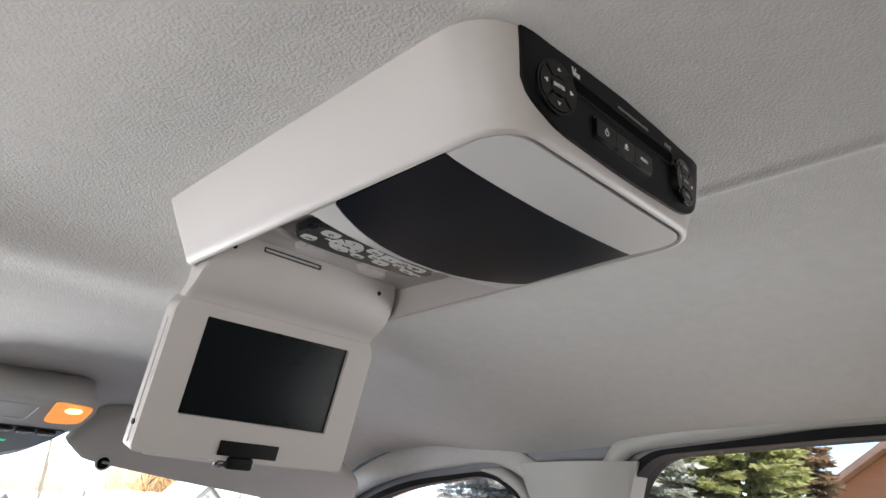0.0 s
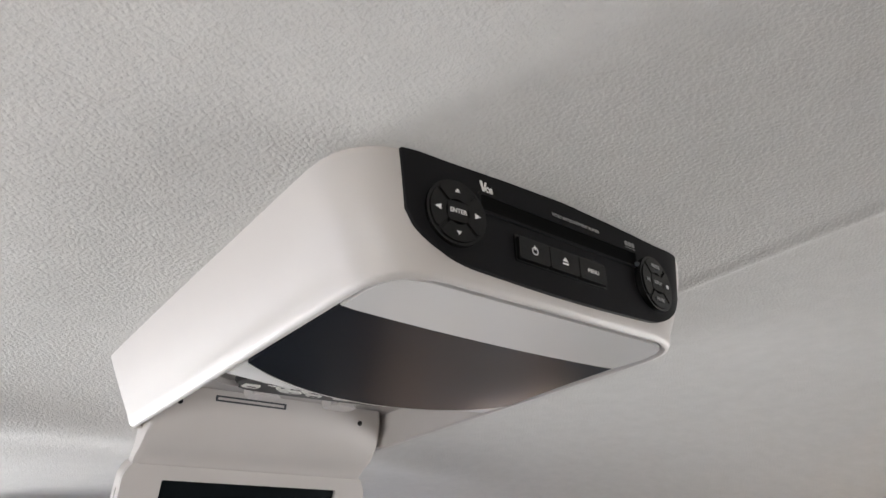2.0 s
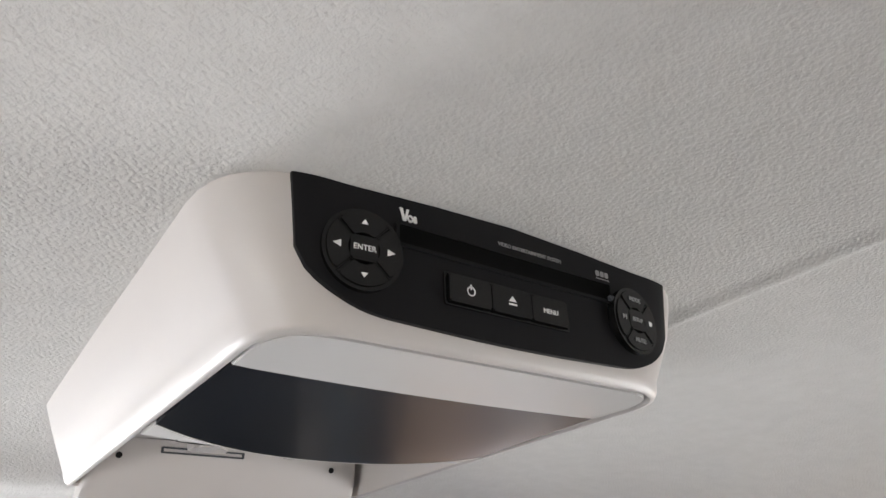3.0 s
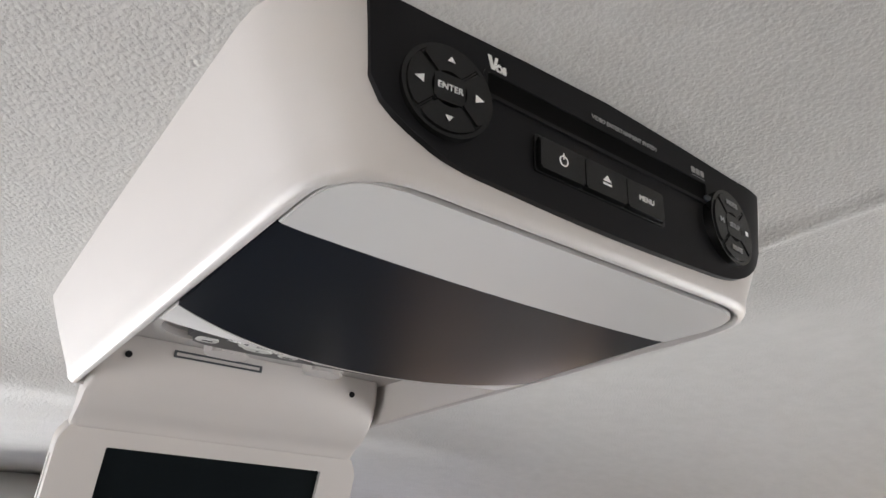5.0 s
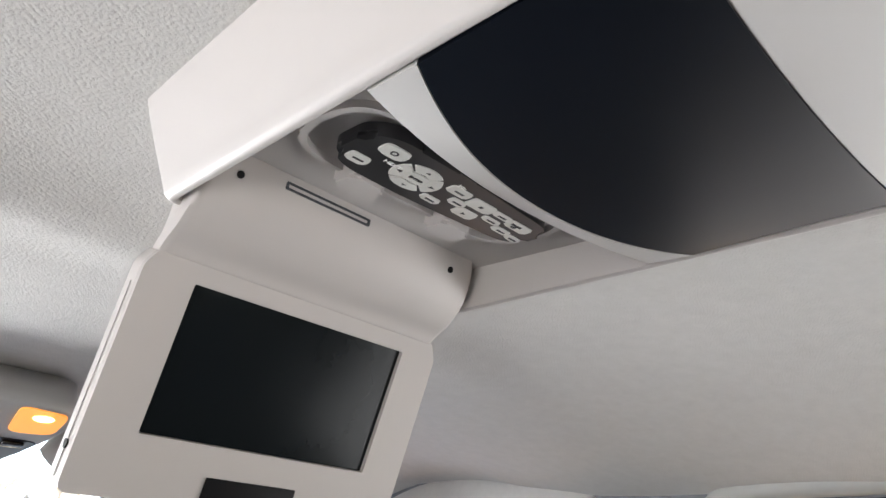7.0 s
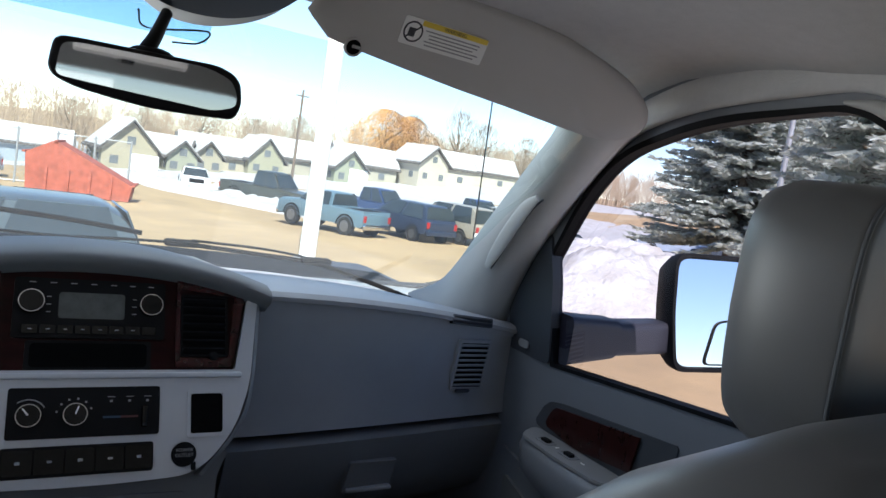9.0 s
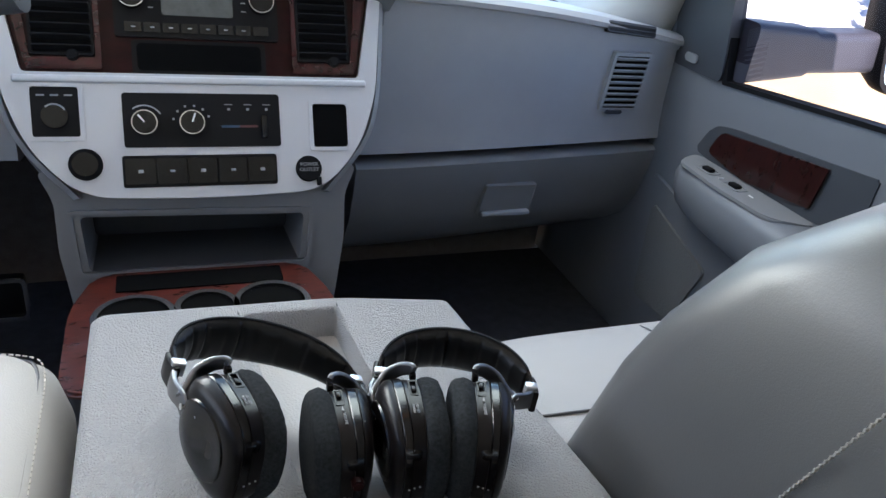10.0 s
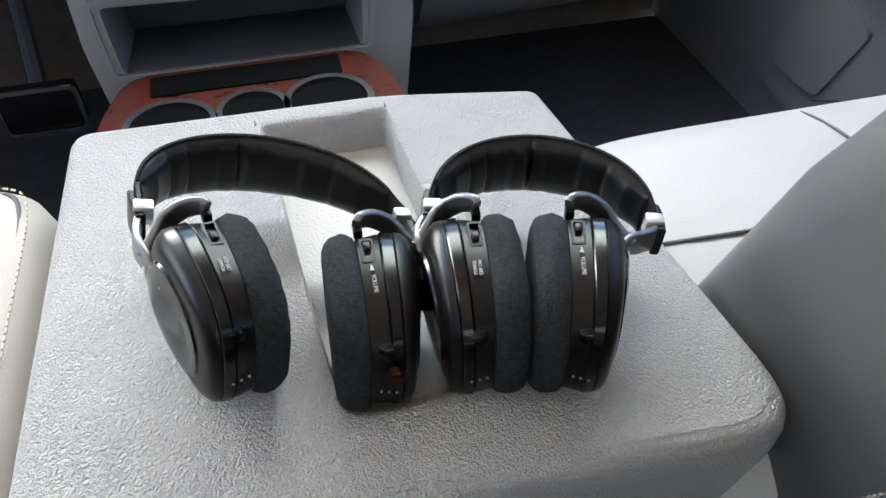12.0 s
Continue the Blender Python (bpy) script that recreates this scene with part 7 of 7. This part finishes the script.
    for sx in (-1, 1):
        for wy in (-hl * 0.62, hl * 0.62):
            bm = bmesh.new()
            cyl(bm, fr((sx * (W / 2 - 0.2), wy, R), (0, 1, 0), (0, 0, sx)), R, 0.22, 24, bev=0.03)
            wh = part("wheel", bm, TYRE, root, "black tyre")
            bm = bmesh.new()
            cyl(bm, fr((sx * (W / 2 + 0.012), wy, R), (0, 1, 0), (0, 0, sx)), R * 0.56, 0.015, 16, bev=0.004)
            part("rim", bm, RIM, wh)
            bm = bmesh.new()
            prism(bm, wedge((0, 0), R * 1.02, R * 1.2, 0, math.pi, 12), fr((sx * (W / 2 - 0.004), wy, R), (0, sx, 0), (0, 0, 1)), 0.02)
            part("wheel_arch", bm, RUBBER, root)
    LAMPR = mat("red tail lamp", (0.35, 0.02, 0.02), 0.25)
    for sx in (-1, 1):
        bm = bmesh.new()
        rbox(bm, (sx * (W / 2 - 0.12), -hl, 0.80), (0.16, 0.05, 0.26), 0.02)
        part("tail_lamp", bm, LAMPR, root, "red tail lamp")
        bm = bmesh.new()
        rbox(bm, (sx * (W / 2 - 0.22), hl - 0.02, 0.72), (0.32, 0.06, 0.16), 0.02)
        part("head_lamp", bm, LABELWHITE, root, "clear head lamp")
    bm = bmesh.new()
    rbox(bm, (0, hl + 0.02, 0.45), (W * 0.94, 0.12, 0.22), 0.04)
    part("front_bumper", bm, CHROME if style == "pickup" else paint, root)
    bm = bmesh.new()
    rbox(bm, (0, -hl - 0.02, 0.50), (W * 0.94, 0.12, 0.22), 0.04)
    part("rear_bumper", bm, CHROME if style == "pickup" else paint, root)
    bm = bmesh.new()
    rbox(bm, (0, hl + 0.01, 0.74), (W * 0.5, 0.04, 0.24), 0.01)
    part("grille", bm, RUBBER, root)
    if style == "pickup":
        bm = bmesh.new()
        framed(bm, rect(-W / 2 + 0.05, -hl + 0.04, W / 2 - 0.05, -0.66), rect(-W / 2 + 0.14, -hl + 0.12, W / 2 - 0.14, -0.74), Matrix.Translation((0, 0, 1.10)), 0.3)
        part("bed_rail", bm, paint, root)
        bm = bmesh.new()
        rbox(bm, (0, (-hl - 0.7) / 2, 1.085), (W - 0.3, hl - 0.9, 0.01))
        part("bed_floor", bm, RUBBER, root)
    return root


car("pickup_truck", "faded blue pickup truck parked on the lot", 11.2, 27.6, 26, (0.11, 0.18, 0.23), "pickup", 4.7, 1.75, 1.62)
car("pickup_truck", "dark blue pickup truck in the second row", 17.4, 36.5, 205, (0.025, 0.05, 0.13), "pickup", 5.4, 1.9, 1.85)
car("estate_car", "dark blue grey sport utility car", 14.6, 27.4, 12, (0.022, 0.034, 0.065), "suv", 4.4, 1.75, 1.60)
car("estate_car", "tan sport utility car on the lot", 16.9, 27.6, 14, (0.30, 0.27, 0.22), "suv", 4.7, 1.8, 1.72)
car("pickup_truck", "tan pickup truck bed beyond the pillar", 18.9, 26.6, 20, (0.28, 0.26, 0.21), "pickup", 5.2, 1.85, 1.75)
car("pickup_truck", "dark grey pickup truck with a chrome grille", 12.6, 40.5, 217, (0.05, 0.055, 0.05), "pickup", 5.8, 2.0, 1.98)
car("pickup_truck", "blue pickup truck near the fence", 27.0, 41.0, 190, (0.03, 0.07, 0.18), "pickup", 5.4, 1.9, 1.85)
car("saloon_car", "white saloon car by the snow bank", 9.9, 48.0, 172, (0.74, 0.74, 0.72), "sedan", 4.4, 1.75, 1.45)
car("estate_car", "grey sport utility car behind the fence", -2.9, 42.5, 90, (0.18, 0.19, 0.20), "suv", 4.7, 1.85, 1.72)
car("estate_car", "silver teal estate car parked close ahead", -0.95, 10.3, 92, (0.055, 0.075, 0.09), "suv", 4.7, 1.8, 1.62)
car("saloon_car", "pale blue hatchback by the trees", 34.2, 30.5, 62, (0.30, 0.36, 0.46), "sedan", 4.4, 1.75, 1.5)
car("saloon_car", "dark saloon car under the spruce", 38.8, 31.0, 70, (0.04, 0.05, 0.07), "sedan", 4.5, 1.8, 1.45)
car("saloon_car", "dark saloon car beyond the pillar", 15.5, 19.4, 20, (0.05, 0.06, 0.08), "sedan", 4.5, 1.8, 1.45)

# red dumpster
dz = ground_z(2.2, 34.0)
dump = thing("dumpster", "faded red steel dumpster with a peaked lid", "dumpster", at=(2.4, 33.5, dz))
dump.rotation_euler = (0, 0, radians(-12))
bm = bmesh.new()
loft(bm, [[(x, y, z) for x, z in ((-1.9, 0.1), (1.9, 0.1), (2.0, 0.75), (-0.9, 2.15), (-1.1, 2.15), (-2.0, 1.6))] for y in (-0.9, 0.9)])
part("bin", bm, RUST, dump, smooth=False)
for x in (-1.2, -0.4, 0.4, 1.2):
    bm = bmesh.new()
    rbox(bm, (x, -0.93, 0.6), (0.10, 0.08, 1.0), 0.01)
    part("stiffener", bm, RUST, dump)
bm = bmesh.new()
for a in ((-2.05, 1.62), (-0.95, 2.18), (2.05, 0.78)):
    rbox(bm, (a[0], 0, a[1]), (0.12, 1.95, 0.08), 0.01)
part("lid_edge", bm, RUST, dump)

# chain link fence at the left
fence = thing("chain_link_fence", "galvanised chain link fence beside the lot", "fence")
for i in range(9):
    x = -8 + i * 1.6
    bm = bmesh.new()
    cyl(bm, Matrix.Translation((x, 38.6, ground_z(x, 38.6))), 0.05, 2.6, 8)
    part("fence_post", bm, GALV, fence)
for z in (0.1, 2.5):
    bm = bmesh.new()
    tube(bm, [(-8, 38.6, ground_z(-8, 38.6) + z), (4.8, 38.6, ground_z(4.8, 38.6) + z)], 0.03, 6)
    part("fence_rail", bm, GALV, fence)
bm = bmesh.new()
for i in range(52):
    x = -8 + i * 0.25
    for s in (-1, 1):
        a = Vector((x, 38.6, ground_z(x, 38.6) + 0.1))
        b = a + Vector((s * 2.4, 0, 2.4))
        if -8 <= b.x <= 4.8:
            tube(bm, [a, b], 0.006, 3)
part("fence_mesh", bm, GALV, fence)


# ---- houses ----
def house(x, y, heading, w, d, h, roof_h, wall_c, garage=False, snowy=True):
    z0 = ground_z(x, y) - 0.3
    root = thing("house", "detached house with a snow covered roof" if snowy else "brick house with a bare brown roof", "house", group="houses beyond the lot", at=(x, y, z0))
    root.rotation_euler = (0, 0, radians(heading))
    wm = mat("painted siding", tuple(v * 0.8 for v in wall_c), 0.8, vary=0.06, vscale=1, bump=0.3, bscale=4, stretch=(0.1, 0.1, 6), dist=0.03)
    rm = mat("shingle", (0.10, 0.09, 0.085) if snowy else (0.30, 0.22, 0.18), 0.9, vary=0.2, vscale=2)
    bm = bmesh.new()
    prof = [(-w / 2, 0), (w / 2, 0), (w / 2, h), (0, h + roof_h), (-w / 2, h)]
    loft(bm, [[(a, yy, b) for a, b in prof] for yy in (-d / 2, d / 2)])
    part("walls", bm, wm, root, smooth=False)
    for s in (-1, 1):
        bm = bmesh.new()
        o = 0.45
        k = roof_h / (w / 2)
        q = [(0, h + roof_h + 0.02), (s * (w / 2 + o), h - o * k + 0.02)]
        loft(bm, [[(q[0][0], yy, q[0][1]), (q[1][0], yy, q[1][1]), (q[1][0], yy, q[1][1] + 0.18), (q[0][0], yy, q[0][1] + 0.22)] for yy in (-d / 2 - 0.5, d / 2 + 0.5)])
        rf = part("roof", bm, rm, root, "dark shingle roof", smooth=False)
        if not snowy:
            continue
        bm = bmesh.new()
        loft(bm, [[(q[0][0] * 0.9, yy, q[0][1] + 0.225), (q[1][0] * 0.93, yy, q[1][1] + 0.05 * k + 0.25 + 0.0), (q[1][0] * 0.93, yy, q[1][1] + 0.45), (q[0][0], yy, q[0][1] + 0.42)] for yy in (-d / 2 - 0.3, d / 2 + 0.2)])
        part("roof_snow", bm, SNOW, rf, "lying snow")
    glassm = mat("house window glass", (0.13, 0.14, 0.15), 0.2, vary=0.2)
    spots = [(-w * 0.28, h * 0.55), (w * 0.28, h * 0.55)] + ([(0, h + roof_h * 0.3)] if roof_h > 1.4 else [])
    for a, b in spots:
        if garage and a > 0:
            bm = bmesh.new()
            rbox(bm, (a, -d / 2 - 0.03, 1.15), (2.6, 0.08, 2.2), 0.02)
            part("garage_door", bm, POLEWHITE, root, "white garage door")
            continue
        bm = bmesh.new()
        framed(bm, rect(a - 0.5, b - 0.5, a + 0.5, b + 0.5), rect(a - 0.40, b - 0.40, a + 0.40, b + 0.40), fr((0, -d / 2 - 0.05, 0), (1, 0, 0), (0, 0, 1)), 0.08)
        wi = part("window", bm, wm, root)
        bm = bmesh.new()
        rbox(bm, (a, -d / 2 - 0.01, b), (0.82, 0.03, 0.82))
        part("pane", bm, glassm, wi, smooth=False)
    for s in (-1, 1):
        for b in (-d * 0.25, d * 0.25):
            bm = bmesh.new()
            rbox(bm, (s * (w / 2 + 0.02), b, h * 0.55), (0.06, 0.8, 0.8), 0.01)
            part("window", bm, glassm, root)
    return root


for hx, hy, hd, w, d, h, rh, c_, gar in ((0.6, 80, 86, 5.5, 8, 2.4, 1.3, (0.33, 0.38, 0.42), False), (9.3, 80, 8, 5.2, 6, 2.7, 2.6, (0.40, 0.35, 0.25), True), (14.0, 86, 70, 5, 6, 2.3, 1.6, (0.34, 0.33, 0.26), False), (15.2, 83, 6, 3.2, 4, 2.2, 1.5, (0.33, 0.33, 0.25), False), (20.5, 90, 84, 5.5, 8, 2.4, 1.8, (0.42, 0.37, 0.28), False), (18.6, 86, 4, 3.0, 4, 2.3, 1.5, (0.40, 0.36, 0.27), False), (25.5, 89, 8, 4.4, 6, 2.4, 2.3, (0.36, 0.34, 0.24), False), (31.2, 92, 80, 5.5, 9, 2.6, 2.0, (0.40, 0.37, 0.30), False), (34.6, 84, 6, 4.2, 5, 2.3, 1.9, (0.33, 0.34, 0.25), True), (39.5, 89, 82, 6, 8, 2.6, 2.0, (0.42, 0.39, 0.31), False), (46.5, 86, 12, 5.0, 6, 3.6, 2.0, (0.55, 0.50, 0.40), False), (51.5, 89, 80, 6, 8, 3.2, 1.9, (0.58, 0.52, 0.42), False), (60, 92, 75, 6, 10, 2.8, 1.9, (0.55, 0.5, 0.4), False), (-9, 86, 80, 6, 9, 2.6, 1.6, (0.5, 0.5, 0.48), False)):
    house(hx, hy, hd, w, d, h, rh, c_, garage=gar)
house(29.5, 4.4, 84, 7, 11, 2.7, 2.3, (0.50, 0.27, 0.17), snowy=False)
util = thing("utility_pole", "tall dark wooden utility pole beyond the lot", "utility pole")
bm = bmesh.new()
cyl(bm, Matrix.Translation((23.8, 70, ground_z(23.8, 70))), 0.16, 9.6, 10, r2=0.10)
part("pole_shaft", bm, BARK, util)
bm = bmesh.new()
rbox(bm, (23.8, 70, ground_z(23.8, 70) + 9.0), (1.3, 0.12, 0.12))
part("crossarm", bm, BARK, util)


# ---- trees ----
def bare_tree(x, y, h, spread, seed, twig, label, name="bare_tree", n=120, droop=0.0):
    rnd = random.Random(seed)
    z0 = ground_z(x, y) - 0.2
    root = thing(name, label, "tree", group="trees beyond the lot", at=(x, y, z0))
    bm = bmesh.new()
    tube(bm, [(0, 0, 0), (rnd.uniform(-.2, .2), 0, h * 0.25), (rnd.uniform(-.4, .4), 0.1, h * 0.6), (0, 0, h * 0.85)], 0.035 * h * 0.6, 7, up=(0, 1, 0), scale=lambda t: 1 - 0.85 * t)
    for i in range(9):
        a, zz = rnd.uniform(0, 6.28), h * rnd.uniform(0.2, 0.6)
        e = Vector((math.cos(a) * spread * 0.55, math.sin(a) * spread * 0.55, zz + h * rnd.uniform(0.15, 0.35)))
        tube(bm, [Vector((0, 0, zz)), Vector((0, 0, zz)).lerp(e, 0.5) + Vector((0, 0, -0.1)), e], 0.012 * h, 5, up=(0.1, 1, 0.2), scale=lambda t: 1 - 0.7 * t)
    part("trunk", bm, BARK, root)
    vs, fs = [], []
    for i in range(n * 14):
        a, r, f = rnd.uniform(0, 6.28), spread * math.sqrt(rnd.random()), rnd.random()
        zz = h * (0.32 + 0.68 * f)
        rr = r * math.sin(math.pi * min(0.97, 0.22 + 0.75 * f)) ** 0.7
        p = Vector((math.cos(a) * rr, math.sin(a) * rr, zz))
        d = Vector((math.cos(a) * 0.5 + rnd.uniform(-.4, .4), math.sin(a) * 0.5 + rnd.uniform(-.4, .4), (1 if not droop else -droop) + rnd.uniform(-.3, .3))).normalized()
        ln, w = rnd.uniform(0.5, 1.3) * h * 0.10, 0.012 + 0.004 * h * rnd.random()
        s = Vector((d.y, -d.x, 0.3)).normalized() * w
        k = len(vs)
        vs += [p - s, p + s, p + d * ln]
        fs.append((k, k + 1, k + 2))
    me = bpy.data.meshes.new("crown")
    me.from_pydata([tuple(v) for v in vs], [], fs)
    me.materials.append(twig)
    cr = new("crown", me)
    cr.parent = root
    return root


for i, (x, y, h, s, tw) in enumerate(((21, 100, 8, 3.2, TWIG), (29, 104, 7, 3, TWIG), (36, 106, 8, 3.4, TWIG), (14, 104, 7, 3, TWIG), (58, 96, 11, 4, TWIG), (64, 98, 10, 4, TWIG), (71, 96, 9, 4, TWIG), (54, 104, 10, 4, TWIG), (68, 92, 7, 3.2, TWIG), (78, 94, 9, 4, TWIG), (6, 106, 7, 3, TWIG), (-6, 104, 8, 3, TWIG))):
    bare_tree(x, y, h, s, 10 + i, tw, "bare tan winter tree beyond the houses")
bare_tree(45.5, 96, 10.5, 5.2, 40, WILLOW, "orange winter willow beyond the houses", n=520, droop=0.3)
bare_tree(50.0, 97, 9.8, 4.6, 41, WILLOW, "orange winter willow beyond the houses", n=440, droop=0.3)


def woods():
    """A belt of bare winter trees behind the houses."""
    rnd = random.Random(77)
    vs, fs = [], []
    for i in range(950):
        x = -45 + 170 * rnd.random()
        y = 108 + rnd.uniform(-4, 14)
        h = 6.8 + 4.0 * max(0.0, noise.noise(Vector((x * 0.09, 1.7, 0)))) + rnd.uniform(-1, 1.6)
        z0 = ground_z(x, y)
        def blade(p, q, w):
            k = len(vs)
            vs.extend([p - Vector((w, 0, 0)), p + Vector((w, 0, 0)), q])
            fs.append((k, k + 1, k + 2))
        blade(Vector((x, y, z0)), Vector((x + rnd.uniform(-.4, .4), y, z0 + h)), 0.10)
        for j in range(64):
            f = rnd.uniform(0.2, 0.95)
            a, r = rnd.uniform(0, 6.28), 1.9 * (1.1 - f) ** 0.7 * rnd.random() ** 0.5
            p = Vector((x + math.cos(a) * r, y + math.sin(a) * r, z0 + h * f))
            blade(p, p + Vector((math.cos(a) * 0.45 + rnd.uniform(-.2, .2), 0, rnd.uniform(0.4, 1.3))), rnd.uniform(0.012, 0.05))
    me = bpy.data.meshes.new("bare_woods")
    me.from_pydata([tuple(v) for v in vs], [], fs)
    me.materials.append(TWIG)
    tagged(new("bare_woods", me), "belt of bare tan winter trees", "trees", kind="stuff")


woods()


def spruce(x, y, h, r, seed, needle, label, dens=1.0):
    rnd = random.Random(seed)
    z0 = ground_z(x, y) - 0.2
    root = thing("spruce_tree", label, "tree", group="spruces beside the truck", at=(x, y, z0))
    bm = bmesh.new()
    tube(bm, [(0, 0, 0), (0.03, 0, h * 0.5), (0, 0, h * 0.97)], 0.022 * h, 8, up=(0, 1, 0), scale=lambda t: 1.02 - t * 0.97)
    vs, fs = [], []
    tiers = int(h * 3.2 * dens)
    for k in range(tiers):
        f = (k + rnd.random()) / tiers
        z = h * (0.15 + 0.83 * f)
        rad = r * (1 - f) ** 0.85 * rnd.uniform(0.75, 1.1) + 0.15
        for b in range(max(4, int(11 * (1 - f * 0.6)))):
            a = rnd.uniform(0, 6.28)
            L_ = rad * rnd.uniform(0.7, 1.05)
            tip = Vector((math.cos(a) * L_, math.sin(a) * L_, z - 0.16 * L_ + 0.08 * L_ * rnd.random()))
            st_ = Vector((0, 0, z))
            if rnd.random() < 0.35:
                tube(bm, [st_, st_.lerp(tip, 0.5) + Vector((0, 0, -0.05 * L_)), tip], 0.02, 4, up=(0.1, 0.3, 1), scale=lambda t: 1 - 0.7 * t)
            steps = int(10 + L_ * 13)
            for q in range(steps):
                t = 0.18 + 0.82 * (q + rnd.random()) / steps
                p = st_.lerp(tip, t) + Vector((0, 0, -0.06 * L_ * math.sin(math.pi * t)))
                for s in (-1, 1):
                    d = Vector((math.cos(a + s * rnd.uniform(0.5, 1.2)), math.sin(a + s * rnd.uniform(0.5, 1.2)), rnd.uniform(-0.45, 0.35)))
                    ln = rnd.uniform(0.16, 0.36) * (1.15 - 0.4 * t) * (0.55 + 0.06 * h)
                    w = Vector((rnd.uniform(-1, 1), rnd.uniform(-1, 1), rnd.uniform(-1, 1))).normalized() * ln * 0.30
                    n0 = len(vs)
                    vs += [p - w, p + w, p + d * ln + w * 0.3]
                    fs.append((n0, n0 + 1, n0 + 2))
    part("trunk", bm, BARK, root)
    me = bpy.data.meshes.new("crown")
    me.from_pydata([tuple(v) for v in vs], [], fs)
    me.materials.append(needle)
    cr = new("crown", me)
    cr.parent = root
    return root


spruce(25.5, 19.5, 13.0, 4.6, 3, NEEDLES, "blue green spruce tree beside the lot", 2.3)
spruce(29.5, 17.0, 14.0, 4.4, 5, NEEDLESDRY, "rusty brown spruce tree beside the lot", 1.3)
spruce(33.0, 20.5, 12.0, 4.0, 6, NEEDLES, "blue green spruce tree beside the lot", 1.2)
spruce(13.6, 7.5, 8.5, 2.4, 8, NEEDLES, "young blue green spruce beside the truck", 2.4)
spruce(15.2, 5.9, 8.5, 2.3, 9, NEEDLESGREEN, "young yellow green spruce beside the truck", 2.6)
spruce(16.6, 4.95, 6.2, 1.1, 11, NEEDLESDRY, "rusty young spruce beside the truck", 2.0)
lp = thing("lamp_post", "thin pale lamp post beside the spruces", "lamp post")
bm = bmesh.new()
cyl(bm, Matrix.Translation((19.5, 13.6, ground_z(19.5, 13.6))), 0.10, 10, 12, r2=0.06)
part("post", bm, GALV, lp)
